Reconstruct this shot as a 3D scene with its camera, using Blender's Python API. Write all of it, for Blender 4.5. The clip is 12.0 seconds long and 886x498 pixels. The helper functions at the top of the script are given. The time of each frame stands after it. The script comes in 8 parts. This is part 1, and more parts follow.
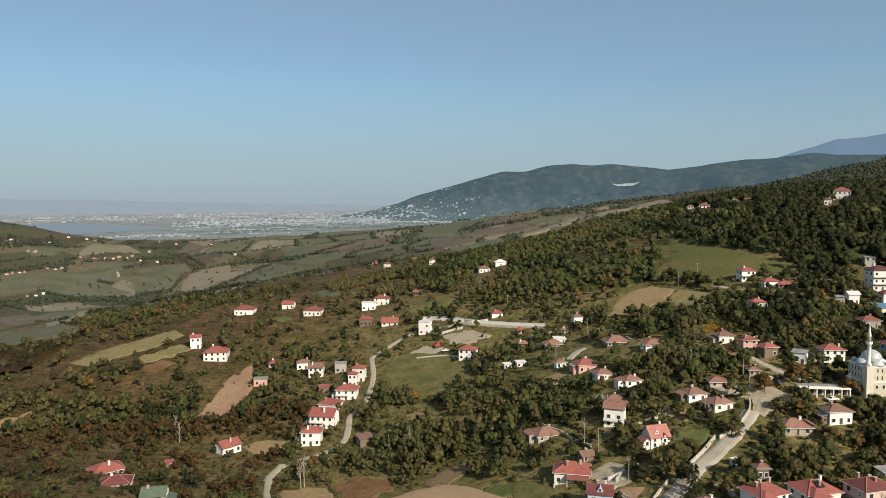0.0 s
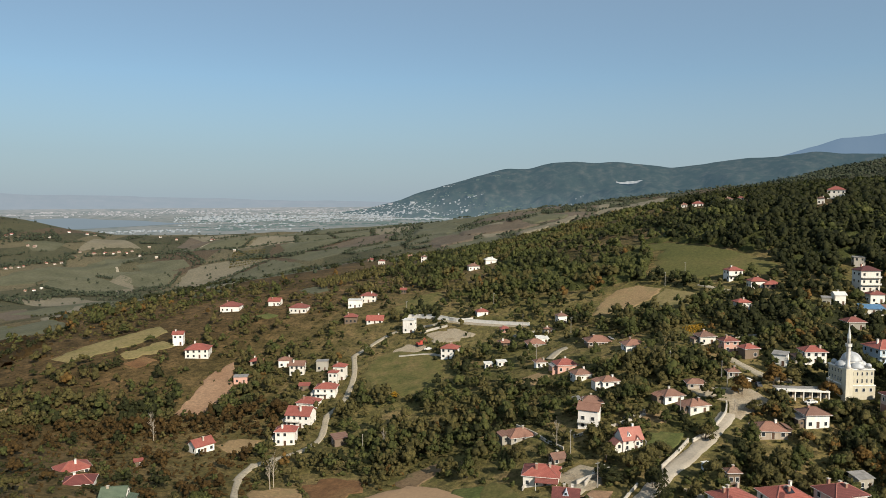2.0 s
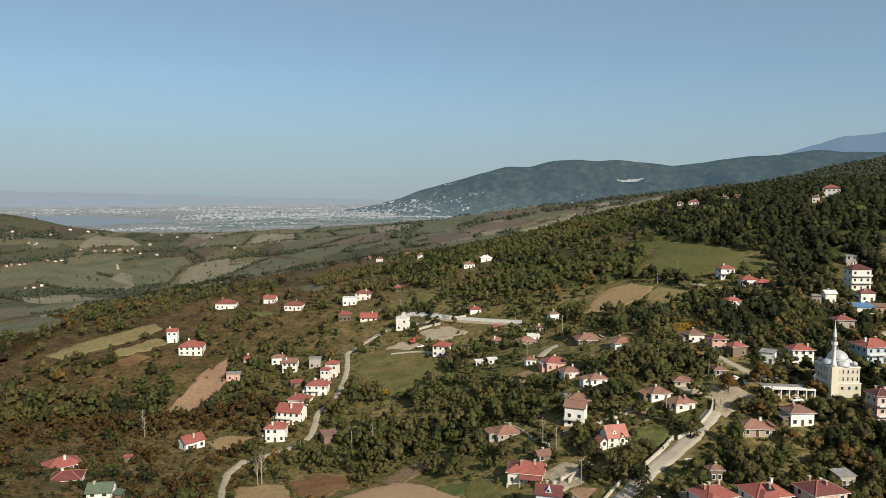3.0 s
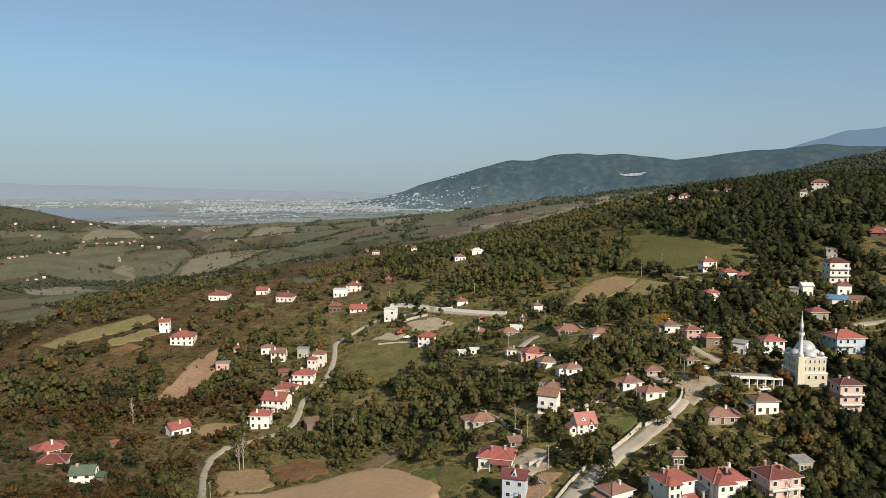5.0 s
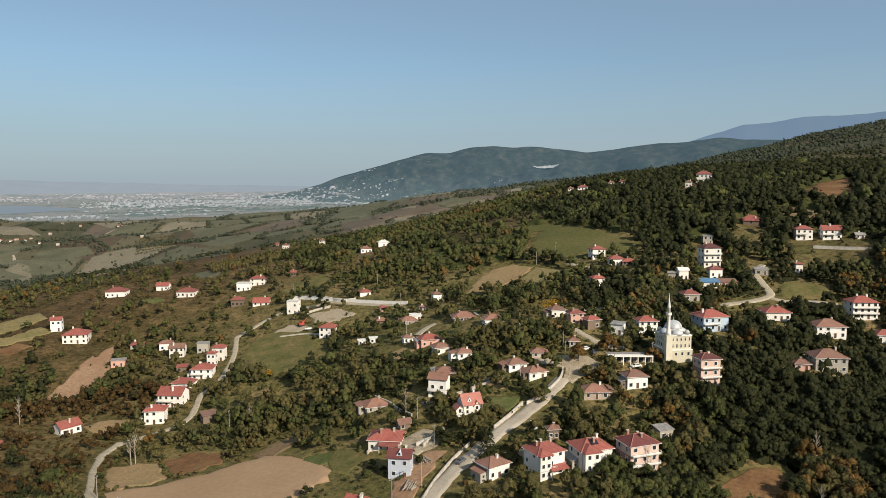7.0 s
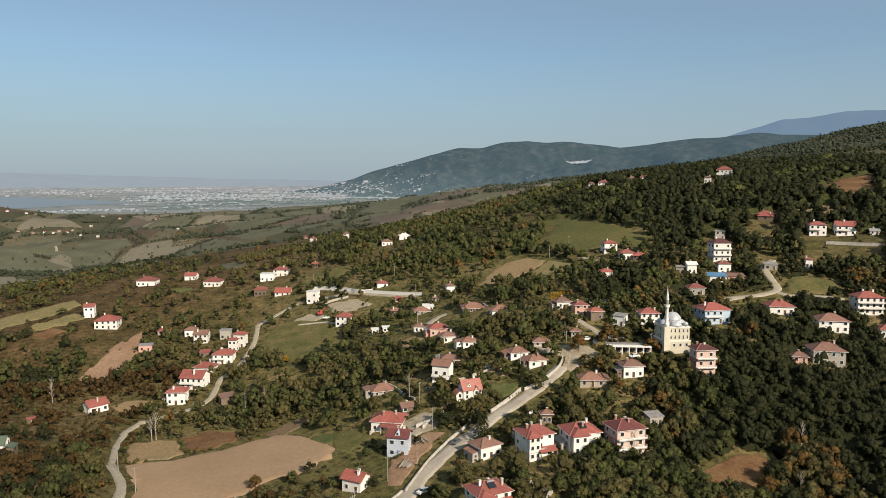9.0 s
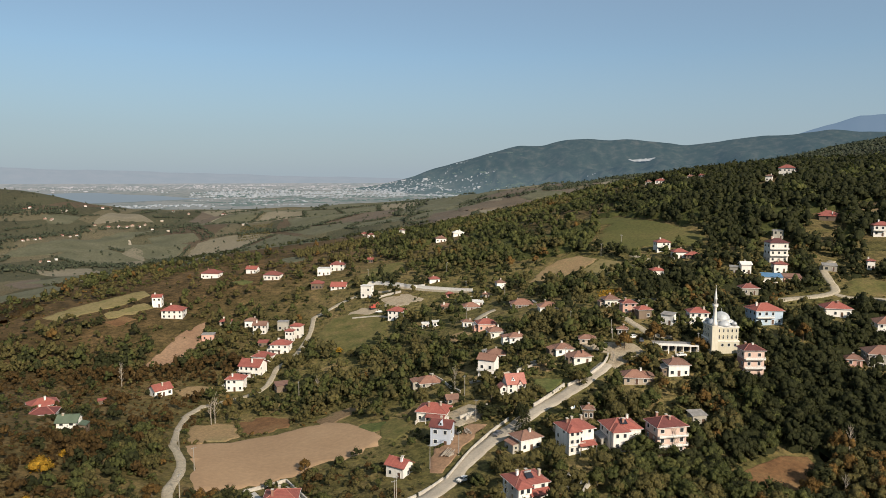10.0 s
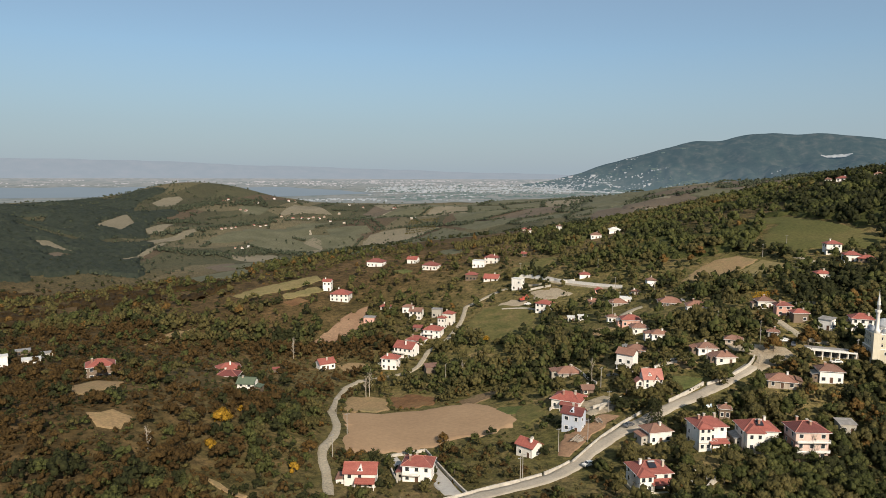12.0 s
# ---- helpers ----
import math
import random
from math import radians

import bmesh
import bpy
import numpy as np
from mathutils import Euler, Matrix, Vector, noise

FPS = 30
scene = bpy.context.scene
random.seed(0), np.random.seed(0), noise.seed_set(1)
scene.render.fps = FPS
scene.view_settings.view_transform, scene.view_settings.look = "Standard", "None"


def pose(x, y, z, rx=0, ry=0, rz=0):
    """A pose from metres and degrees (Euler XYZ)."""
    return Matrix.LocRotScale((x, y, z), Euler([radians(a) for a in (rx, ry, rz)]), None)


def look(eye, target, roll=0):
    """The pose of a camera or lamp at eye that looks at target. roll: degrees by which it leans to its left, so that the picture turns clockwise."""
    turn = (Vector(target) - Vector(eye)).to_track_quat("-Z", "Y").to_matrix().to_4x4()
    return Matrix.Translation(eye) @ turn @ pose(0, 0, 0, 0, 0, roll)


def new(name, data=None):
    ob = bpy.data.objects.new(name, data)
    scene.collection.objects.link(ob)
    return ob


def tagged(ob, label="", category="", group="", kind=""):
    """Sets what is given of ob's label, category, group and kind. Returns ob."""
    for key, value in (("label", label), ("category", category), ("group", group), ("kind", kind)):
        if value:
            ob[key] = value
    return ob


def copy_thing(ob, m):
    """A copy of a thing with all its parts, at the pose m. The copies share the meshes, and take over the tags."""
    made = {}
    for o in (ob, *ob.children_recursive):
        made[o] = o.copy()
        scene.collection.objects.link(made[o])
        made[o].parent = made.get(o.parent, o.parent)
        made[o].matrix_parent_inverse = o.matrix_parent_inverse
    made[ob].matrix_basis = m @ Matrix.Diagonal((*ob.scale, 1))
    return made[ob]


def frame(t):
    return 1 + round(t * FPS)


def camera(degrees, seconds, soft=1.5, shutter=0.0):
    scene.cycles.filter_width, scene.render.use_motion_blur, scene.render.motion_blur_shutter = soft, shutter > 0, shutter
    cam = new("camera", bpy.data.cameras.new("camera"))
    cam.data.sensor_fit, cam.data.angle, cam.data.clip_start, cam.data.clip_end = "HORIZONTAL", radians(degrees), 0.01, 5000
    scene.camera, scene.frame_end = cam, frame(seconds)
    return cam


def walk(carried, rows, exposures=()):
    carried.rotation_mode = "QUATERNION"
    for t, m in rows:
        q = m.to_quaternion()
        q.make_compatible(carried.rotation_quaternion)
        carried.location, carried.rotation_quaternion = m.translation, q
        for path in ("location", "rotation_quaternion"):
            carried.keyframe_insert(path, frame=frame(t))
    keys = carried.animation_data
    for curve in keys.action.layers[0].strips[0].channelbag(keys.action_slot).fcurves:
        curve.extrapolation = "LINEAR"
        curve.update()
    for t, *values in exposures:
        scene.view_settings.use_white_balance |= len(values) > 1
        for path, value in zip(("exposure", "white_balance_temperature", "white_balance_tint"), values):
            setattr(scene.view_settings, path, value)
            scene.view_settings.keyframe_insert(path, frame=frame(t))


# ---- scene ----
cam = camera(64.23, 12.0, soft=0.7)
PATH = [
    (0, (-25.22, 2.36, 100.08), (-23.785, 102.110, 93.222), -0.31),
    (0.5, (-22.33, 4.13, 100.08), (-20.991, 103.889, 93.295), -0.27),
    (1, (-19.37, 5.52, 100.09), (-18.189, 105.269, 93.157), -0.18),
    (1.5, (-16.60, 6.27, 100.10), (-15.582, 106.011, 92.996), -0.10),
    (2, (-14.03, 6.41, 100.09), (-13.155, 106.145, 92.804), -0.01),
    (2.5, (-11.39, 6.16, 100.14), (-10.672, 105.879, 92.712), 0.03),
    (3, (-8.88, 5.40, 100.18), (-8.290, 105.106, 92.592), 0.06),
    (5, (1.00, -0.81, 100.01), (1.012, 98.830, 91.510), 0.18),
    (5.5, (3.57, -2.91, 100.02), (3.453, 96.708, 91.260), 0.18),
    (6, (6.38, -5.23, 100.00), (7.481, 94.355, 90.971), 0.14),
    (6.5, (9.38, -7.55, 99.85), (13.991, 91.912, 90.585), 0.05),
    (7, (11.44, -10.06, 99.91), (22.773, 88.837, 90.401), -0.07),
    (7.2, (12.40, -11.18, 99.84), (23.699, 87.720, 90.275), 0.02),
    (9, (21.67, -21.96, 99.68), (28.277, 77.298, 89.473), 0.11),
    (9.5, (24.07, -25.08, 99.70), (28.938, 74.261, 89.329), 0.15),
    (10, (26.34, -28.27, 99.69), (24.532, 71.152, 89.143), 0.27),
    (10.5, (29.34, -31.18, 99.45), (24.528, 68.136, 88.774), 0.30),
    (11, (31.46, -34.53, 99.52), (23.131, 64.530, 88.679), 0.35),
    (11.5, (33.76, -37.90, 99.68), (15.977, 59.891, 88.659), 0.44),
    (12, (37.31, -40.54, 99.58), (12.366, 55.650, 88.377), 0.44),
]
walk(cam, [(t, look(eye, target, roll)) for t, eye, target, roll in PATH], [(0, 0.4, 6350, 7), (5, 0.4, 6400, 8), (12, 0.4, 6500, 10)])

# ---- daylight ----
SUN_AZ, SUN_EL = 146.0, 31.0          # degrees clockwise from +y, above the horizon
world = bpy.data.worlds.new("world")
scene.world = world
world.use_nodes = True
wn = world.node_tree.nodes
sky = wn.new("ShaderNodeTexSky")
sky.sky_type = "NISHITA"
sky.sun_disc = False
sky.sun_elevation, sky.sun_rotation = radians(SUN_EL), radians(SUN_AZ)
sky.air_density, sky.dust_density, sky.ozone_density = 1.0, 0.35, 3.5
sky.altitude = 350
wn["Background"].inputs["Strength"].default_value = 0.085
# grey-blue autumn haze all round the horizon, thinning upwards
up = wn.new("ShaderNodeSeparateXYZ")
world.node_tree.links.new(wn.new("ShaderNodeTexCoord").outputs["Generated"], up.inputs[0])
veil = wn.new("ShaderNodeValToRGB")
for e, (at, v) in zip((veil.color_ramp.elements[0], veil.color_ramp.elements[1], veil.color_ramp.elements.new(0.06), veil.color_ramp.elements.new(0.16)), ((0.0, 0.92), (0.5, 0.0), (0.06, 0.78), (0.16, 0.42))):
    e.position, e.color = at, (v, v, v, 1)
world.node_tree.links.new(up.outputs["Z"], veil.inputs[0])
air = wn.new("ShaderNodeMix")
air.data_type = "RGBA"
air.inputs[7].default_value = (2.94, 3.56, 4.18, 1)
world.node_tree.links.new(veil.outputs[0], air.inputs[0])
tint = wn.new("ShaderNodeMix")
tint.data_type, tint.blend_type = "RGBA", "MULTIPLY"
tint.inputs[0].default_value = 1.0
tint.inputs[7].default_value = (0.855, 0.98, 0.97, 1)
world.node_tree.links.new(sky.outputs["Color"], tint.inputs[6])
world.node_tree.links.new(tint.outputs[2], air.inputs[6])
world.node_tree.links.new(air.outputs[2], wn["Background"].inputs["Color"])
sun = new("sun", bpy.data.lights.new("sun", "SUN"))
sun.data.energy, sun.data.angle, sun.data.color = 5.0, radians(0.55), (1.0, 0.885, 0.73)
sa, se = radians(SUN_AZ), radians(SUN_EL)
to_sun = Vector((math.sin(sa) * math.cos(se), math.cos(sa) * math.cos(se), math.sin(se)))
sun.matrix_world = look(to_sun * 900, (0, 0, 0))
scene.view_settings.exposure = 0.4


# ---- materials ----
def nodes_of(name):
    mat = bpy.data.materials.new(name)
    mat.use_nodes = True
    nt = mat.node_tree
    return mat, nt, nt.nodes["Principled BSDF"]


def ramp(nt, stops):
    node = nt.nodes.new("ShaderNodeValToRGB")
    el = node.color_ramp.elements
    while len(el) < len(stops):
        el.new(0.5)
    for e, (p, c) in zip(el, stops):
        e.position, e.color = p, (*c, 1)
    return node


def noise_tex(nt, coord, scale, detail=4, rough=0.6):
    node = nt.nodes.new("ShaderNodeTexNoise")
    node.inputs["Scale"].default_value = scale
    node.inputs["Detail"].default_value = detail
    node.inputs["Roughness"].default_value = rough
    if coord:
        nt.links.new(coord, node.inputs["Vector"])
    return node


def mix_rgb(nt, fac, a, b, mode="MIX"):
    node = nt.nodes.new("ShaderNodeMix")
    node.data_type, node.blend_type = "RGBA", mode
    for sock, v in ((node.inputs[0], fac), (node.inputs[6], a), (node.inputs[7], b)):
        if isinstance(v, (int, float)):
            sock.default_value = v
        elif isinstance(v, tuple):
            sock.default_value = (*v, 1)
        else:
            nt.links.new(v, sock)
    return node.outputs[2]


def bump(nt, bsdf, height_out, strength, distance):
    node = nt.nodes.new("ShaderNodeBump")
    node.inputs["Strength"].default_value, node.inputs["Distance"].default_value = strength, distance
    nt.links.new(height_out, node.inputs["Height"])
    nt.links.new(node.outputs[0], bsdf.inputs["Normal"])


def position(nt):
    return nt.nodes.new("ShaderNodeNewGeometry").outputs["Position"]


def earth(name, low, mid, high, patch=0.03, grain=0.8, rough=0.95, bumps=0.25, speckle=0.8):
    """Soil, grass or gravel: three tones mixed by patches and by grain."""
    mat, nt, b = nodes_of(name)
    p = position(nt)
    big, small = noise_tex(nt, p, patch, 5, 0.65), noise_tex(nt, p, grain, 6, 0.7)
    r = ramp(nt, [(0.32, low), (0.5, mid), (0.68, high)])
    nt.links.new(big.outputs[0], r.inputs[0])
    g = ramp(nt, [(0.3, (0.55, 0.55, 0.55)), (0.7, (1.35, 1.3, 1.2))])
    nt.links.new(small.outputs[0], g.inputs[0])
    nt.links.new(mix_rgb(nt, speckle, r.outputs[0], g.outputs[0], "MULTIPLY"), b.inputs["Base Color"])
    b.inputs["Roughness"].default_value = rough
    b.inputs["Specular IOR Level"].default_value = 0.15
    bump(nt, b, small.outputs[0], 0.6, bumps)
    return mat


def ground_material():
    """Scrub, dry grass and bare soil near by; fields between hedges farther out, greyed to paint in haze."""
    mat, nt, b = nodes_of("hillside_ground")
    p = position(nt)
    n1, n2, n3 = noise_tex(nt, p, 0.012, 6, 0.62), noise_tex(nt, p, 0.09, 6, 0.7), noise_tex(nt, p, 0.9, 5, 0.7)
    scrub = ramp(nt, [(0.38, (0.045, 0.04, 0.018)), (0.46, (0.075, 0.06, 0.028)), (0.53, (0.115, 0.083, 0.044)), (0.63, (0.18, 0.12, 0.068))])
    mixed = mix_rgb(nt, 0.55, n1.outputs[0], n2.outputs[0])
    nt.links.new(mixed, scrub.inputs[0])
    turf = noise_tex(nt, p, 0.022, 4, 0.6)
    lush = ramp(nt, [(0.52, (0, 0, 0)), (0.64, (0.7, 0.7, 0.7))])
    nt.links.new(turf.outputs[0], lush.inputs[0])
    scrub_dry = mix_rgb(nt, lush.outputs[0], scrub.outputs[0], (0.078, 0.076, 0.03))
    # gardens and grazed grass round the village are greener
    centre = nt.nodes.new("ShaderNodeVectorMath")
    centre.operation = "DISTANCE"
    centre.inputs[1].default_value = (65, 300, 40)
    nt.links.new(p, centre.inputs[0])
    near = nt.nodes.new("ShaderNodeMapRange")
    near.inputs[1].default_value, near.inputs[2].default_value, near.inputs[3].default_value, near.inputs[4].default_value = 110, 260, 0.75, 0.0
    nt.links.new(centre.outputs["Value"], near.inputs[0])
    grass = ramp(nt, [(0.37, (0.068, 0.072, 0.023)), (0.46, (0.115, 0.108, 0.039)), (0.54, (0.16, 0.135, 0.056)), (0.63, (0.23, 0.168, 0.085))])
    nt.links.new(mix_rgb(nt, 0.5, n2.outputs[0], turf.outputs[0]), grass.inputs[0])
    # brown bracken and bare earth on the slopes to the west
    where = nt.nodes.new("ShaderNodeSeparateXYZ")
    nt.links.new(p, where.inputs[0])
    west = nt.nodes.new("ShaderNodeMapRange")
    west.inputs[1].default_value, west.inputs[2].default_value, west.inputs[3].default_value, west.inputs[4].default_value = -120, -35, 0.85, 0.0
    nt.links.new(where.outputs["X"], west.inputs[0])
    bracken = ramp(nt, [(0.38, (0.04, 0.027, 0.012)), (0.5, (0.074, 0.05, 0.023)), (0.62, (0.145, 0.093, 0.046))])
    nt.links.new(mixed, bracken.inputs[0])
    scrub_out = mix_rgb(nt, near.outputs[0], mix_rgb(nt, west.outputs[0], scrub_dry, bracken.outputs[0]), grass.outputs[0])
    vor = nt.nodes.new("ShaderNodeTexVoronoi")
    vor.inputs["Scale"].default_value = 0.0085
    vor.inputs["Randomness"].default_value = 0.9
    warp = nt.nodes.new("ShaderNodeVectorMath")
    warp.operation = "MULTIPLY"
    warp.inputs[1].default_value = (1.0, 0.42, 0.0)
    nt.links.new(p, warp.inputs[0])
    nt.links.new(warp.outputs[0], vor.inputs["Vector"])
    sep = nt.nodes.new("ShaderNodeSeparateColor")
    nt.links.new(vor.outputs["Color"], sep.inputs[0])
    # far field tones are greyed, with distance haze mixed into the colour
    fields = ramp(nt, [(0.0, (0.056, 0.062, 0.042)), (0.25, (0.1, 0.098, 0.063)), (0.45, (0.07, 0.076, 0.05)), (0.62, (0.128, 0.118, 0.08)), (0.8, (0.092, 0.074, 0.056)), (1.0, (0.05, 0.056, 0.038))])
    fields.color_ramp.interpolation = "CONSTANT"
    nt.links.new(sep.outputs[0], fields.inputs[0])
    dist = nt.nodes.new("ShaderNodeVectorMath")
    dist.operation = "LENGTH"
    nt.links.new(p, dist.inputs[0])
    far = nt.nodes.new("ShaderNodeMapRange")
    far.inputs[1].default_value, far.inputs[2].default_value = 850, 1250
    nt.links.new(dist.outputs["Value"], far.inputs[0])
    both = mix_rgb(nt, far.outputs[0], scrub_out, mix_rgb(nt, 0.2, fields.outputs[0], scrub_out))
    g = ramp(nt, [(0.3, (0.55, 0.55, 0.55)), (0.7, (1.4, 1.35, 1.25))])
    nt.links.new(n3.outputs[0], g.inputs[0])
    # tussocks and low brambles between the bushes
    tuft = noise_tex(nt, p, 0.32, 3, 0.75)
    tf = ramp(nt, [(0.4, (0.5, 0.52, 0.5)), (0.54, (1.08, 1.06, 1.02)), (0.7, (1.3, 1.22, 1.1))])
    nt.links.new(tuft.outputs[0], tf.inputs[0])
    rough_ground = mix_rgb(nt, 0.85, both, tf.outputs[0], "MULTIPLY")
    nt.links.new(mix_rgb(nt, 0.8, rough_ground, g.outputs[0], "MULTIPLY"), b.inputs["Base Color"])
    b.inputs["Roughness"].default_value = 0.97
    b.inputs["Specular IOR Level"].default_value = 0.1
    bump(nt, b, n3.outputs[0], 0.7, 0.5)
    return mat


def leaf_material(name, tones, through_tone):
    mat, nt, b = nodes_of(name)
    p = position(nt)
    n, fine = noise_tex(nt, p, 0.16, 3, 0.6), noise_tex(nt, p, 1.9, 3, 0.7)
    r = ramp(nt, [(0.28 + 0.44 * i / (len(tones) - 1), c) for i, c in enumerate(tones)])
    nt.links.new(n.outputs[0], r.inputs[0])
    isl = nt.nodes.new("ShaderNodeNewGeometry").outputs["Random Per Island"]
    v = ramp(nt, [(0.0, (0.62, 0.64, 0.66)), (1.0, (1.36, 1.32, 1.2))])
    nt.links.new(isl, v.inputs[0])
    f = ramp(nt, [(0.3, (0.62, 0.64, 0.66)), (0.7, (1.35, 1.3, 1.2))])
    nt.links.new(fine.outputs[0], f.inputs[0])
    col = mix_rgb(nt, 1.0, mix_rgb(nt, 1.0, r.outputs[0], v.outputs[0], "MULTIPLY"), f.outputs[0], "MULTIPLY")
    nt.links.new(col, b.inputs["Base Color"])
    b.inputs["Roughness"].default_value = 0.75
    b.inputs["Specular IOR Level"].default_value = 0.12
    bump(nt, b, fine.outputs[0], 0.9, 0.55)
    tr = nt.nodes.new("ShaderNodeBsdfTranslucent")
    nt.links.new(mix_rgb(nt, 1.0, col, through_tone, "MULTIPLY"), tr.inputs[0])
    ms = nt.nodes.new("ShaderNodeMixShader")
    ms.inputs[0].default_value = 0.3
    nt.links.new(b.outputs[0], ms.inputs[1])
    nt.links.new(tr.outputs[0], ms.inputs[2])
    nt.links.new(ms.outputs[0], nt.nodes["Material Output"].inputs[0])
    return mat


def plaster(name, colour, stain=(0.75, 0.72, 0.66), rough=0.85):
    mat, nt, b = nodes_of(name)
    p = position(nt)
    n1, n2 = noise_tex(nt, p, 0.35, 5, 0.7), noise_tex(nt, p, 5.0, 4, 0.6)
    r = ramp(nt, [(0.36, stain), (0.6, (1, 1, 1))])
    drip = nt.nodes.new("ShaderNodeVectorMath")
    drip.operation = "MULTIPLY"
    drip.inputs[1].default_value = (2.2, 2.2, 0.25)
    nt.links.new(p, drip.inputs[0])
    runs = noise_tex(nt, drip.outputs[0], 1.0, 4, 0.7)
    nt.links.new(mix_rgb(nt, 0.5, n1.outputs[0], runs.outputs[0]), r.inputs[0])
    rnd = nt.nodes.new("ShaderNodeObjectInfo").outputs["Random"]
    v = ramp(nt, [(0.0, (0.82, 0.8, 0.76)), (1.0, (1.04, 1.02, 1.0))])
    nt.links.new(rnd, v.inputs[0])
    c = mix_rgb(nt, 1.0, mix_rgb(nt, 0.6, colour, r.outputs[0], "MULTIPLY"), v.outputs[0], "MULTIPLY")
    nt.links.new(c, b.inputs["Base Color"])
    b.inputs["Roughness"].default_value = rough
    bump(nt, b, n2.outputs[0], 0.25, 0.03)
    return mat


def tiles(name, dark, mid, light, rough=0.75):
    """Clay tiles in courses down the slope, weathered in patches."""
    mat, nt, b = nodes_of(name)
    tc = nt.nodes.new("ShaderNodeTexCoord").outputs["Object"]
    w = nt.nodes.new("ShaderNodeTexWave")
    w.bands_direction = "Z"
    w.inputs["Scale"].default_value, w.inputs["Distortion"].default_value = 1.5, 0.3
    nt.links.new(tc, w.inputs["Vector"])
    n1, n2 = noise_tex(nt, position(nt), 0.5, 5, 0.7), noise_tex(nt, position(nt), 3.5, 4, 0.7)
    r = ramp(nt, [(0.3, dark), (0.5, mid), (0.7, light)])
    nt.links.new(mix_rgb(nt, 0.5, n1.outputs[0], n2.outputs[0]), r.inputs[0])
    s = ramp(nt, [(0.0, (0.72, 0.72, 0.72)), (0.4, (1.05, 1.05, 1.05))])
    nt.links.new(w.outputs[0], s.inputs[0])
    rnd = nt.nodes.new("ShaderNodeObjectInfo").outputs["Random"]
    v = ramp(nt, [(0.0, (0.75, 0.78, 0.8)), (1.0, (1.2, 1.12, 1.08))])
    nt.links.new(rnd, v.inputs[0])
    c = mix_rgb(nt, 1.0, mix_rgb(nt, 0.7, r.outputs[0], s.outputs[0], "MULTIPLY"), v.outputs[0], "MULTIPLY")
    nt.links.new(c, b.inputs["Base Color"])
    b.inputs["Roughness"].default_value = rough
    bump(nt, b, w.outputs[0], 0.5, 0.06)
    return mat


def plain(name, colour, rough=0.6, metal=0.0, vary=0.25, scale=1.5):
    mat, nt, b = nodes_of(name)
    n = noise_tex(nt, position(nt), scale, 4, 0.6)
    r = ramp(nt, [(0.3, tuple(c * (1 - vary) for c in colour)), (0.7, tuple(c * (1 + vary * 0.5) for c in colour))])
    nt.links.new(n.outputs[0], r.inputs[0])
    nt.links.new(r.outputs[0], b.inputs["Base Color"])
    b.inputs["Roughness"].default_value, b.inputs["Metallic"].default_value = rough, metal
    return mat


def painted_haze_material(name, tones, scale, haze_glow, squash=(1, 1, 1), low=None):
    """A far backdrop whose haze is put into its tones and emission."""
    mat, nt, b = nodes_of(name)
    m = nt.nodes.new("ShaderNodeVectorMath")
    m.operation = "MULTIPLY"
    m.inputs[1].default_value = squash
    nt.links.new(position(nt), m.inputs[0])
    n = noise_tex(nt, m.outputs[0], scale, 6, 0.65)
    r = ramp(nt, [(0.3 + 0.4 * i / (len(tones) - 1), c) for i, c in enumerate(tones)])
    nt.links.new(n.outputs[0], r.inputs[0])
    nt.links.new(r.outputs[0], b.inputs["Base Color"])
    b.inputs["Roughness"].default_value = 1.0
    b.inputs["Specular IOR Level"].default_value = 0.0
    b.inputs["Emission Color"].default_value = (*haze_glow[:3], 1)
    b.inputs["Emission Strength"].default_value = haze_glow[3]
    # the painted haze blends with height from the low tone to the upper one
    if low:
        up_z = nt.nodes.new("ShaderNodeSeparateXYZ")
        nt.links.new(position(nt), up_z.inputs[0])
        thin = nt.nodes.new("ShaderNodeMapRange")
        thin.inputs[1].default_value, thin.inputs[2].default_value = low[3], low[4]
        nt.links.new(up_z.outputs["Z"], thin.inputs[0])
        nt.links.new(mix_rgb(nt, thin.outputs[0], low[:3], haze_glow[:3]), b.inputs["Emission Color"])
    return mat


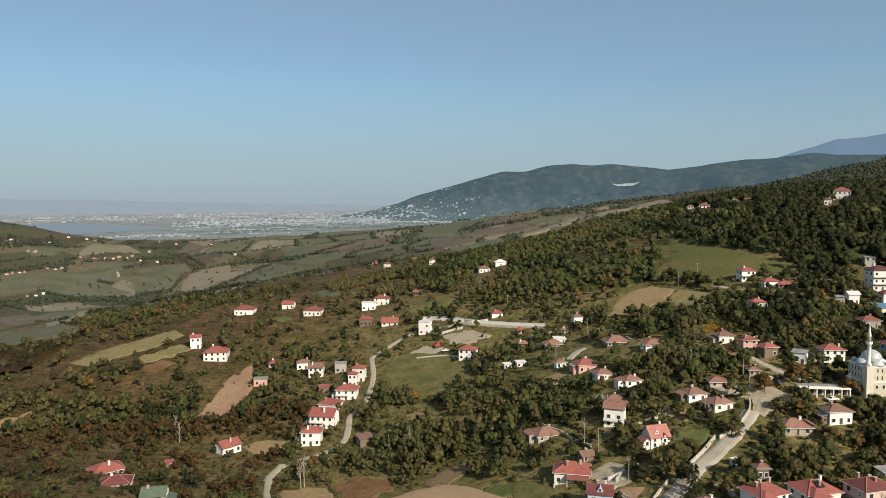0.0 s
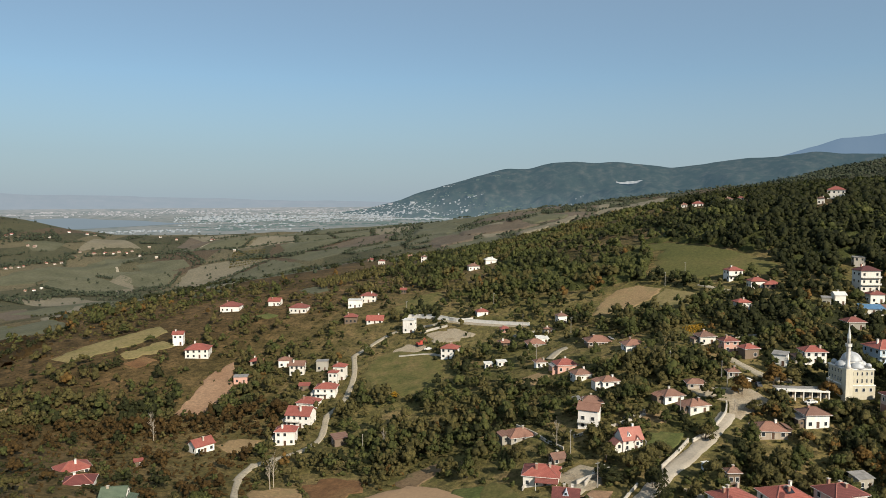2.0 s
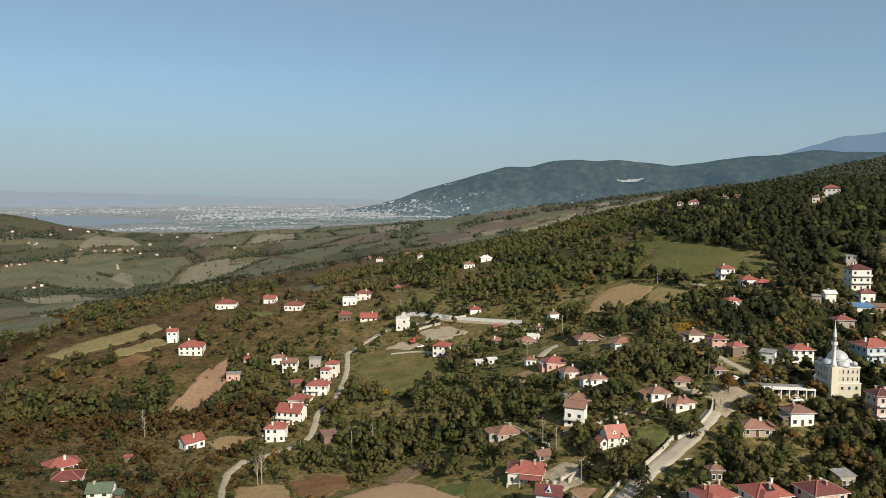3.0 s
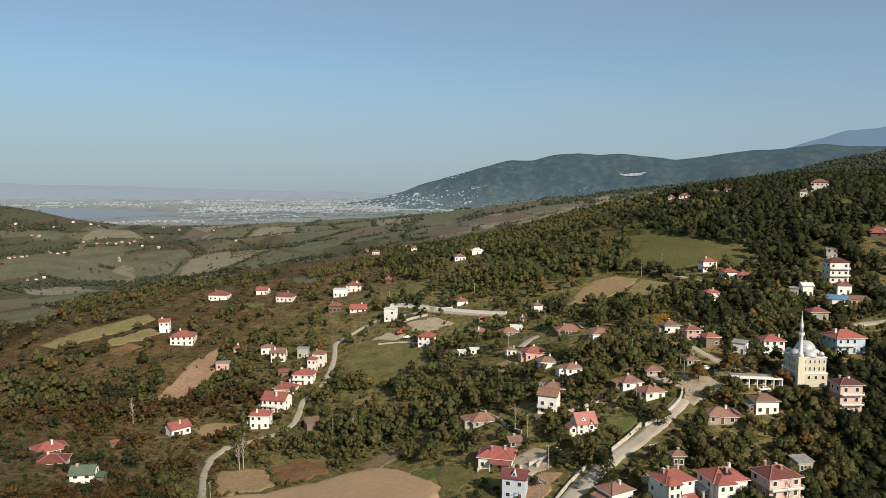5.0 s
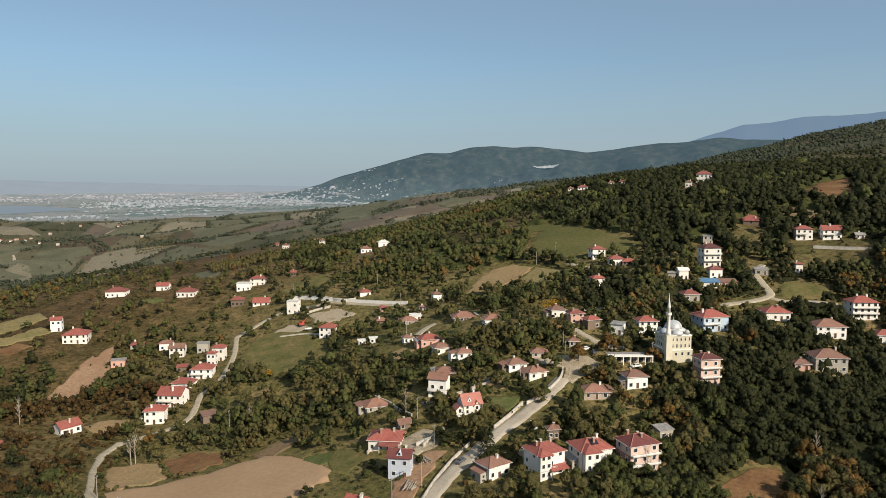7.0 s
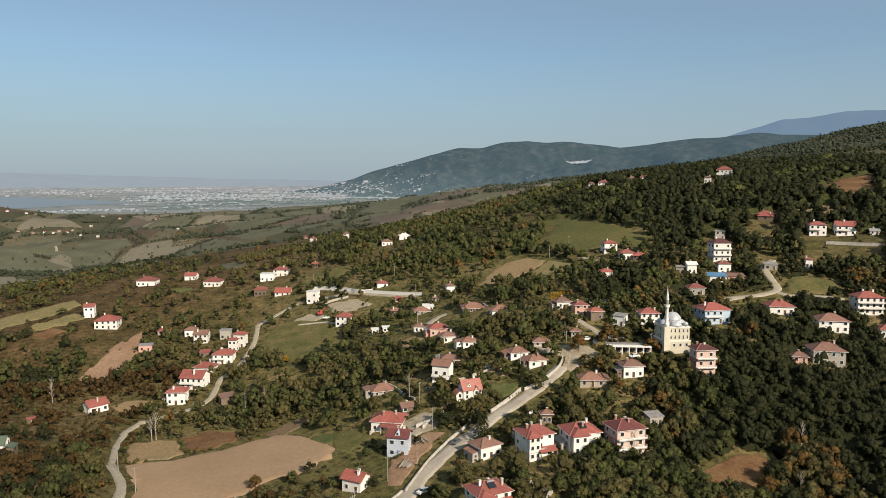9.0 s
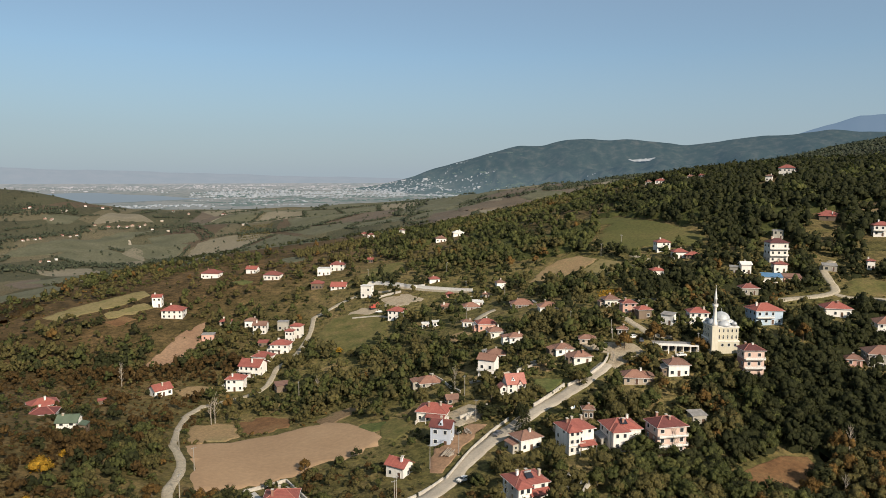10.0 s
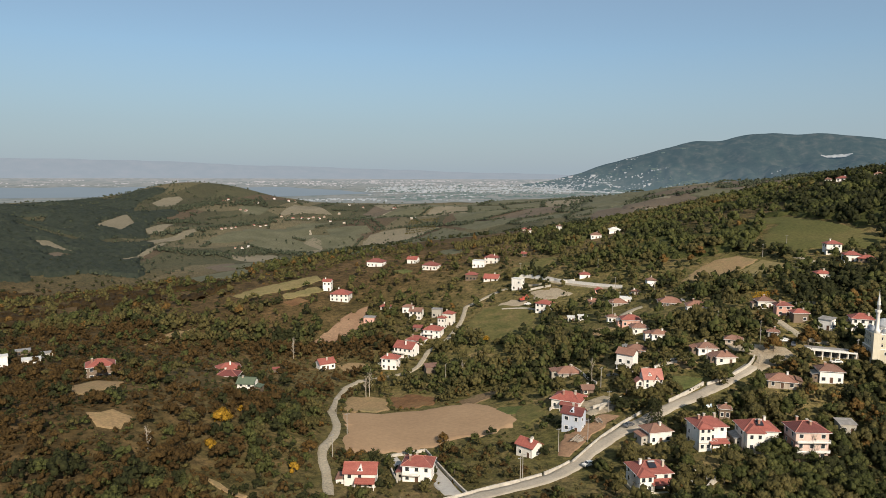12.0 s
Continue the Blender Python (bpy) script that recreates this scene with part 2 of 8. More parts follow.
M = {
    "ground": ground_material(),
    "ploughed": earth("ploughed_soil", (0.265, 0.175, 0.105), (0.30, 0.2, 0.12), (0.325, 0.22, 0.133), 0.03, 0.6, bumps=0.05, speckle=0.3),
    "strip": earth("bare_strip_soil", (0.23, 0.14, 0.088), (0.26, 0.165, 0.105), (0.29, 0.19, 0.122), 0.05, 0.7),
    "turned": earth("turned_earth", (0.095, 0.052, 0.026), (0.15, 0.082, 0.04), (0.175, 0.11, 0.054), 0.08, 0.8),
    "stubble": earth("stubble", (0.21, 0.15, 0.078), (0.26, 0.18, 0.098), (0.2, 0.165, 0.08), 0.06, 0.9),
    "hay": earth("dry_hay", (0.16, 0.135, 0.056), (0.205, 0.165, 0.078), (0.14, 0.128, 0.052), 0.05, 0.5),
    "pasture": earth("pasture_grass", (0.075, 0.08, 0.026), (0.095, 0.092, 0.032), (0.13, 0.108, 0.045), 0.025, 0.6),
    "meadow": earth("meadow_grass", (0.062, 0.068, 0.022), (0.11, 0.10, 0.036), (0.16, 0.12, 0.055), 0.12, 0.7),
    "green": earth("garden_grass", (0.065, 0.083, 0.026), (0.09, 0.1, 0.034), (0.12, 0.115, 0.045), 0.1, 0.8),
    "slope": earth("eroded_slope", (0.11, 0.075, 0.04), (0.18, 0.125, 0.075), (0.09, 0.085, 0.035), 0.12, 0.8),
    "yard": earth("gravel_yard", (0.26, 0.22, 0.16), (0.33, 0.28, 0.21), (0.24, 0.19, 0.13), 0.15, 1.5),
    "paved": earth("grey_concrete_paving", (0.33, 0.31, 0.285), (0.38, 0.36, 0.335), (0.42, 0.40, 0.37), 0.2, 1.2, 0.9, 0.02, 0.3),
    # haze over the far hills is mixed into these field colours
    "farolive": earth("olive_field_haze_tint", (0.078, 0.08, 0.05), (0.096, 0.096, 0.061), (0.116, 0.113, 0.075), 0.02, 0.25),
    "fartan": earth("tan_field_haze_tint", (0.145, 0.13, 0.093), (0.165, 0.147, 0.107), (0.185, 0.164, 0.122), 0.02, 0.25),
    "farbrown": earth("brown_field_haze_tint", (0.09, 0.074, 0.056), (0.106, 0.086, 0.065), (0.12, 0.097, 0.075), 0.02, 0.25),
    "street": earth("worn_road", (0.29, 0.255, 0.21), (0.335, 0.295, 0.24), (0.375, 0.335, 0.28), 0.12, 1.4, 0.9, 0.03, 0.4),
    "lane": earth("gravel_lane", (0.27, 0.235, 0.18), (0.34, 0.30, 0.235), (0.29, 0.25, 0.185), 0.15, 1.2, 0.95, 0.05),
    "white": plaster("white_plaster", (0.78, 0.76, 0.73)),
    "grey": plaster("grey_render", (0.36, 0.34, 0.30)),
    "stone": plaster("stone_wall", (0.46, 0.39, 0.32), (0.55, 0.5, 0.45)),
    "pinkwall": plaster("pink_plaster", (0.56, 0.33, 0.27)),
    "blue": plaster("pale_blue_plaster", (0.52, 0.58, 0.70)),
    "bluew": plaster("blue_white_plaster", (0.46, 0.58, 0.72)),
    "wood": plaster("weathered_wood", (0.17, 0.125, 0.09), (0.6, 0.6, 0.6)),
    "brick": plaster("hollow_brick", (0.33, 0.18, 0.135), (0.7, 0.6, 0.55)),
    "cream": plaster("cream_plaster", (0.58, 0.545, 0.44)),
    "blush": plaster("blush_plaster", (0.62, 0.46, 0.40)),
    "r_red": tiles("red_tiles", (0.16, 0.045, 0.035), (0.235, 0.07, 0.053), (0.3, 0.112, 0.088)),
    "r_old": tiles("old_tiles", (0.14, 0.072, 0.052), (0.205, 0.108, 0.076), (0.275, 0.16, 0.115)),
    "r_dark": tiles("dark_red_tiles", (0.07, 0.022, 0.02), (0.11, 0.032, 0.028), (0.15, 0.05, 0.042)),
    "r_pink": tiles("salmon_tiles", (0.24, 0.09, 0.07), (0.31, 0.125, 0.098), (0.37, 0.17, 0.135)),
    "r_green": tiles("green_sheet_roof", (0.05, 0.075, 0.05), (0.075, 0.105, 0.07), (0.1, 0.13, 0.09)),
    "r_grey": plain("grey_sheet", (0.30, 0.28, 0.26), 0.6, 0.2, 0.4, 0.8),
    "r_white": plain("pale_sheet_roof", (0.62, 0.60, 0.56), 0.5, 0.0, 0.2, 0.8),
    "r_bluer": plain("blue_sheet_roof", (0.09, 0.20, 0.34), 0.5, 0.0, 0.3, 0.8),
    "glass": plain("window_glass", (0.03, 0.035, 0.04), 0.12, 0.0, 0.2),
    "frame": plain("window_frame", (0.7, 0.68, 0.64), 0.5),
    "door": plain("brown_door", (0.10, 0.055, 0.035), 0.5),
    "concrete": plain("pale_concrete", (0.45, 0.41, 0.35), 0.85, 0.0, 0.3, 0.6),
    "lead": plain("dome_lead", (0.42, 0.43, 0.44), 0.6, 0.15, 0.25, 0.6),
    "metal": plain("galvanised", (0.35, 0.36, 0.36), 0.45, 0.7),
    "bark": plain("bark", (0.10, 0.075, 0.055), 0.95, 0.0, 0.4, 2.0),
    "palebark": plain("pale_bark", (0.34, 0.29, 0.23), 0.95, 0.0, 0.3, 2.0),
    "pole": plain("pole_concrete", (0.30, 0.27, 0.235), 0.9, 0.0, 0.2),
    "panel": plain("solar_panel", (0.02, 0.022, 0.03), 0.2),
    "carpaint": plain("car_paint", (0.12, 0.12, 0.13), 0.25, 0.3, 0.05),
    "rubber": plain("rubber", (0.02, 0.02, 0.02), 0.8),
    "redpaint": plain("red_paint", (0.36, 0.06, 0.04), 0.45),
    "leaf_green": leaf_material("green_leaves", [(0.05, 0.06, 0.021), (0.075, 0.083, 0.03), (0.105, 0.107, 0.04)], (0.9, 1.0, 0.4)),
    "leaf_dark": leaf_material("dark_leaves", [(0.025, 0.029, 0.013), (0.036, 0.04, 0.017), (0.05, 0.051, 0.022)], (0.8, 1.0, 0.4)),
    "leaf_olive": leaf_material("olive_leaves", [(0.07, 0.066, 0.027), (0.1, 0.089, 0.036), (0.132, 0.112, 0.047)], (1.0, 0.9, 0.4)),
    # greyer, bluer leaves for far trees: haze put into the base colour
    "leaf_far": leaf_material("haze_tinted_leaves", [(0.046, 0.058, 0.043), (0.062, 0.074, 0.052), (0.08, 0.089, 0.06)], (0.9, 1.0, 0.6)),
    "leaf_farwood": leaf_material("haze_tinted_wood_leaves", [(0.03, 0.041, 0.035), (0.042, 0.053, 0.044), (0.055, 0.063, 0.05)], (0.9, 1.0, 0.7)),
    "leaf_rust": leaf_material("rust_leaves", [(0.1, 0.062, 0.022), (0.14, 0.085, 0.029), (0.18, 0.11, 0.038)], (1.0, 0.75, 0.3)),
    "leaf_brown": leaf_material("brown_leaves", [(0.05, 0.032, 0.013), (0.075, 0.048, 0.019), (0.108, 0.069, 0.027)], (1.0, 0.75, 0.35)),
    "leaf_yellow": leaf_material("yellow_leaves", [(0.22, 0.14, 0.02), (0.34, 0.2, 0.025), (0.4, 0.25, 0.04)], (1.0, 0.85, 0.3)),
    # backdrops: the haze in front of them is painted in as emission
    "far_mountain": painted_haze_material("far_mountain_haze_glow", [(0.014, 0.022, 0.017), (0.026, 0.033, 0.026), (0.056, 0.056, 0.046)], 0.02, (0.03, 0.052, 0.073, 1.0), low=(0.07, 0.1, 0.12, -20, 150)),
    "blue_mountain": painted_haze_material("blue_mountain_haze_glow", [(0.03, 0.035, 0.04), (0.04, 0.045, 0.05)], 0.004, (0.10, 0.155, 0.225, 1.0)),
    "far_plain": painted_haze_material("far_plain_haze_glow", [(0.02, 0.03, 0.018), (0.055, 0.055, 0.04), (0.11, 0.095, 0.08), (0.035, 0.045, 0.03)], 0.016, (0.205, 0.226, 0.252, 1.0), (1, 0.6, 1), low=(0.108, 0.128, 0.137, -12, 52)),
    "far_shore": painted_haze_material("far_shore_haze_glow", [(0.012, 0.018, 0.02), (0.02, 0.024, 0.026), (0.032, 0.032, 0.034)], 0.01, (0.23, 0.262, 0.298, 1.0), (1, 1, 2)),
    "bay": painted_haze_material("bay_water_haze_glow", [(0.02, 0.03, 0.04), (0.03, 0.04, 0.05)], 0.004, (0.158, 0.186, 0.207, 1.0)),
    # walls and trees of the far town emit the haze colour, though unlit
    "town": painted_haze_material("town_walls_haze_glow", [(0.12, 0.118, 0.112), (0.25, 0.243, 0.23)], 0.05, (0.10, 0.13, 0.16, 1.0)),
    "suburb": painted_haze_material("suburb_walls_haze_glow", [(0.10, 0.095, 0.095), (0.17, 0.155, 0.145)], 0.05, (0.205, 0.212, 0.23, 1.0)),
    "town_green": painted_haze_material("town_trees_haze_glow", [(0.014, 0.022, 0.014), (0.03, 0.04, 0.024)], 0.05, (0.085, 0.112, 0.118, 1.0)),
}

# ---- lie of the land ----
BASE = [67.24, 24.75, -6.2]
# broad hills and hollows: centre x, y, radius, height
HILLS = [
    (300, 700, 180, 60.3),
    (-450, 1400, 300, -52.7),
    (-600, 800, 180, -38.9),
    (1500, 900, 520, 44.8),
    (400, 900, 180, -48.5),
    (-2000, 1900, 520, 46.4),
    (-300, 600, 180, 4.7),
    (-1250, -600, 520, 26.2),
    (-1350, 1100, 300, 50.4),
    (-1500, 2300, 300, 46.4),
    (-250, -350, 520, -104.6),
    (-750, 1250, 300, -45.4),
    (100, 900, 180, -23.1),
    (1500, 1650, 520, 54.3),
    (600, 1100, 180, 20.8),
    (-2000, 1650, 520, 45.5),
    (-1000, -600, 520, 40.8),
    (-600, 600, 180, -21.3),
    (1010, 1540, 300, 40),
    (-1430, 2150, 300, 34),
    (-1390, 2120, 190, 34),
    (-1000, 2260, 170, 12),
    (-560, 2330, 200, 13),
    (740, 1500, 200, -20),
    (960, 1500, 160, -9),
    (520, 2060, 190, 14),
    (300, 1840, 150, 9),
    (-1150, 1150, 330, 24),
]
# small swells and gullies round the village
SWELLS = [
    (-40, 320, 70, -14.5),
    (-125, 130, 45, 12.1),
    (205, 180, 70, -14.9),
    (75, 305, 45, 6.8),
    (0, 180, 45, -9.3),
    (-280, 60, 130, 16.3),
    (-150, 305, 45, -9.2),
    (-75, 230, 45, -10.9),
    (205, 460, 70, 6.5),
    (250, 330, 45, -6.5),
    (125, 155, 45, -13.3),
    (-40, 60, 130, 24),
    (-50, 130, 45, -15.3),
    (310, 600, 70, -6.7),
    (50, 130, 45, -9),
    (100, 565, 70, -2.9),
    (-100, 405, 45, -6.9),
    (-180, 495, 70, 2.9),
    (-150, 205, 45, 5.1),
    (250, 230, 45, -15.6),
    (75, 230, 45, -3.8),
    (-400, 60, 130, 9.5),
    (-25, 255, 45, -4.7),
    (75, 380, 45, -2.9),
    (380, 355, 70, -5.1),
    (-340, 60, 130, 12.6),
    (175, 130, 45, -5.5),
    (-200, 130, 45, -8.9),
    (-175, 405, 45, 1.9),
    (-200, 305, 45, -2.2),
]


def smooth(a, b, v):
    s = np.clip((v - a) / (b - a), 0, 1)
    return s * s * (3 - 2 * s)


def value_noise(x, y, scale, seed):
    """Smooth noise from 0 to 1."""
    rng = np.random.default_rng(seed)
    grid = rng.random((64, 64))
    u, v = x / scale, y / scale
    i, j = np.floor(u).astype(int), np.floor(v).astype(int)
    f, g = u - i, v - j
    f, g = f * f * (3 - 2 * f), g * g * (3 - 2 * g)
    a, b = grid[i % 64, j % 64], grid[(i + 1) % 64, j % 64]
    c, d = grid[i % 64, (j + 1) % 64], grid[(i + 1) % 64, (j + 1) % 64]
    return (a * (1 - f) + b * f) * (1 - g) + (c * (1 - f) + d * f) * g



def height(x, y):
    """The ground's height; past 2.5 km it falls away behind the hills."""
    x, y = np.asarray(x, float), np.asarray(y, float)
    h = BASE[0] + BASE[1] * x / 300 + BASE[2] * y / 300
    for cx, cy, r, a in HILLS + SWELLS:
        h = h + a * np.exp(-((x - cx) ** 2 + (y - cy) ** 2) / (2 * r * r))
    d = np.hypot(x, y)
    folds = (np.abs(value_noise(x + 5000, y + 5000, 260, 31) - 0.5) - 0.22) * 40 + (value_noise(x + 5000, y + 5000, 90, 32) - 0.5) * 9
    h = h + folds * smooth(620, 1200, d)
    return h + (-140 - h) * smooth(2480, 2750, d)


def gz(x, y):
    return float(height(x, y))


def mesh_from(name, verts, faces, mat, smooth_shade=False):
    me = bpy.data.meshes.new(name)
    me.from_pydata(verts, [], faces)
    me.materials.append(mat)
    if smooth_shade:
        me.polygons.foreach_set("use_smooth", [True] * len(me.polygons))
    me.update()
    return me


def quads_mesh(name, verts, quads, mat, smooth_shade=False, normals=None):
    """A mesh from arrays of points and of quads or triangles."""
    me = bpy.data.meshes.new(name)
    me.vertices.add(len(verts))
    me.vertices.foreach_set("co", np.asarray(verts, np.float32).ravel())
    quads = np.asarray(quads, np.int32)
    n, k = quads.shape
    me.loops.add(k * n)
    me.loops.foreach_set("vertex_index", quads.ravel())
    me.polygons.add(n)
    me.polygons.foreach_set("loop_start", np.arange(0, k * n, k, dtype=np.int32))
    if smooth_shade:
        me.polygons.foreach_set("use_smooth", np.ones(n, bool))
    me.materials.append(mat)
    me.update(calc_edges=True)
    if normals is not None:
        soft = me.attributes.new("custom_normal", "FLOAT_VECTOR", "POINT")
        soft.data.foreach_set("vector", np.asarray(normals, np.float32).ravel())
        me.update()
    return me


def polar_sheet(name, mat, az, rad, hfun, centre=(0.0, 0.0), close=False):
    """A sheet over rings of radius rad and bearings az (degrees clockwise from +y)."""
    a, r = np.meshgrid(np.radians(az), rad)
    x, y = centre[0] + r * np.sin(a), centre[1] + r * np.cos(a)
    v = np.stack([x, y, hfun(x, y, a, r)], -1).reshape(-1, 3)
    n, m = len(rad), len(az)
    i = (np.arange(n - 1)[:, None] * m + np.arange(m - 1)[None]).ravel()
    q = np.stack([i, i + m, i + m + 1, i + 1], 1)
    if close:
        j = np.arange(n - 1) * m
        q = np.concatenate([q, np.stack([j + m - 1, j + 2 * m - 1, j + m, j], 1)])
    return new(name, quads_mesh(name, v, q, mat, True))


az_all = np.concatenate([np.arange(-62, 52.1, 0.45), np.arange(56, 297, 4.0)])
rad_all = np.concatenate([[0.02], np.geomspace(4.0, 110.0, 14), np.geomspace(116.0, 700.0, 88), np.arange(716, 2760, 16), np.geomspace(2800, 4950, 20)])
ground = polar_sheet("ground", M["ground"], az_all, rad_all, lambda x, y, a, r: height(x, y), (6.0, -20.0), True)
tagged(ground, "hillside of dry grass, scrub and bare soil", "ground", kind="structure")

# ---- the distance ----
EYE_Z = 100.0


def wobble(a, r, s=1.0):
    return np.sin(a * 41 * s + 1) * 0.5 + np.sin(a * 97 * s + r * 0.006) * 0.3 + np.sin(a * 173 * s - r * 0.011) * 0.2


def plain_height(x, y, a, r):
    return EYE_Z + r * (-0.060 + 0.047 * (r - 2600) / 2100)


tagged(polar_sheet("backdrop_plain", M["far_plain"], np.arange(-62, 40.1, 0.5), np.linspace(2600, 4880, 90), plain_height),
       "valley plain with fields and suburbs, haze painted in as glow", "plain", kind="structure")


def bay_height(x, y, a, r):
    return plain_height(x, y, a, r) + 1.5


def bay_sheet():
    verts, quads = [], []
    az = np.arange(-52, -19.4, 0.5)
    for k, a in enumerate(az):
        w = min(1.0, (-19.5 - a) / 7.0)
        mid = 3720 + 110 * w
        lo, hi = mid - 330 * max(w, 0.02), mid + 250 * max(w, 0.02) + 20 * math.sin(a * 1.3)
        for r in np.linspace(lo, hi, 5):
            t = math.radians(a)
            verts.append((r * math.sin(t), r * math.cos(t), float(plain_height(0, 0, 0, r)) + 2.0))
        if k:
            for j in range(4):
                i = (k - 1) * 5 + j
                quads.append((i, i + 1, i + 6, i + 5))
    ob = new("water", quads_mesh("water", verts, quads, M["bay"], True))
    return tagged(ob, "calm blue bay with haze painted in as glow", "water", kind="structure")


bay_sheet()

# bearing and rise over the eye of the skyline, degrees and hundredths
RIDGE = [(-16, -2.6), (-10, -2.4), (-7.8, -2.0), (-5.7, -1.5), (-4.8, -1.12), (-3.4, -0.5), (-1.7, 0.68), (0.6, 1.71), (2.9, 2.9), (4.9, 3.85), (5.6, 4.01), (7.2, 3.93), (8.8, 4.8),
         (11.1, 4.94), (12.2, 4.65), (13.8, 4.92), (15.8, 4.5), (18.2, 3.95), (20.8, 4.5), (23.3, 5.05), (25.6, 5.21), (28.0, 5.71), (29.5, 5.4), (33, 5.2), (42, 5.2)]
ridge_az, ridge_rise = np.array([r[0] for r in RIDGE], float), np.array([r[1] for r in RIDGE], float) / 100


def mountain_height(x, y, a, r):
    """The mountain swells out of the plain along a foot that recedes to the west."""
    az = np.degrees(a)
    rise = sum(np.interp(az + o, ridge_az, ridge_rise) for o in (-0.3, 0.0, 0.3)) / 3 + 0.0005 * wobble(a, 0 * r, 1.6)
    foot = np.interp(az, [-9, -5.5, -3.4, 0.6, 5, 10, 20, 42], [4290, 4180, 4020, 3860, 3650, 3420, 3300, 3300])
    floor_ = -0.060 + 0.047 * (r - 2600) / 2100 - 0.001
    s = np.clip((r - foot) / (4300 - foot), 0, 1)
    body = floor_ + (rise + 0.0229) * s ** 1.15
    u, v = x + 0.35 * y, y * 0.6
    gully = sum((np.abs(value_noise(u + 9000, v + 9000, sc, 60 + k) - 0.5) - 0.2) * amp for k, (sc, amp) in enumerate(((330, 0.046), (150, 0.03), (65, 0.013))))
    fade = np.sin(np.pi * s) * np.clip((rise + 0.022) / 0.05, 0, 1)
    drop = np.where(r > 4300, (r - 4300) * 0.0002, 0)
    return EYE_Z + r * (body + gully * fade - drop)


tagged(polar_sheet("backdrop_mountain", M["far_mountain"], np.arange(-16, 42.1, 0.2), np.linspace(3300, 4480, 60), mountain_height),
       "wooded mountain ridge with blue haze painted in as glow", "mountain", kind="structure")


def quarry_sheet():
    """A pale cut in the mountain's flank, with the town's painted haze glow."""
    verts, quads = [], []
    for k in range(15):
        a = math.radians(14.0 + 2.0 * k / 14)
        mid, half = 4092 + 0.6 * k, 3.5 + (9 + 2 * math.sin(k * 2.3)) * math.sin(math.pi * ((k + 0.5) / 15) ** 1.4)
        for r in (mid - half, mid, mid + half):
            x, y = r * math.sin(a), r * math.cos(a)
            near_a = a + np.radians(np.linspace(-1.2, 1.2, 13))
            lie = mountain_height(r * np.sin(near_a), r * np.cos(near_a), near_a, np.full(13, r))
            verts.append((x, y, max(float(lie[6]), float(lie.mean())) + 4))
        if k:
            i = (k - 1) * 3
            quads += [(i, i + 1, i + 4, i + 3), (i + 1, i + 2, i + 5, i + 4)]
    tagged(new("quarry", quads_mesh("quarry", verts, quads, M["town"], True)), "pale quarry cut in the wooded mountain, with painted haze", "quarry", kind="structure")


quarry_sheet()


def blue_height(x, y, a, r):
    rise = np.interp(np.degrees(a), [23, 26, 28, 29.5, 31.2, 33.5, 36, 40, 48], [0.034, 0.055, 0.066, 0.075, 0.0755, 0.083, 0.082, 0.087, 0.082])
    s = np.clip((r - 4500) / 250, 0, 1)
    return EYE_Z + r * (0.02 + (rise - 0.02) * s - np.where(r > 4750, (r - 4750) * 0.0003, 0) + wobble(a, r, 2) * 0.0006)


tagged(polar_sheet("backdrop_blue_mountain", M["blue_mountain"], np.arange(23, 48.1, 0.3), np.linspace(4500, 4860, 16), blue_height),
       "far mountain behind the ridge, blue by painted haze", "mountain", kind="structure")


def shore_height(x, y, a, r):
    d = np.degrees(a)
    rise = np.interp(d, [-62, -45, -38, -30, -22, -14, -5, 2], [0.010, 0.0095, 0.009, 0.004, 0.001, -0.003, -0.006, -0.008]) + 0.0008 * wobble(a, r, 1.0)
    s = np.clip((r - 4600) / 280, 0, 1)
    return EYE_Z + r * (-0.0172 + (rise + 0.0172) * s)


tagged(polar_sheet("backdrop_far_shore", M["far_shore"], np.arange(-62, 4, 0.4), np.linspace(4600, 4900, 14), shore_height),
       "hills across the bay, pale with painted haze", "hills", kind="structure")


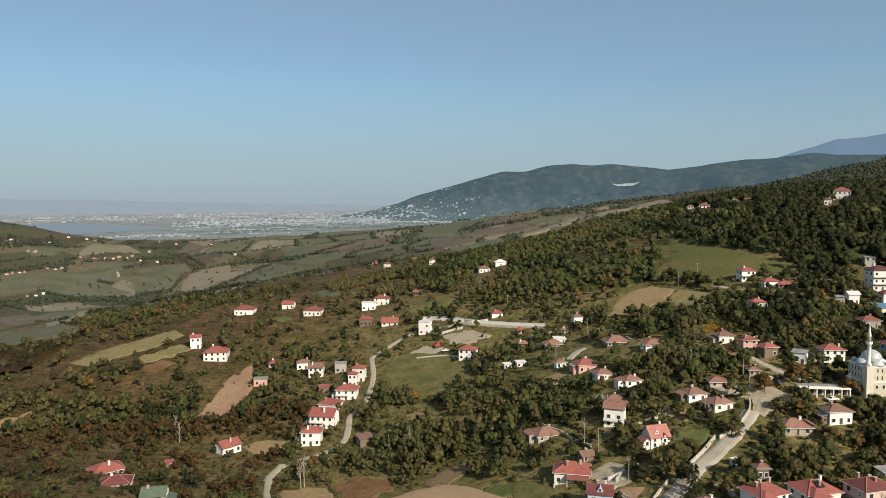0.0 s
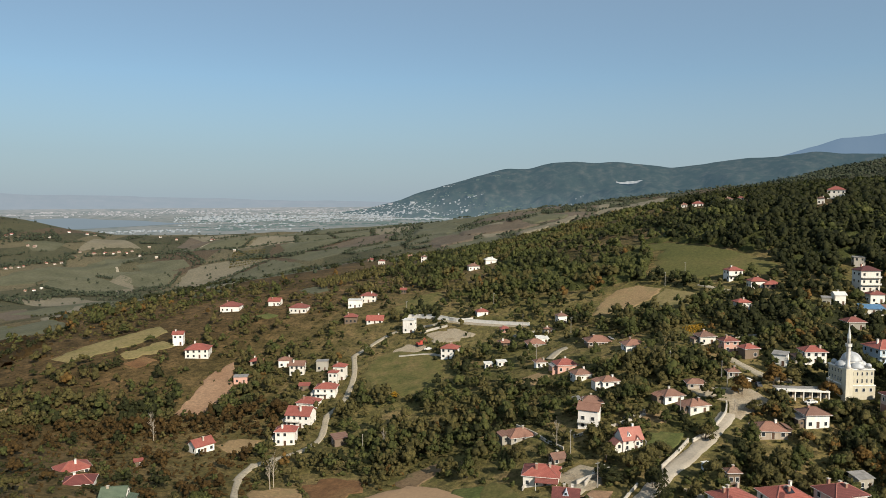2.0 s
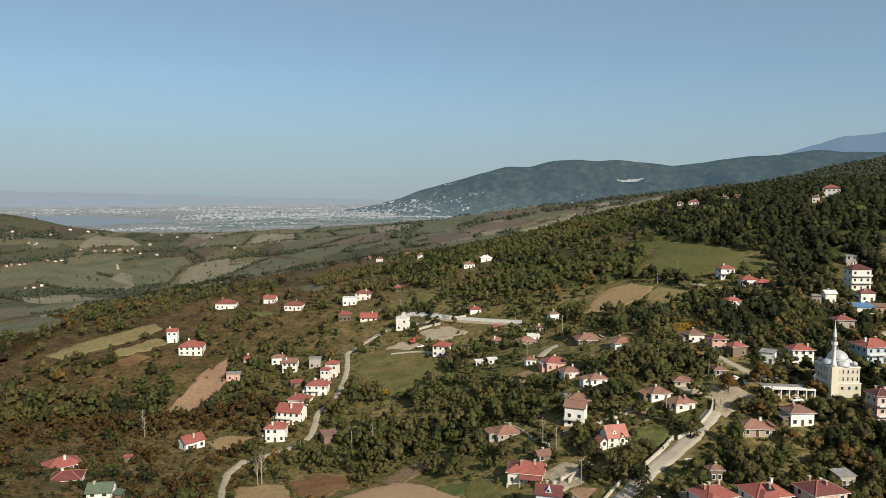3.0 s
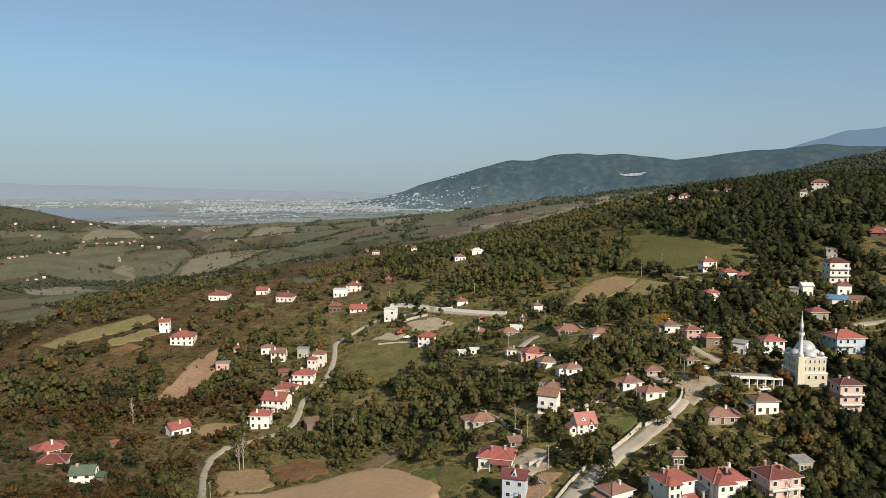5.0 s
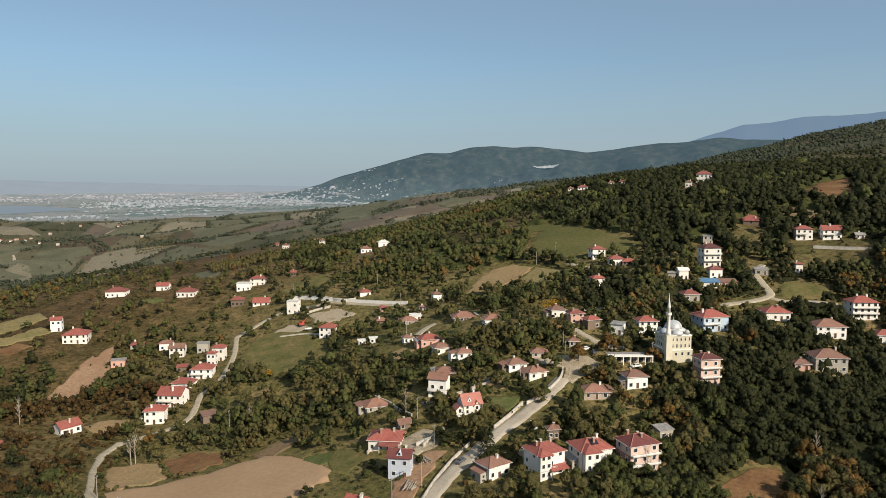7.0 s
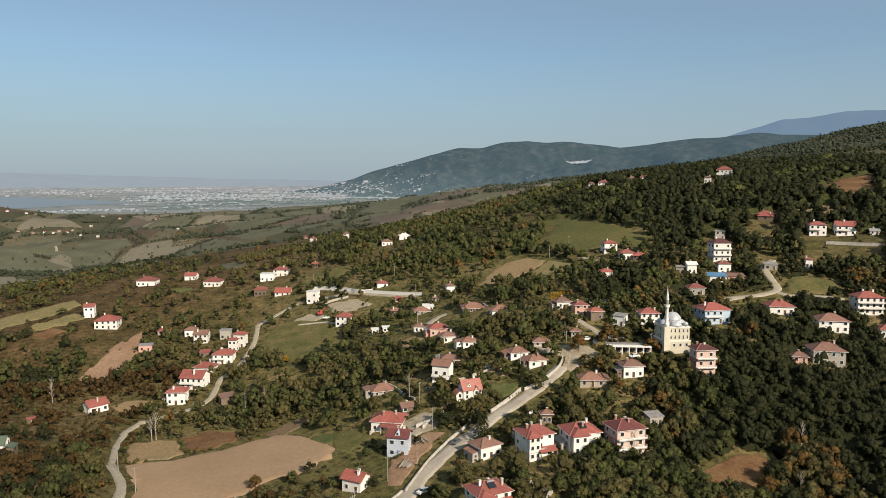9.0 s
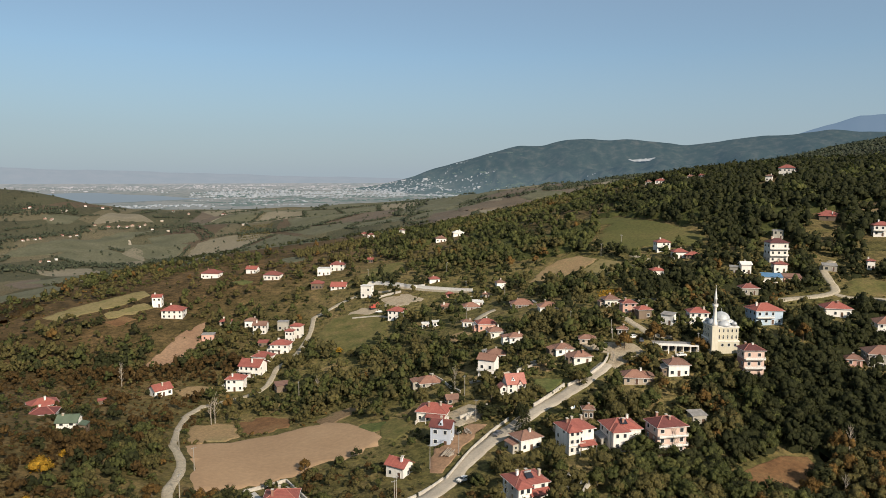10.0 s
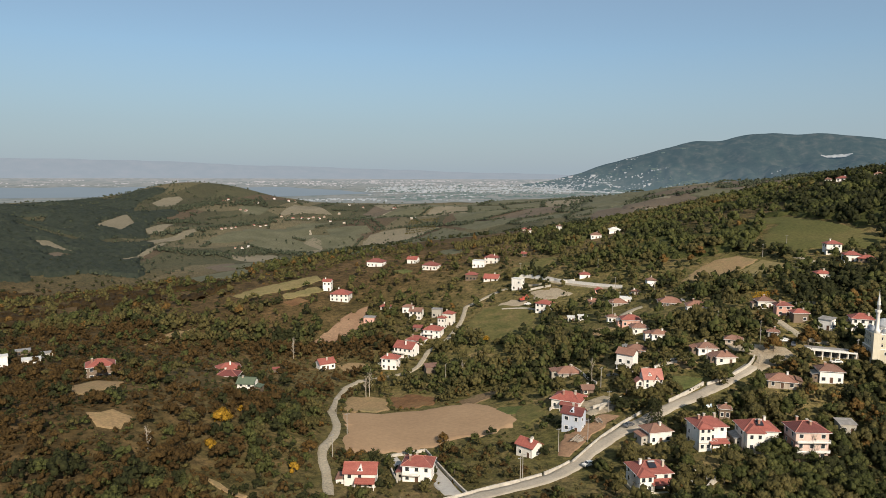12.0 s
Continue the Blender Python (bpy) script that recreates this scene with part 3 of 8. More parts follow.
def far_town(name, label, mat, groups, seed, size=3.6, flat=1.0, category="town", stray=60):
    """Blocks of a town on the plain or up the mountain's foot, thick along its streets."""
    rng = np.random.default_rng(seed)
    verts, quads = [], []
    for az0, spread, r0, r_s, count in groups:
        streets = [(rng.normal(az0, spread), rng.normal(r0, r_s), rng.uniform(-0.5, 0.5)) for _ in range(max(2, count // 14))]
        for _ in range(count):
            sa0, sr0, lean = streets[rng.integers(0, len(streets))]
            along = rng.normal(0, 0.8)
            az, r = sa0 + along + rng.normal(0, 0.06), sr0 + lean * along * stray + rng.normal(0, 0.15 * stray)
            if not 2900 < r < 4590 or (az < -20.5 and 3380 < r < 4090):
                continue
            x, y = r * math.sin(math.radians(az)), r * math.cos(math.radians(az))
            z = float(plain_height(0, 0, 0, r))
            if az > -9:
                z = max(z, float(mountain_height(np.array([x]), np.array([y]), np.array([math.radians(az)]), np.array([r]))[0]))
            k = rng.lognormal(0, 0.4)
            w, d, h, turn = size * k * rng.uniform(0.8, 2.4), size * k, size * k * flat * rng.uniform(0.4, 0.95), rng.uniform(-0.4, 0.4)
            c, s = math.cos(turn), math.sin(turn)
            b = len(verts)
            for zz in (z - 3, z + h):
                for dx, dy in ((-w, -d), (w, -d), (w, d), (-w, d)):
                    verts.append((x + (dx * c - dy * s) / 2, y + (dx * s + dy * c) / 2, zz))
            quads.extend(((b + 4, b + 5, b + 6, b + 7), (b, b + 1, b + 5, b + 4), (b + 1, b + 2, b + 6, b + 5), (b + 2, b + 3, b + 7, b + 6), (b + 3, b, b + 4, b + 7)))
    ob = new(name, quads_mesh(name, verts, quads, M[mat]))
    tagged(ob, label, category, kind="stuff")


# these blocks carry their haze as emission
far_town("distant_town", "pale blocks of a town on the plain, with painted haze", "town",
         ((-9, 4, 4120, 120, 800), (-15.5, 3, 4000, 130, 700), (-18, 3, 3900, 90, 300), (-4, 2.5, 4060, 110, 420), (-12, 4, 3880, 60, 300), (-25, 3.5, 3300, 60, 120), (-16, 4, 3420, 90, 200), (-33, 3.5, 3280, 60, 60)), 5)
far_town("distant_suburb", "streets of far suburbs, paled by painted haze", "suburb", ((-14, 6, 4400, 110, 500), (-27, 6, 4330, 90, 420), (-42, 6, 4300, 90, 300), (-6, 4, 4420, 90, 250)), 6, size=4.2, flat=0.6)
far_town("hillside_town", "white town at the mountain's foot, with painted haze", "town", ((-2.3, 0.9, 3925, 11, 280), (-0.4, 0.7, 3893, 9, 220), (1.5, 0.45, 3890, 6, 100), (2.9, 0.35, 3884, 5, 40), (-3, 1.5, 3900, 40, 140), (2, 2.5, 3850, 40, 40), (15, 5, 3850, 70, 20)), 7, size=3.0, stray=14)
far_town("distant_trees", "tree belts between the streets of the town, with painted haze", "town_green", ((-8, 5, 4080, 160, 420), (-16, 4, 3900, 150, 380), (0, 2.5, 3900, 70, 300), (4, 2, 3880, 60, 160), (-14, 5, 3550, 130, 420), (-3, 4, 3700, 110, 420)), 8, size=5.5, flat=0.45, category="trees")


# ---- fields and roads ----
def field(kind, label, outline, lift=0.22, rings=12, pieces=90):
    """A field laid on the slope, from its outline inwards in rings."""
    pts = []
    n = len(outline)
    round_ = sum(math.dist(outline[i], outline[(i + 1) % n]) for i in range(n))
    for i in range(n):
        (x0, y0), (x1, y1) = outline[i], outline[(i + 1) % n]
        k = max(2, int(math.hypot(x1 - x0, y1 - y0) / max(3, round_ / pieces)))
        for j in range(k):
            t = j / k
            rag = 0.02 if n <= 6 and round_ < 130 else 0.006
            wob = rag * round_ * (math.sin((x0 + j) * 1.7) + 0.6 * math.sin((y0 - j) * 2.9)) * min(1, 4 * t * (1 - t))
            pts.append((x0 + (x1 - x0) * t + wob, y0 + (y1 - y0) * t - wob))
    cx, cy = sum(p[0] for p in outline) / n, sum(p[1] for p in outline) / n
    m = len(pts)
    c, ring = np.array((cx, cy)), np.array(pts)
    flat = np.concatenate([c + (ring - c) * (1 - r / rings) for r in range(rings)] + [c[None]])
    lift = lift + round_ * 0.0008
    z = height(flat[:, 0], flat[:, 1]) + np.where(np.arange(len(flat)) < m, -0.1 - round_ * 0.001, lift)
    verts, faces = [tuple(p) for p in np.column_stack([flat, z]).tolist()], []
    for r in range(rings - 1):
        for i in range(m):
            a, b = r * m + i, r * m + (i + 1) % m
            faces.append((a, b, b + m, a + m))
    for i in range(m):
        faces.append(((rings - 1) * m + i, (rings - 1) * m + (i + 1) % m, rings * m))
    ob = new(kind + "_field" if kind not in ("yard", "paved") else "yard_ground", mesh_from("field", verts, faces, M[kind], True))
    for p in ob.data.polygons:
        if p.normal.z < 0:
            p.flip()
    tagged(ob, label, "yard" if kind in ("yard", "paved") else "field", kind="structure")
    FIELD_AREAS.append(outline)


def spline(points, step=2.0):
    out = []
    p = [points[0]] + list(points) + [points[-1]]
    for i in range(1, len(p) - 2):
        a, b, c, d = (Vector(q) for q in p[i - 1:i + 3])
        k = max(2, int((c - b).length / step))
        for j in range(k):
            t = j / k
            out.append(0.5 * ((2 * b) + (c - a) * t + (2 * a - 5 * b + 4 * c - d) * t * t + (3 * b - a - 3 * c + d) * t ** 3))
    out.append(Vector(points[-1]))
    return out


def road(name, label, points, width, mat, lift=0.3):
    line = spline(points)
    verts, faces = [], []
    for i, p in enumerate(line):
        t = (line[min(i + 1, len(line) - 1)] - line[max(i - 1, 0)]).normalized()
        n = Vector((-t.y, t.x))
        w = width / 2 * (1 + 0.07 * math.sin(i * 0.9) + 0.05 * math.sin(i * 2.3))
        mid = gz(p.x, p.y)
        for s in (-1.25, -1, -0.4, 0.4, 1, 1.25):
            q = p + n * w * s
            z = 0.5 * gz(q.x, q.y) + 0.5 * mid + lift if abs(s) <= 1 else min(gz(q.x, q.y), mid) - 0.5
            verts.append((q.x, q.y, z))
        if i:
            for j in range(5):
                a = (i - 1) * 6 + j
                faces.append((a + 6, a + 7, a + 1, a))
    ob = new(name, mesh_from(name, verts, faces, M[mat], True))
    for p in ob.data.polygons:
        if p.normal.z < 0:
            p.flip()
    ROAD_LINES.append((width, [(q.x, q.y) for q in line]))
    return tagged(ob, label, "road", kind="structure")


def garden_wall(points, tall, thick=0.35, label="pale rendered wall along the road", mat="concrete"):
    """A wall of straight lengths, capped, down to below the ground."""
    line = spline(points, 3.0)
    root = tagged(new("garden_wall"), label, "wall", kind="structure")
    root.location = (line[0].x, line[0].y, gz(line[0].x, line[0].y))
    verts, faces, caps, cfaces = [], [], [], []
    for i, p in enumerate(line):
        t = (line[min(i + 1, len(line) - 1)] - line[max(i - 1, 0)]).normalized()
        n = Vector((-t.y, t.x)) * thick / 2
        z = gz(p.x, p.y)
        for v, (lo, hi, k) in ((verts, (-1.0, tall, 1.0)), (caps, (tall, tall + 0.12, 1.35))):
            a, b = p - n * k, p + n * k
            v.extend([(a.x, a.y, z + lo), (b.x, b.y, z + lo), (b.x, b.y, z + hi), (a.x, a.y, z + hi)])
        if i:
            o = (i - 1) * 4
            ring = [(o + j, o + (j + 1) % 4, o + 4 + (j + 1) % 4, o + 4 + j) for j in range(4)]
            faces.extend(ring)
            cfaces.extend(ring)
    for v, f in ((verts, faces), (caps, cfaces)):
        e = len(v) - 4
        f.extend([(3, 2, 1, 0), (e, e + 1, e + 2, e + 3)])
    for nm, v, f, m in (("wall_body", verts, faces, mat), ("coping", caps, cfaces, mat)):
        v = [(x - root.location.x, y - root.location.y, z - root.location.z) for x, y, z in v]
        o = new(nm, mesh_from(nm, v, f, M[m]))
        o.parent = root
    return root


FIELD_AREAS, ROAD_LINES, HOUSE_SPOTS = [], [], []
# open ground round the single autumn trees: x, y, radius
OPEN_SPOTS = [(-88.2, 157.9, 5), (-89.0, 151.5, 5), (-93.7, 147.6, 5), (-81.0, 139.5, 4), (-56.8, 146.1, 4), (-91.5, 174.7, 3), (94.8, 252.8, 4), (107.9, 256.7, 5), (123.1, 247.9, 5), (167.6, 255.5, 4), (-60.5, 164.2, 4), (-72.1, 249.0, 5), (-72.0, 243.0, 4)]
FIELD_LABELS = {"ploughed": "bare brown ploughed field", "strip": "strip of bare brown soil", "turned": "patch of turned earth", "stubble": "tan stubble field",
                "hay": "yellowed hay meadow", "pasture": "short green pasture on the hill", "meadow": "rough olive meadow", "green": "fresh green garden plot",
                "slope": "eroded grassy bank", "farolive": "olive field on a far hill, tinted for haze", "fartan": "pale tan field on a far hill, tinted for haze", "farbrown": "brown tilled field on a far hill, tinted for haze", "yard": "pale gravel yard"}
field("ploughed", FIELD_LABELS["ploughed"], [(-72.8, 217.6), (-63.4, 225.0), (-53.1, 231.1), (-40.0, 236.8), (-23.6, 241.9), (-13.5, 234.1), (-4.2, 222.5), (2.2, 212.3), (1.7, 204.2), (-7.2, 199.0), (-19.7, 193.9), (-29.4, 181.3), (-42.3, 174.5), (-52.1, 171.8), (-57.3, 181.1), (-58.9, 191.1)])
field("stubble", FIELD_LABELS["stubble"], [(-80.0, 243.1), (-72.7, 249.8), (-63.7, 250.2), (-56.0, 232.4), (-63.7, 225.9), (-72.4, 220.9)])
field("turned", FIELD_LABELS["turned"], [(-62.6, 253.1), (-52.7, 258.3), (-41.3, 252.4), (-39.1, 240.8), (-47.8, 236.3), (-56.6, 237.1)])
field("strip", FIELD_LABELS["strip"], [(-127.2, 397.8), (-117.9, 360.4), (-120.0, 341.2), (-126.0, 329.5), (-137.6, 330.1), (-135.7, 353.5), (-135.4, 376.3)])
field("hay", FIELD_LABELS["hay"], [(-233.5, 401.4), (-225.8, 424.0), (-209.6, 440.9), (-192.7, 460.6), (-180.1, 442.7), (-189.3, 419.8), (-205.1, 403.5), (-217.8, 390.7)])
field("hay", FIELD_LABELS["hay"], [(-193.6, 401.5), (-184.4, 412.6), (-176.7, 424.0), (-166.0, 414.4), (-175.4, 399.6), (-186.7, 392.6)])
field("stubble", FIELD_LABELS["stubble"], [(68.4, 380.4), (77.9, 400.3), (90.3, 415.2), (103.6, 415.3), (113.3, 399.6), (103.7, 387.0), (89.7, 377.7), (77.5, 376.8)])
field("hay", FIELD_LABELS["hay"], [(113.8, 399.1), (123.4, 383.5), (129.9, 367.6), (117.0, 362.1), (105.4, 366.1), (92.0, 370.0), (90.4, 377.0), (104.2, 386.5)])
field("pasture", FIELD_LABELS["pasture"], [(114.7, 426.9), (127.8, 460.3), (140.7, 478.7), (153.0, 465.3), (166.1, 435.0), (177.7, 396.3), (166.1, 384.9), (151.2, 399.1), (132.8, 400.7)])
field("meadow", FIELD_LABELS["meadow"], [(-48.0, 388.8), (-35.4, 390.8), (-18.7, 380.6), (-9.8, 356.9), (-15.7, 333.5), (-29.0, 328.0), (-44.1, 339.0), (-52.6, 366.7)])
field("green", FIELD_LABELS["green"], [(-15.5, 220.8), (-8.7, 228.6), (0.9, 226.4), (2.7, 220.5), (-5.2, 217.8)])
field("stubble", FIELD_LABELS["stubble"], [(-106.6, 293.6), (-98.4, 299.8), (-87.2, 297.3), (-87.0, 287.1), (-97.6, 283.3)])
field("turned", FIELD_LABELS["turned"], [(-185.5, 386.6), (-177.4, 396.9), (-168.0, 392.2), (-174.8, 380.5)])
field("stubble", FIELD_LABELS["stubble"], [(-150.2, 156.3), (-149.8, 169.7), (-135.6, 170.7), (-128.2, 156.9), (-133.0, 145.7)])
field("stubble", FIELD_LABELS["stubble"], [(-118.6, 131.8), (-114.5, 138.9), (-106.7, 138.0), (-103.3, 128.7), (-109.0, 125.2)])
field("stubble", FIELD_LABELS["stubble"], [(-219.7, 287.3), (-223.9, 318.1), (-214.9, 333.3), (-210.6, 321.1), (-214.9, 300.4)])
field("meadow", "dry olive grass on the slope above the lane", [(211.5, 303.6), (219.4, 319.2), (233.4, 321.4), (240.2, 312.4), (234.6, 301.8), (223.5, 301.3)])
field("slope", "dry grass clearing in the wood", [(282.7, 428.3), (294.7, 422.6), (310.8, 401.6), (299.6, 388.2), (284.9, 400.9), (274.9, 411.7)])
field("turned", FIELD_LABELS["turned"], [(316.3, 452.0), (348.6, 484.5), (388.0, 500.8), (337.4, 426.0), (320.8, 427.5)])
field("meadow", FIELD_LABELS["meadow"], [(-24.9, 479.3), (-12.6, 484.6), (-7.0, 465.8), (-22.7, 444.8), (-35.7, 447.2), (-42.4, 459.4)])
field("yard", FIELD_LABELS["yard"], [(-39.0, 388.5), (-31.1, 396.9), (-19.2, 389.1), (-23.6, 383.1), (-34.4, 380.6)])
field("yard", FIELD_LABELS["yard"], [(-20.3, 406.7), (-3.7, 406.9), (8.0, 391.5), (-1.5, 385.4), (-16.1, 390.8)])
field("turned", FIELD_LABELS["turned"], [(109.6, 174.8), (118.5, 180.2), (128.4, 185.2), (136.0, 184.6), (136.9, 177.9), (126.5, 168.2), (113.0, 163.0)])
field("stubble", FIELD_LABELS["stubble"], [(70.4, 180.0), (72.1, 186.7), (75.6, 186.7), (74.2, 178.4)])
field("slope", FIELD_LABELS["slope"], [(-29.0, 244.6), (-21.0, 251.0), (-11.9, 252.8), (-11.2, 247.2), (-19.1, 239.6), (-25.0, 235.3)])
field("yard", FIELD_LABELS["yard"], [(22.5, 221.5), (31.6, 225.8), (37.5, 220.1), (36.4, 216.0), (32.6, 209.7), (26.2, 210.9)])
field("yard", FIELD_LABELS["yard"], [(58.0, 200.1), (55.7, 204.5), (61.9, 200.8), (58.9, 193.9)])
field("yard", FIELD_LABELS["yard"], [(77.5, 262.1), (88.6, 260.3), (100.0, 256.7), (103.5, 247.5), (93.8, 241.5), (88.0, 237.3), (85.4, 241.4), (88.7, 249.4), (80.3, 255.5)])
field("paved", "grey concrete forecourt beside the villa", [(-26.5, 181.5), (-21.8, 175.6), (-15.3, 164.9), (-9.8, 156.0), (-4.8, 147.6), (-10.2, 147.0), (-15.9, 155.1), (-16.5, 163.0), (-22.0, 172.0)])
field("paved", "grey concrete path along the villa", [(-36.2, 174.6), (-34.6, 176.6), (-29.5, 170.0), (-26.8, 160.0), (-27.0, 156.0), (-30.4, 162.6)])
field("strip", "bare earth courtyard beside the street", [(18.6, 178.0), (18.2, 188.0), (20.0, 197.0), (25.6, 207.6), (32.0, 210.0), (38.0, 207.4), (31.0, 195.6), (26.4, 186.4), (22.6, 176.6)])
field("meadow", "mown lawn gone yellow in autumn", [(-1.2, 221.2), (3.4, 227.6), (8.8, 222.9), (11.3, 214.3), (6.0, 205.8), (0.8, 210.5)])
field("stubble", "dry garden plot among the trees", [(14.4, 309.3), (31.3, 310.5), (34.6, 302.0), (25.4, 296.7)])
field("meadow", "yellow grass between the houses", [(97.6, 324.8), (111.4, 328.4), (107.0, 313.1), (95.0, 309.3)])
field("green", "short lawn beside the gabled house", [(56.0, 237.7), (68.0, 233.4), (64.0, 227.0), (58.0, 223.6), (54.0, 226.0)])
field("stubble", "dry grass bank above the street", [(55.4, 249.0), (62.7, 252.9), (66.9, 246.3), (62.6, 241.1)])
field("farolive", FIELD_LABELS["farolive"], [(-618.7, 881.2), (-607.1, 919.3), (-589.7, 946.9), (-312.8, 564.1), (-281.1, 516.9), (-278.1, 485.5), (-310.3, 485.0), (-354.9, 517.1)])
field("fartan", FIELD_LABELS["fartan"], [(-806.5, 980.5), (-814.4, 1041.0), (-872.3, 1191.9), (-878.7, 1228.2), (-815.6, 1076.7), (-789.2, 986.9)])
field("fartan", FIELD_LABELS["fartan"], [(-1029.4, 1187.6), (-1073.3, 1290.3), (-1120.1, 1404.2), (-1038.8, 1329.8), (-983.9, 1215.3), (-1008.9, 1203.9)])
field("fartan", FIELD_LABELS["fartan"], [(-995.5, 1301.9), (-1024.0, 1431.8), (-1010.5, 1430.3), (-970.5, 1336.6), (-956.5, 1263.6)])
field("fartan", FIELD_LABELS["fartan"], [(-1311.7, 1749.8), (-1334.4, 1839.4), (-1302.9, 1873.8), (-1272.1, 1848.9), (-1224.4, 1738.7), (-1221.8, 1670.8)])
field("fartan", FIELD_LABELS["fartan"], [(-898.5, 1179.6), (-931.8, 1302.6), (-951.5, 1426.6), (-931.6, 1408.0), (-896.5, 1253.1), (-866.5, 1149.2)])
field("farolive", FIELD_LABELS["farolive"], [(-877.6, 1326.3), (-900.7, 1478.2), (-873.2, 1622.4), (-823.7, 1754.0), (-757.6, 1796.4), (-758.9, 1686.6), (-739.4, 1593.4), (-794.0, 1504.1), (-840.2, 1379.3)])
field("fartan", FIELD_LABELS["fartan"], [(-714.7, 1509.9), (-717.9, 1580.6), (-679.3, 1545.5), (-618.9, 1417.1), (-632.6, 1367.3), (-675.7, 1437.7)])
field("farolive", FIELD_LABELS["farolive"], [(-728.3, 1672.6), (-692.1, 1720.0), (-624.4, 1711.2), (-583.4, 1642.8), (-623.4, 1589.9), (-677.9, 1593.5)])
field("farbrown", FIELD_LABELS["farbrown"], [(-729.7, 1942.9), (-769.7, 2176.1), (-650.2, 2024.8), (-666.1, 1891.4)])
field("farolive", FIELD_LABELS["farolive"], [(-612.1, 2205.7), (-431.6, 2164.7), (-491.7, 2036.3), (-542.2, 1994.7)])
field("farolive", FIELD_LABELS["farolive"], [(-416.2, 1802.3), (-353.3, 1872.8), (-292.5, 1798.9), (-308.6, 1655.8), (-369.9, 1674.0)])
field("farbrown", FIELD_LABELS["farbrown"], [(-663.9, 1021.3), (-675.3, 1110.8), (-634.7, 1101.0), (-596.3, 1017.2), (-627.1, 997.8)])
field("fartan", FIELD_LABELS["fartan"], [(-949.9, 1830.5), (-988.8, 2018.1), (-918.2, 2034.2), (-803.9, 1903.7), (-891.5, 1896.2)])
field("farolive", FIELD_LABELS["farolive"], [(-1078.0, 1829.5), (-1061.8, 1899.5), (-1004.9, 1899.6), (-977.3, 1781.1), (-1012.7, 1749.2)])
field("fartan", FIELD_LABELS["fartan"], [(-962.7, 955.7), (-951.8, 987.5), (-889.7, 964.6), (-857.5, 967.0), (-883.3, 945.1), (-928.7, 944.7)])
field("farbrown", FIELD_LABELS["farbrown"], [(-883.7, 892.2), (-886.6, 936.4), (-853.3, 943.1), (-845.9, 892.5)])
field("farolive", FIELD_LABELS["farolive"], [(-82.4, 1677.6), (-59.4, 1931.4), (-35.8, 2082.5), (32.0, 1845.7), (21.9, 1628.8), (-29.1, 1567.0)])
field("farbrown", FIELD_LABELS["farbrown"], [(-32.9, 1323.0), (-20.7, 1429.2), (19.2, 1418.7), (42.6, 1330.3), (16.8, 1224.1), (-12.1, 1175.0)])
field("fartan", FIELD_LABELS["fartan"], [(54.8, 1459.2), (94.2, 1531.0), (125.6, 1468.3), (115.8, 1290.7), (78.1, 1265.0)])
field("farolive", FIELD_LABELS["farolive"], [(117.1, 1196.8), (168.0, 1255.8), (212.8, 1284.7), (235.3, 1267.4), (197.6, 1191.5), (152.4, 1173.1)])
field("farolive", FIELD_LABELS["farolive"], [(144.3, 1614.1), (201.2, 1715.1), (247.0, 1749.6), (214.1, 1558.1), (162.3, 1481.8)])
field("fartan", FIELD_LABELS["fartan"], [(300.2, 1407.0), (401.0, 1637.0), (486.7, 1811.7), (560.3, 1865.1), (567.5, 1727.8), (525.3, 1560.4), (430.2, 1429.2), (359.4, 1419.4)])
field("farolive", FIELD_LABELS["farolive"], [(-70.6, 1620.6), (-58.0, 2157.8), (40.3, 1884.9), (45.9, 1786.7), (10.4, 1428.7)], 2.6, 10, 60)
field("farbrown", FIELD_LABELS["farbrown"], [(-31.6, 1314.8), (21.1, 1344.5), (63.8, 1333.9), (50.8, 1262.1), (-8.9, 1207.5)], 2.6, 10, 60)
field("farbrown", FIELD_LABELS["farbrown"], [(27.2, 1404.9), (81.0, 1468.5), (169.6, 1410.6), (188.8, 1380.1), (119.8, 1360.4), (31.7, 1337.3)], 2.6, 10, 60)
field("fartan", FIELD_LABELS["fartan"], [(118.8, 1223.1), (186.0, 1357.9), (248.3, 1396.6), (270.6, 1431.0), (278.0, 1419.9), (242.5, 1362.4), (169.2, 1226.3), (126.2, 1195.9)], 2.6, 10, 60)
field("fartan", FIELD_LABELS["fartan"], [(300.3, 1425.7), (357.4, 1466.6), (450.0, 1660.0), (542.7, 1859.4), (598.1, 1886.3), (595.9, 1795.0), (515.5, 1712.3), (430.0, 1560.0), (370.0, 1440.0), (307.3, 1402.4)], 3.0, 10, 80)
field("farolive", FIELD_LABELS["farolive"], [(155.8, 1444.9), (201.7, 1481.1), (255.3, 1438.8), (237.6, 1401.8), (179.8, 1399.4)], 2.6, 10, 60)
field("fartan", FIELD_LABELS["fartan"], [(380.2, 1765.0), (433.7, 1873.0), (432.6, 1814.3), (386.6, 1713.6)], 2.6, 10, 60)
field("pasture", FIELD_LABELS["pasture"], [(114.5, 521.0), (127.4, 497.7), (143.3, 483.9), (149.9, 468.0), (145.8, 460.4), (126.1, 476.9)])
field("pasture", FIELD_LABELS["pasture"], [(-593.8, 936.7), (-551.0, 928.7), (-295.3, 534.7), (-280.9, 500.9), (-304.8, 506.7), (-332.2, 525.2)])
field("farbrown", FIELD_LABELS["farbrown"], [(-668.9, 1056.7), (-657.2, 1094.3), (-623.9, 1079.6), (-591.6, 1004.8), (-609.6, 974.5)])
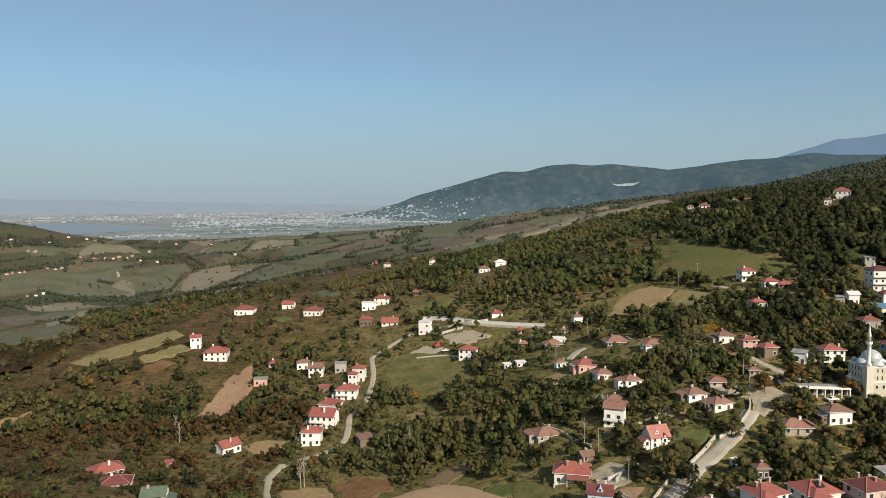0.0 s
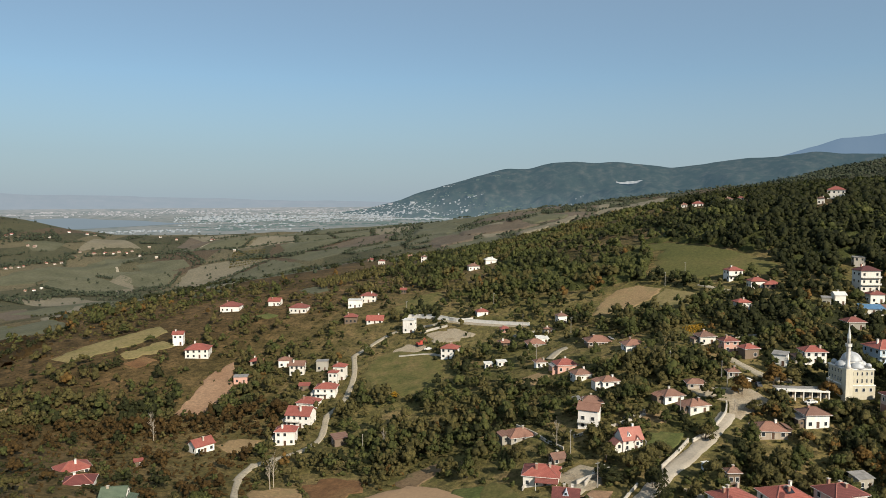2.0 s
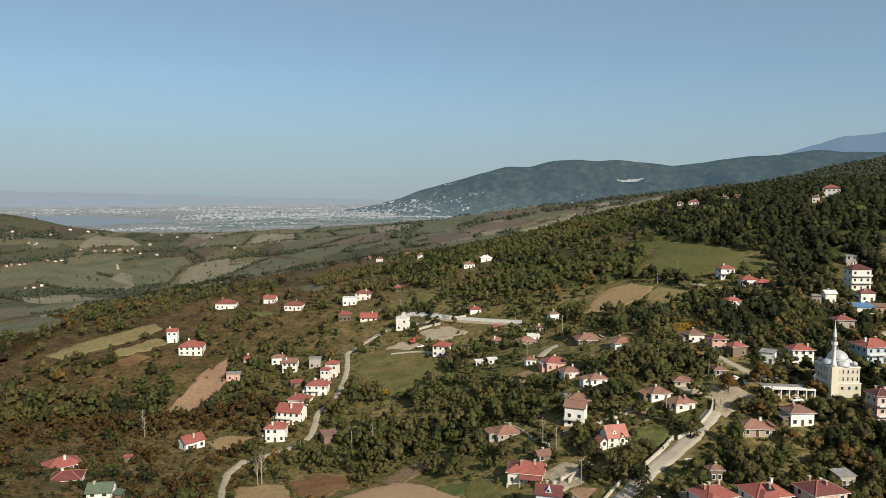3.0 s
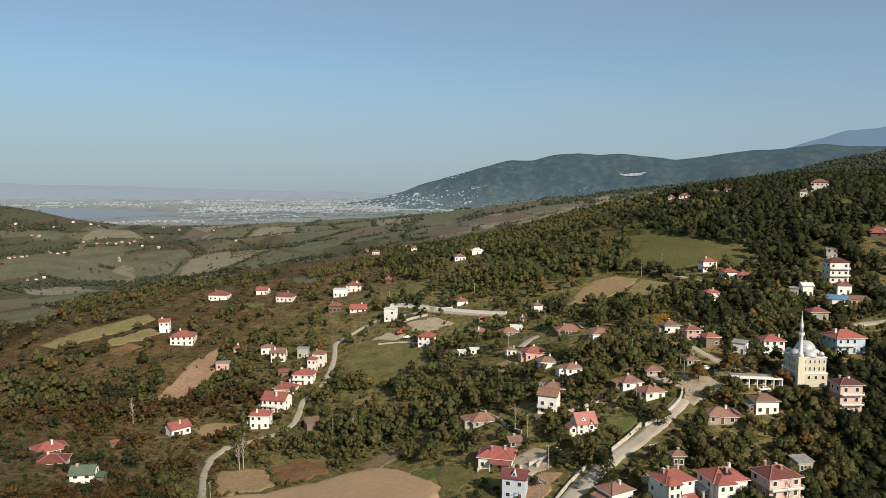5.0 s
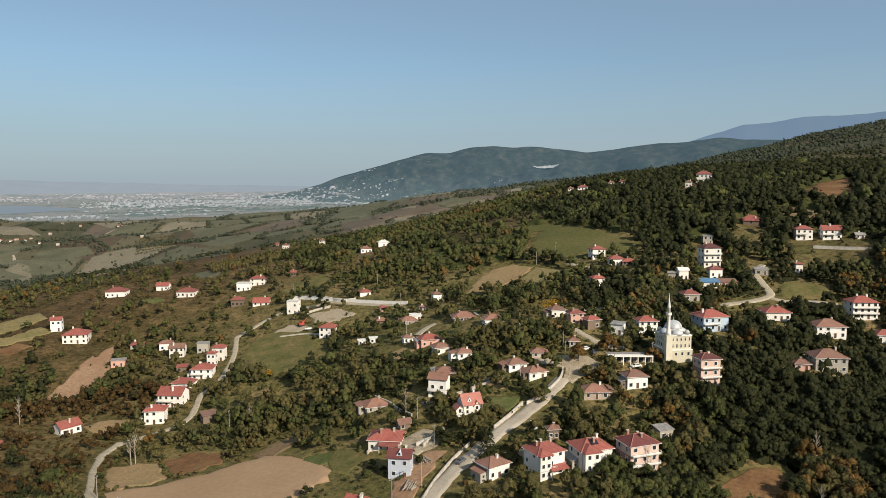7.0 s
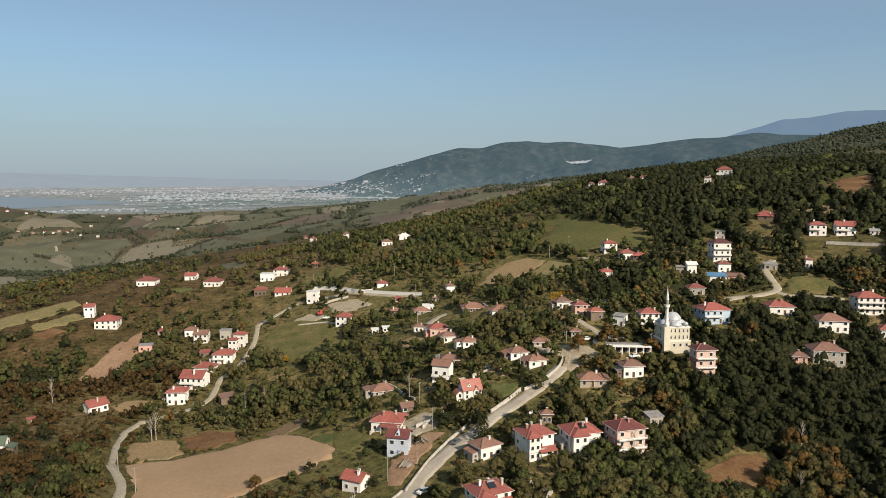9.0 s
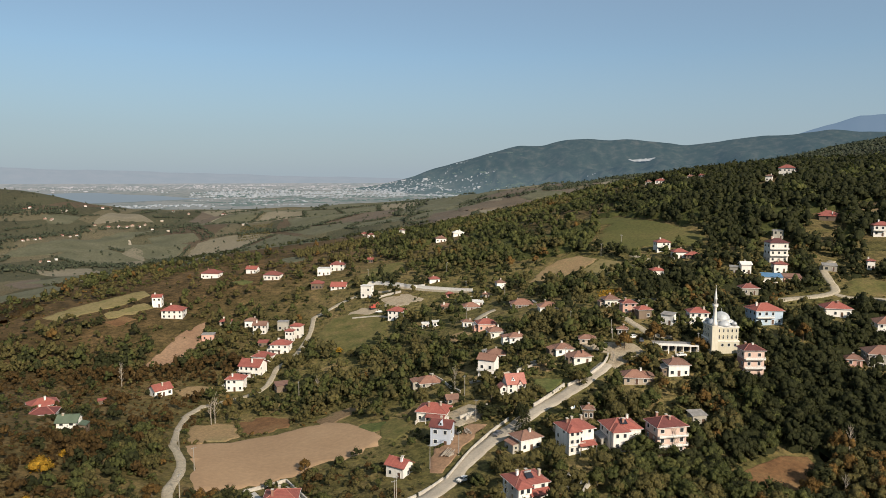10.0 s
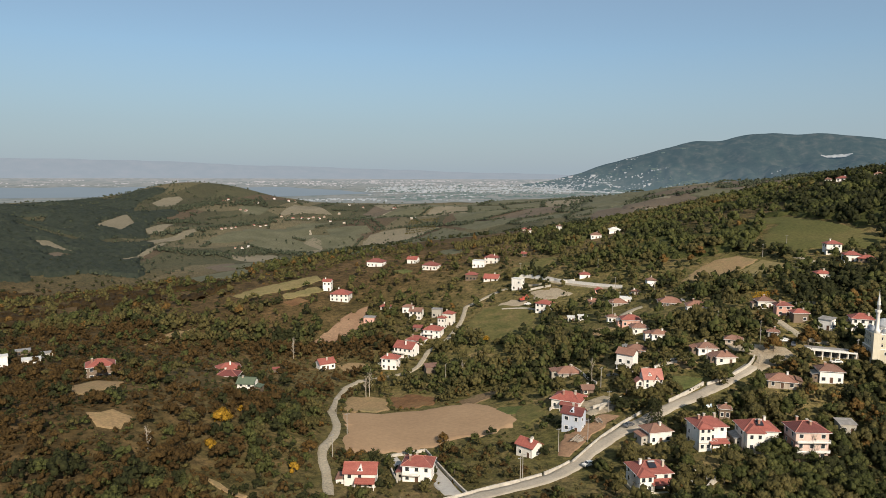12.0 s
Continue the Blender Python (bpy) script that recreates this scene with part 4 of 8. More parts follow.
field("fartan", FIELD_LABELS["fartan"], [(-567.1, 983.4), (-555.3, 1020.6), (-592.4, 1158.4), (-507.8, 977.0), (-329.2, 591.8)])
field("green", FIELD_LABELS["green"], [(-137.9, 471.5), (-127.8, 476.8), (-118.8, 471.7), (-124.5, 464.1)])
field("farolive", FIELD_LABELS["farolive"], [(-121.8, 551.4), (-112.1, 563.5), (-99.8, 557.9), (-94.4, 532.9), (-107.2, 527.6)])
field("stubble", FIELD_LABELS["stubble"], [(-74.7, 123.8), (-71.3, 124.0), (-62.2, 122.7), (-58.7, 122.5), (-59.9, 120.3), (-68.0, 121.1)])
road("road", "worn pale concrete village street", [(-13.0, 134.0), (-6.9, 140.0), (-0.4, 146.9), (6.8, 152.4), (14.2, 158.0), (20.0, 163.2), (25.0, 171.0), (29.8, 181.6), (37.5, 193.0), (45.7, 202.0), (54.6, 211.7), (65.5, 221.1), (77.3, 232.8), (85.4, 242.1)], 5.0, "street", 0.3)
road("lane", "pale gravel lane", [(-60.1, 394.3), (-57.1, 370.1), (-56.9, 351.2), (-58.0, 335.3), (-61.0, 325.0), (-63.5, 318.9), (-62.8, 304.7), (-63.0, 295.1), (-66.1, 287.5), (-73.4, 280.8), (-83.5, 272.1), (-86.3, 262.2), (-86.6, 254.9)], 2.7, "lane", 0.3)
road("lane", "pale gravel lane", [(-84.9, 273.0), (-86.0, 257.6), (-83.5, 241.8), (-78.0, 224.0), (-75.6, 216.1)], 2.2, "lane", 0.3)
road("lane", "pale gravel lane", [(-75.6, 216.1), (-65.1, 197.2), (-60.6, 183.5), (-58.5, 170.6), (-54.9, 161.7), (-49.6, 152.7), (-42.0, 137.5)], 2.9, "lane", 0.3)
road("lane", "pale gravel lane", [(-60.1, 394.3), (-53.2, 402.8), (-43.0, 414.8), (-31.6, 420.6), (-17.6, 418.0), (-9.2, 421.1)], 2.8, "lane", 0.3)
road("lane", "pale gravel lane", [(-9.2, 421.1), (6.4, 408.1), (22.6, 396.1), (35.7, 387.9)], 2.8, "lane", 0.3)
road("lane", "pale gravel lane", [(176.0, 296.5), (181.5, 298.5), (194.0, 301.3), (203.0, 304.6), (207.6, 308.0), (209.9, 314.2), (212.6, 325.9), (216.6, 337.5), (225.3, 345.7)], 3.6, "lane", 0.3)
road("lane", "pale gravel lane", [(206.0, 304.0), (210.4, 300.3), (223.7, 298.3), (233.0, 294.1)], 3.0, "lane", 0.3)
road("lane", "pale gravel lane", [(26.5, 209.4), (32.6, 215.3), (38.1, 218.0)], 4.2, "lane", 0.3)
road("lane", "pale gravel lane", [(100.6, 283.6), (108.2, 264.8), (116.1, 259.8)], 3, "lane", 0.3)
road("lane", "pale gravel lane", [(37.1, 323.0), (43.4, 331.6), (47.1, 332.8)], 4, "lane", 0.3)
road("lane", "pale gravel lane", [(130.9, 391.9), (134.7, 381.7), (139.1, 372.6)], 3, "lane", 0.3)
road("lane", "pale gravel lane", [(-715.7, 1546.9), (-738.3, 1606.3), (-763.2, 1650.8), (-778.9, 1674.0)], 6, "lane", 0.3)
road("lane", "pale gravel lane", [(-661.9, 1899.3), (-648.1, 1984.4)], 6, "lane", 0.3)
garden_wall([(16.2, 163.6), (20.6, 168.6), (23.0, 172.0)], 1)
garden_wall([(24.1, 172.5), (28.0, 181.7), (31.6, 189.3), (38.3, 199.7), (44.9, 207.7)], 0.9)
garden_wall([(30.3, 212.0), (34.1, 217.0), (38.1, 220.0)], 1.4)
garden_wall([(54.2, 214.8), (60.1, 220.5), (67.0, 228.0)], 1.3)
garden_wall([(68.2, 227.4), (76.6, 233.2), (84.7, 242.0), (87.4, 248.4)], 1.2)
garden_wall([(-9.5, 142.5), (-3.7, 148.0), (2.6, 153.6), (9.6, 158.4), (15.6, 162.8)], 1.0)
garden_wall([(-33.0, 437.6), (-22.1, 433.9), (-10.3, 424.7), (-2.2, 415.5), (7.0, 412.5)], 1.9, mat="white")
garden_wall([(16.3, 403.6), (25.9, 396.1), (35.2, 390.3)], 1.2)
garden_wall([(63.0, 250.3), (56.7, 250.1), (51.0, 247.6)], 1)
garden_wall([(263.4, 358.9), (272.4, 353.5), (285.9, 344.7)], 1.6)
garden_wall([(15.7, 264.5), (20.9, 254.1), (24.5, 244.6), (28.4, 237.6)], 0.9)
garden_wall([(-37.1, 174.3), (-31.6, 163.0), (-27.3, 155.1)], 0.8)
garden_wall([(-37.1, 174.6), (-31.5, 179.0), (-26.4, 183.2)], 0.9)
garden_wall([(-26.2, 183.0), (-15.0, 165.6), (-4.2, 148.6)], 0.9)
garden_wall([(-34.4, 380.6), (-18.4, 375.5), (-8.1, 366.5)], 0.9)
garden_wall([(12.2, 217.2), (16.9, 226.8), (20.3, 228.1)], 1)


# ---- building pieces ----
def part(name, bm, mat, parent, label="", shade=False):
    me = bpy.data.meshes.new(name)
    bmesh.ops.recalc_face_normals(bm, faces=bm.faces)
    bm.to_mesh(me)
    bm.free()
    me.materials.append(M[mat])
    if shade:
        me.polygons.foreach_set("use_smooth", [True] * len(me.polygons))
    ob = new(name, me)
    ob.parent = parent
    if label:
        tagged(ob, label)
    return ob


def box(bm, x0, x1, y0, y1, z0, z1):
    v = [bm.verts.new(p) for p in ((x0, y0, z0), (x1, y0, z0), (x1, y1, z0), (x0, y1, z0), (x0, y0, z1), (x1, y0, z1), (x1, y1, z1), (x0, y1, z1))]
    for f in ((3, 2, 1, 0), (4, 5, 6, 7), (0, 1, 5, 4), (1, 2, 6, 5), (2, 3, 7, 6), (3, 0, 4, 7)):
        bm.faces.new([v[i] for i in f])
    return v


def boxes(*dims):
    bm = bmesh.new()
    for b in dims:
        box(bm, *b)
    return bm


def tube(bm, a, b, ra, rb, sides=6):
    """A tapered round bar from a to b."""
    a, b = Vector(a), Vector(b)
    z = (b - a).normalized()
    x = z.cross(Vector((0.3, 1, 0.1))).normalized()
    y = z.cross(x)
    rings = []
    for c, r in ((a, ra), (b, rb)):
        rings.append([bm.verts.new(c + (x * math.cos(k * math.tau / sides) + y * math.sin(k * math.tau / sides)) * r) for k in range(sides)])
    for k in range(sides):
        bm.faces.new((rings[0][k], rings[0][(k + 1) % sides], rings[1][(k + 1) % sides], rings[1][k]))
    bm.faces.new(rings[1])
    bm.faces.new(rings[0][::-1])


def lathe(bm, profile, sides=20, at=(0, 0)):
    """A turned shape: profile of (radius, height)."""
    rings = []
    for r, z in profile:
        rings.append([bm.verts.new((at[0] + r * math.cos(k * math.tau / sides), at[1] + r * math.sin(k * math.tau / sides), z)) for k in range(sides)])
    for a, b in zip(rings, rings[1:]):
        for k in range(sides):
            bm.faces.new((a[k], a[(k + 1) % sides], b[(k + 1) % sides], b[k]))
    bm.faces.new(rings[0][::-1])
    bm.faces.new(rings[-1])


def ring_bm(X, Y, x, y, lo, hi, upright=False):
    """A rectangular frame in one piece: outer and inner half sizes."""
    bm = bmesh.new()
    loops = []
    for a, b, z in ((X, Y, lo), (X, Y, hi), (x, y, hi), (x, y, lo)):
        loops.append([bm.verts.new((u, z, v) if upright else (u, v, z)) for u, v in ((-a, -b), (a, -b), (a, b), (-a, b))])
    for i in range(4):
        p, r = loops[i], loops[(i + 1) % 4]
        for j in range(4):
            bm.faces.new((p[j], p[(j + 1) % 4], r[(j + 1) % 4], r[j]))
    return bm


def window_meshes():
    bm = ring_bm(0.64, 0.78, 0.53, 0.68, -0.07, 0.05, upright=True)
    frame_me = bpy.data.meshes.new("window_frame")
    bm.to_mesh(frame_me)
    bm.free()
    frame_me.materials.append(M["frame"])
    bm = boxes((-0.54, 0.54, -0.02, 0.03, -0.68, 0.68))
    pane_me = bpy.data.meshes.new("pane")
    bm.to_mesh(pane_me)
    bm.free()
    pane_me.materials.append(M["glass"])
    return frame_me, pane_me


WINDOW_FRAME, WINDOW_PANE = window_meshes()


def add_window(parent, x, y, z, turn, sx=1.0, sz=1.0, pane_only=False):
    """A window set on a wall; turn: degrees from facing -y."""
    m = pose(x, y, z, 0, 0, turn) @ Matrix.Diagonal((sx, 1, sz, 1))
    w = new("window", WINDOW_PANE if pane_only else WINDOW_FRAME)
    w.parent, w.matrix_local = parent, m
    if not pane_only:
        p = new("pane", WINDOW_PANE)
        p.parent = w
    return w


def roof_bm(w, d, z, rise, over, kind, thick=0.16):
    """A hipped or gabled roof with eaves and thickness; its ridge runs along the longer side."""
    bm = bmesh.new()
    flip = d > w
    a, b = (d, w) if flip else (w, d)
    X, Y = a / 2 + over, b / 2 + over
    k = Y / (b / 2)
    drop = rise * (k - 1)
    inset = 0 if kind == "gable" else min(Y * 0.95, X - 0.05)
    rx = X - inset
    low = [(-X, -Y, z - drop), (X, -Y, z - drop), (X, Y, z - drop), (-X, Y, z - drop)]
    top = [(-rx, 0, z + rise), (rx, 0, z + rise)]

    def put(p):
        return bm.verts.new((-p[1], p[0], p[2]) if flip else p)

    lo, tp = [put(p) for p in low], [put(p) for p in top]
    lu = [put((x, y, h - thick)) for x, y, h in low]
    tu = [put((x, y, h - thick)) for x, y, h in top]
    bm.faces.new((lo[0], lo[1], tp[1], tp[0]))
    bm.faces.new((lo[2], lo[3], tp[0], tp[1]))
    bm.faces.new((lu[1], lu[0], tu[0], tu[1]))
    bm.faces.new((lu[3], lu[2], tu[1], tu[0]))
    if kind == "gable":
        for p, q, s in ((1, 2, 1), (3, 0, 0)):
            bm.faces.new((lo[p], lu[p], tu[s], tp[s]))
            bm.faces.new((lo[q], tp[s], tu[s], lu[q]))
        bm.faces.new((lo[0], lu[0], lu[1], lo[1]))
        bm.faces.new((lo[2], lu[2], lu[3], lo[3]))
    else:
        bm.faces.new((lo[1], lo[2], tp[1]))
        bm.faces.new((lo[3], lo[0], tp[0]))
        bm.faces.new((lu[2], lu[1], tu[1]))
        bm.faces.new((lu[0], lu[3], tu[0]))
        for p in range(4):
            q = (p + 1) % 4
            bm.faces.new((lo[p], lu[p], lu[q], lo[q]))
    edges = [(top[0], top[1])]
    if kind != "gable":
        edges += [(low[0], top[0]), (low[3], top[0]), (low[1], top[1]), (low[2], top[1])]
    if flip:
        edges = [tuple((-p[1], p[0], p[2]) for p in e) for e in edges]
    return bm, edges


def walls_bm(w, d, z0, z1, rise, kind):
    """The walls of a house, with gables where it has them."""
    bm = bmesh.new()
    box(bm, -w / 2, w / 2, -d / 2, d / 2, z0, z1)
    if kind == "gable":
        flip = d > w
        a, b = (d, w) if flip else (w, d)
        v = []
        for x in (-a / 2, a / 2):
            for y, z in ((-b / 2, z1), (b / 2, z1), (0, z1 + rise - 0.05)):
                v.append(bm.verts.new((-y, x, z) if flip else (x, y, z)))
        bm.faces.new(v[:3])
        bm.faces.new(v[3:])
        bm.faces.new((v[0], v[2], v[5], v[3]))
        bm.faces.new((v[1], v[4], v[5], v[2]))
    return bm


ROOF_WORDS = {"red": "red tiled", "old": "weathered clay-tiled", "dark": "dark red tiled", "pink": "salmon tiled", "green": "green sheet-metal", "grey": "grey sheet",
              "white": "pale sheet", "bluer": "blue sheet-metal"}
WALL_WORDS = {"white": "white plastered", "grey": "grey rendered", "stone": "pale stone", "pinkwall": "pink plastered", "blue": "pale blue plastered", "bluew": "blue and white plastered",
              "wood": "weathered timber", "brick": "bare brick", "blush": "pale pink plastered"}


def house(x, y, w, d, tall, yaw, storeys, kind, wall, tone, chimneys=1, balcony=0, dormer=0, solar=False, porch=False, far=False, brick=False, wing=None, terrace=0.0):
    """A village house: walls, roof with ridge caps, windows, door, chimneys, and balconies, a wing, a terrace or a porch where it has them."""
    rng = random.Random(int(x * 13 + y * 7))
    ca, sa_ = math.cos(radians(yaw)), math.sin(radians(yaw))
    zs = [gz(x + ca * i - sa_ * j, y + sa_ * i + ca * j) for i in (-w / 2, w / 2) for j in (-d / 2, d / 2)]
    base = 0.65 * min(zs) + 0.35 * sum(zs) / 4
    small = tall < 4.3 and storeys == 1 and w < 7
    name = "shed" if kind == "shed" or small else "house"
    floors = {1: "one-storey", 2: "two-storey", 3: "three-storey"}[storeys]
    words = f"{floors} {WALL_WORDS[wall]} {name} with {ROOF_WORDS[tone]} {'flat ' if kind == 'flat' else ''}roof"
    h = tagged(new(name), words, name, "village houses")
    h.matrix_world = pose(x, y, base, 0, 0, yaw)
    rise = 0.0 if kind == "flat" else min(w, d) * (0.30 if kind == "gable" else 0.24)
    if kind == "shed":
        rise = d * 0.16
    z1 = max(2.5, tall - rise)
    foot = base - min(zs) + 1.2
    body = part("wall", walls_bm(w, d, -foot, z1, rise, kind if kind == "gable" else "hip"), wall, h)
    if kind == "flat":
        bm = boxes((-w / 2 - 0.3, w / 2 + 0.3, -d / 2 - 0.3, d / 2 + 0.3, z1, z1 + 0.22))
        part("roof", bm, "r_" + tone, h)
    elif kind == "shed":
        bm = bmesh.new()
        v = box(bm, -w / 2 - 0.35, w / 2 + 0.35, -d / 2 - 0.35, d / 2 + 0.35, z1 + 0.02, z1 + 0.14)
        for q in v:
            if q.co.y > 0:
                q.co.z += rise
        part("roof", bm, "r_" + tone, h)
    else:
        bm, edges = roof_bm(w, d, z1, rise, 0.55, kind)
        roof = part("roof", bm, "r_" + tone, h)
        if not far:
            bm = bmesh.new()
            for a, b in edges:
                tube(bm, Vector(a) + Vector((0, 0, 0.02)), Vector(b) + Vector((0, 0, 0.02)), 0.13, 0.13, 5)
            part("ridge_cap", bm, "r_pink" if tone in ("red", "dark", "pink") else "r_" + tone, roof)
        X, Y = w / 2 + 0.55, d / 2 + 0.55
        zz = z1 - rise * 0.55 / (min(w, d) / 2) - 0.16
        if kind == "hip" and not far:
            part("gutter", ring_bm(X + 0.09, Y + 0.09, X + 0.004, Y + 0.004, zz - 0.02, zz + 0.1), "frame", roof)
    if brick:
        for side in (-1, 1):
            x0 = side * (w / 2 + 0.01)
            part("brick_panel", boxes((x0 - 0.02, x0 + 0.02, -d / 2 + 0.2, d / 2 - 0.2, 0.2, z1 * 0.3), (x0 - 0.02, x0 + 0.02, -d / 2 + 0.2, d / 2 - 0.2, z1 * 0.36, z1 * 0.64)), "brick", body, "red brick infill between white floor bands")
    for k in range(chimneys):
        cx, cy = rng.uniform(-0.32, 0.32) * w, rng.uniform(-0.28, 0.28) * d
        top = z1 + rise + rng.uniform(0.3, 0.8)
        c = part("chimney", boxes((cx - 0.32, cx + 0.32, cy - 0.32, cy + 0.32, z1, top)), rng.choice(("brick", "white", "stone")), h)
        part("chimney_cap", boxes((cx - 0.42, cx + 0.42, cy - 0.42, cy + 0.42, top, top + 0.12)), "concrete", c)
    step = max(2.5, (z1 - 0.2) / storeys)
    n_w, n_d = max(2, round(w / 3.0)), max(1, round(d / 3.6))
    for s in range(storeys):
        zc = step * s + min(step * 0.55, 1.6)
        if zc + 0.8 > z1:
            continue
        for i in range(n_w):
            px = -w / 2 + (i + 0.5) * w / n_w
            if s == 0 and i == n_w // 2 and wall != "wood":
                dr = part("door", boxes((px - 0.5, px + 0.5, -d / 2 - 0.05, -d / 2 + 0.05, 0.0, 2.05)), "door", h)
                part("door_frame", boxes((px - 0.6, px - 0.5, -d / 2 - 0.08, -d / 2 + 0.05, 0, 2.15), (px + 0.5, px + 0.6, -d / 2 - 0.08, -d / 2 + 0.05, 0, 2.15)), "frame", dr)
            elif rng.random() < 0.9:
                add_window(h, px, -d / 2 - 0.03, zc, 0, rng.uniform(0.85, 1.15), rng.uniform(0.85, 1.0), far)
        for i in range(n_d):
            py = -d / 2 + (i + 0.5) * d / n_d
            for side, turn in ((-1, -90), (1, 90)):
                if rng.random() < 0.8:
                    add_window(h, side * (w / 2 + 0.03), py, zc, turn, rng.uniform(0.8, 1.1), rng.uniform(0.8, 1.0), far)
    for s in range(1, 1 + balcony):
        zb = step * s
        b0, b1, yb = -w / 2, w / 2 * (1.0 if balcony > 1 else 0.25), -d / 2 - 1.3
        slab = part("balcony", boxes((b0, b1, yb, -d / 2, zb - 0.18, zb)), "concrete", h)
        dims = [(b0, b1, yb, yb + 0.05, zb + 0.85, zb + 0.92), (b0, b0 + 0.05, yb, -d / 2, zb + 0.85, zb + 0.92), (b1 - 0.05, b1, yb, -d / 2, zb + 0.85, zb + 0.92),
                (b0, b1, yb, yb + 0.04, zb + 0.1, zb + 0.6)]
        n = max(3, int((b1 - b0) / 0.9))
        dims += [(b0 + (b1 - b0 - 0.05) * i / n, b0 + (b1 - b0 - 0.05) * i / n + 0.05, yb, yb + 0.05, zb, zb + 0.86) for i in range(n + 1)]
        part("railing", boxes(*dims), "frame", slab)
    for k in range(dormer):
        px = (k - (dormer - 1) / 2) * w * 0.4
        bm = bmesh.new()
        zb = z1 + rise * 0.1
        v = [bm.verts.new(p) for p in ((px - 0.9, -d / 2 + 0.3, zb), (px + 0.9, -d / 2 + 0.3, zb), (px, -d / 2 + 0.3, zb + 1.5),
                                      (px - 0.9, 0, zb), (px + 0.9, 0, zb), (px, 0, zb + 1.5))]
        for f in ((0, 1, 2), (5, 4, 3), (0, 2, 5, 3), (1, 4, 5, 2), (0, 3, 4, 1)):
            bm.faces.new([v[i] for i in f])
        dm = part("dormer", bm, "white" if wall != "blue" else "blue", h)
        add_window(dm, px, -d / 2 + 0.27, zb + 0.55, 0, 0.6, 0.5, True)
    if solar:
        bm = bmesh.new()
        v = box(bm, -1.1, 1.1, -d * 0.36, -d * 0.36 + 1.6, 0, 0.08)
        for q in v:
            q.co.z += z1 + rise * 0.42 + (q.co.y + d * 0.36) * (rise / (d / 2)) + 0.1
        sp = part("solar_panel", bm, "panel", h)
        bm = bmesh.new()
        tube(bm, (-1.0, -d * 0.36 + 1.75, z1 + rise * 0.9 + 0.35), (1.0, -d * 0.36 + 1.75, z1 + rise * 0.9 + 0.35), 0.28, 0.28, 8)
        part("water_tank", bm, "metal", sp)
    if not far and kind in ("hip", "gable") and w > 6.5 and rng.random() < 0.55:
        # a low lean-to against the side wall
        side, la, lh = rng.choice((-1, -1, 1)), rng.uniform(1.8, 3.0), rng.uniform(2.1, 2.7)
        ly0, ly1 = -d / 2 + rng.uniform(0.1, 0.3) * d, d / 2 - 0.2
        xa, xb = side * (w / 2 + 0.012), side * (w / 2 + la)
        lt = part("lean_to", boxes((min(xa, xb), max(xa, xb), ly0, ly1, -foot, lh)), rng.choice(("grey", "stone", "wood", wall)), h)
        bm = bmesh.new()
        for q in box(bm, min(xa, xb + side * 0.3), max(xa, xb + side * 0.3), ly0 - 0.25, ly1 + 0.25, lh + 0.01, lh + 0.12):
            if abs(q.co.x) < w / 2 + 0.1:
                q.co.z += 0.7
        part("lean_to_roof", bm, rng.choice(("r_old", "r_grey", "r_" + tone)), lt)
        add_window(lt, (xa + xb) / 2, ly0 - 0.03, lh * 0.58, 0, 0.6, 0.5, True)
    if wing:
        # a block that stands forward of the front, under a hipped roof of its own: middle, width, reach
        wx, ww, out = wing[0] * w, wing[1] * w, wing[2]
        dd = d / 2 + out
        bm = walls_bm(ww, dd, -foot, z1 - 0.05, 0, "hip")
        bmesh.ops.translate(bm, verts=bm.verts, vec=(wx, -dd / 2, 0))
        wg = part("wing", bm, wall, h)
        r2 = min(ww, dd) * 0.27
        bm, edges = roof_bm(ww, dd, z1 - 0.03, r2, 0.5, "hip")
        bmesh.ops.translate(bm, verts=bm.verts, vec=(wx, -dd / 2, 0))
        part("wing_roof", bm, "r_" + tone, wg)
        for s in range(storeys):
            for k in (-0.24, 0.24):
                add_window(wg, wx + k * ww, -dd - 0.03, step * s + min(step * 0.55, 1.6), 0, 0.9, 0.9)
    if terrace:
        tr = part("terrace", boxes((-w / 2 - 1.6, w / 2 + 1.2, -d / 2 - terrace, d / 2 + 0.6, -foot - 1.5, -0.02)), "cream", h, "pale rendered terrace wall")
        part("parapet", boxes((-w / 2 - 1.6, w / 2 + 1.2, -d / 2 - terrace, -d / 2 - terrace + 0.18, -0.02, 0.85), (-w / 2 - 1.6, -w / 2 - 1.42, -d / 2 - terrace + 0.18, d / 2 + 0.6, -0.02, 0.85)), "cream", tr)
    if porch:
        bm = bmesh.new()
        v = box(bm, -w * 0.15, w * 0.5, -d / 2 - 2.6, -d / 2 - 0.02, 2.5, 2.64)
        for q in v:
            if q.co.y > -d / 2 - 1:
                q.co.z += 0.8
        pr = part("porch_roof", bm, "r_" + tone, h)
        part("porch_post", boxes((-w * 0.13, -w * 0.13 + 0.16, -d / 2 - 2.4, -d / 2 - 2.24, -0.6, 2.5)), "white", pr)
        part("porch_post", boxes((w * 0.46, w * 0.46 + 0.16, -d / 2 - 2.4, -d / 2 - 2.24, -0.6, 2.5)), "white", pr)
    HOUSE_SPOTS.append((x, y, math.hypot(w, d) / 2))
    if far and math.hypot(x, y) > 420:
        # low gardens lie below the houses on the hill
        reach = math.hypot(x, y)
        for k in (11, 21, 31) if reach < 900 else (0.015 * reach, 0.03 * reach, 0.045 * reach):
            HOUSE_SPOTS.append((x * (1 - k / reach), y * (1 - k / reach), 7.5))
    return h


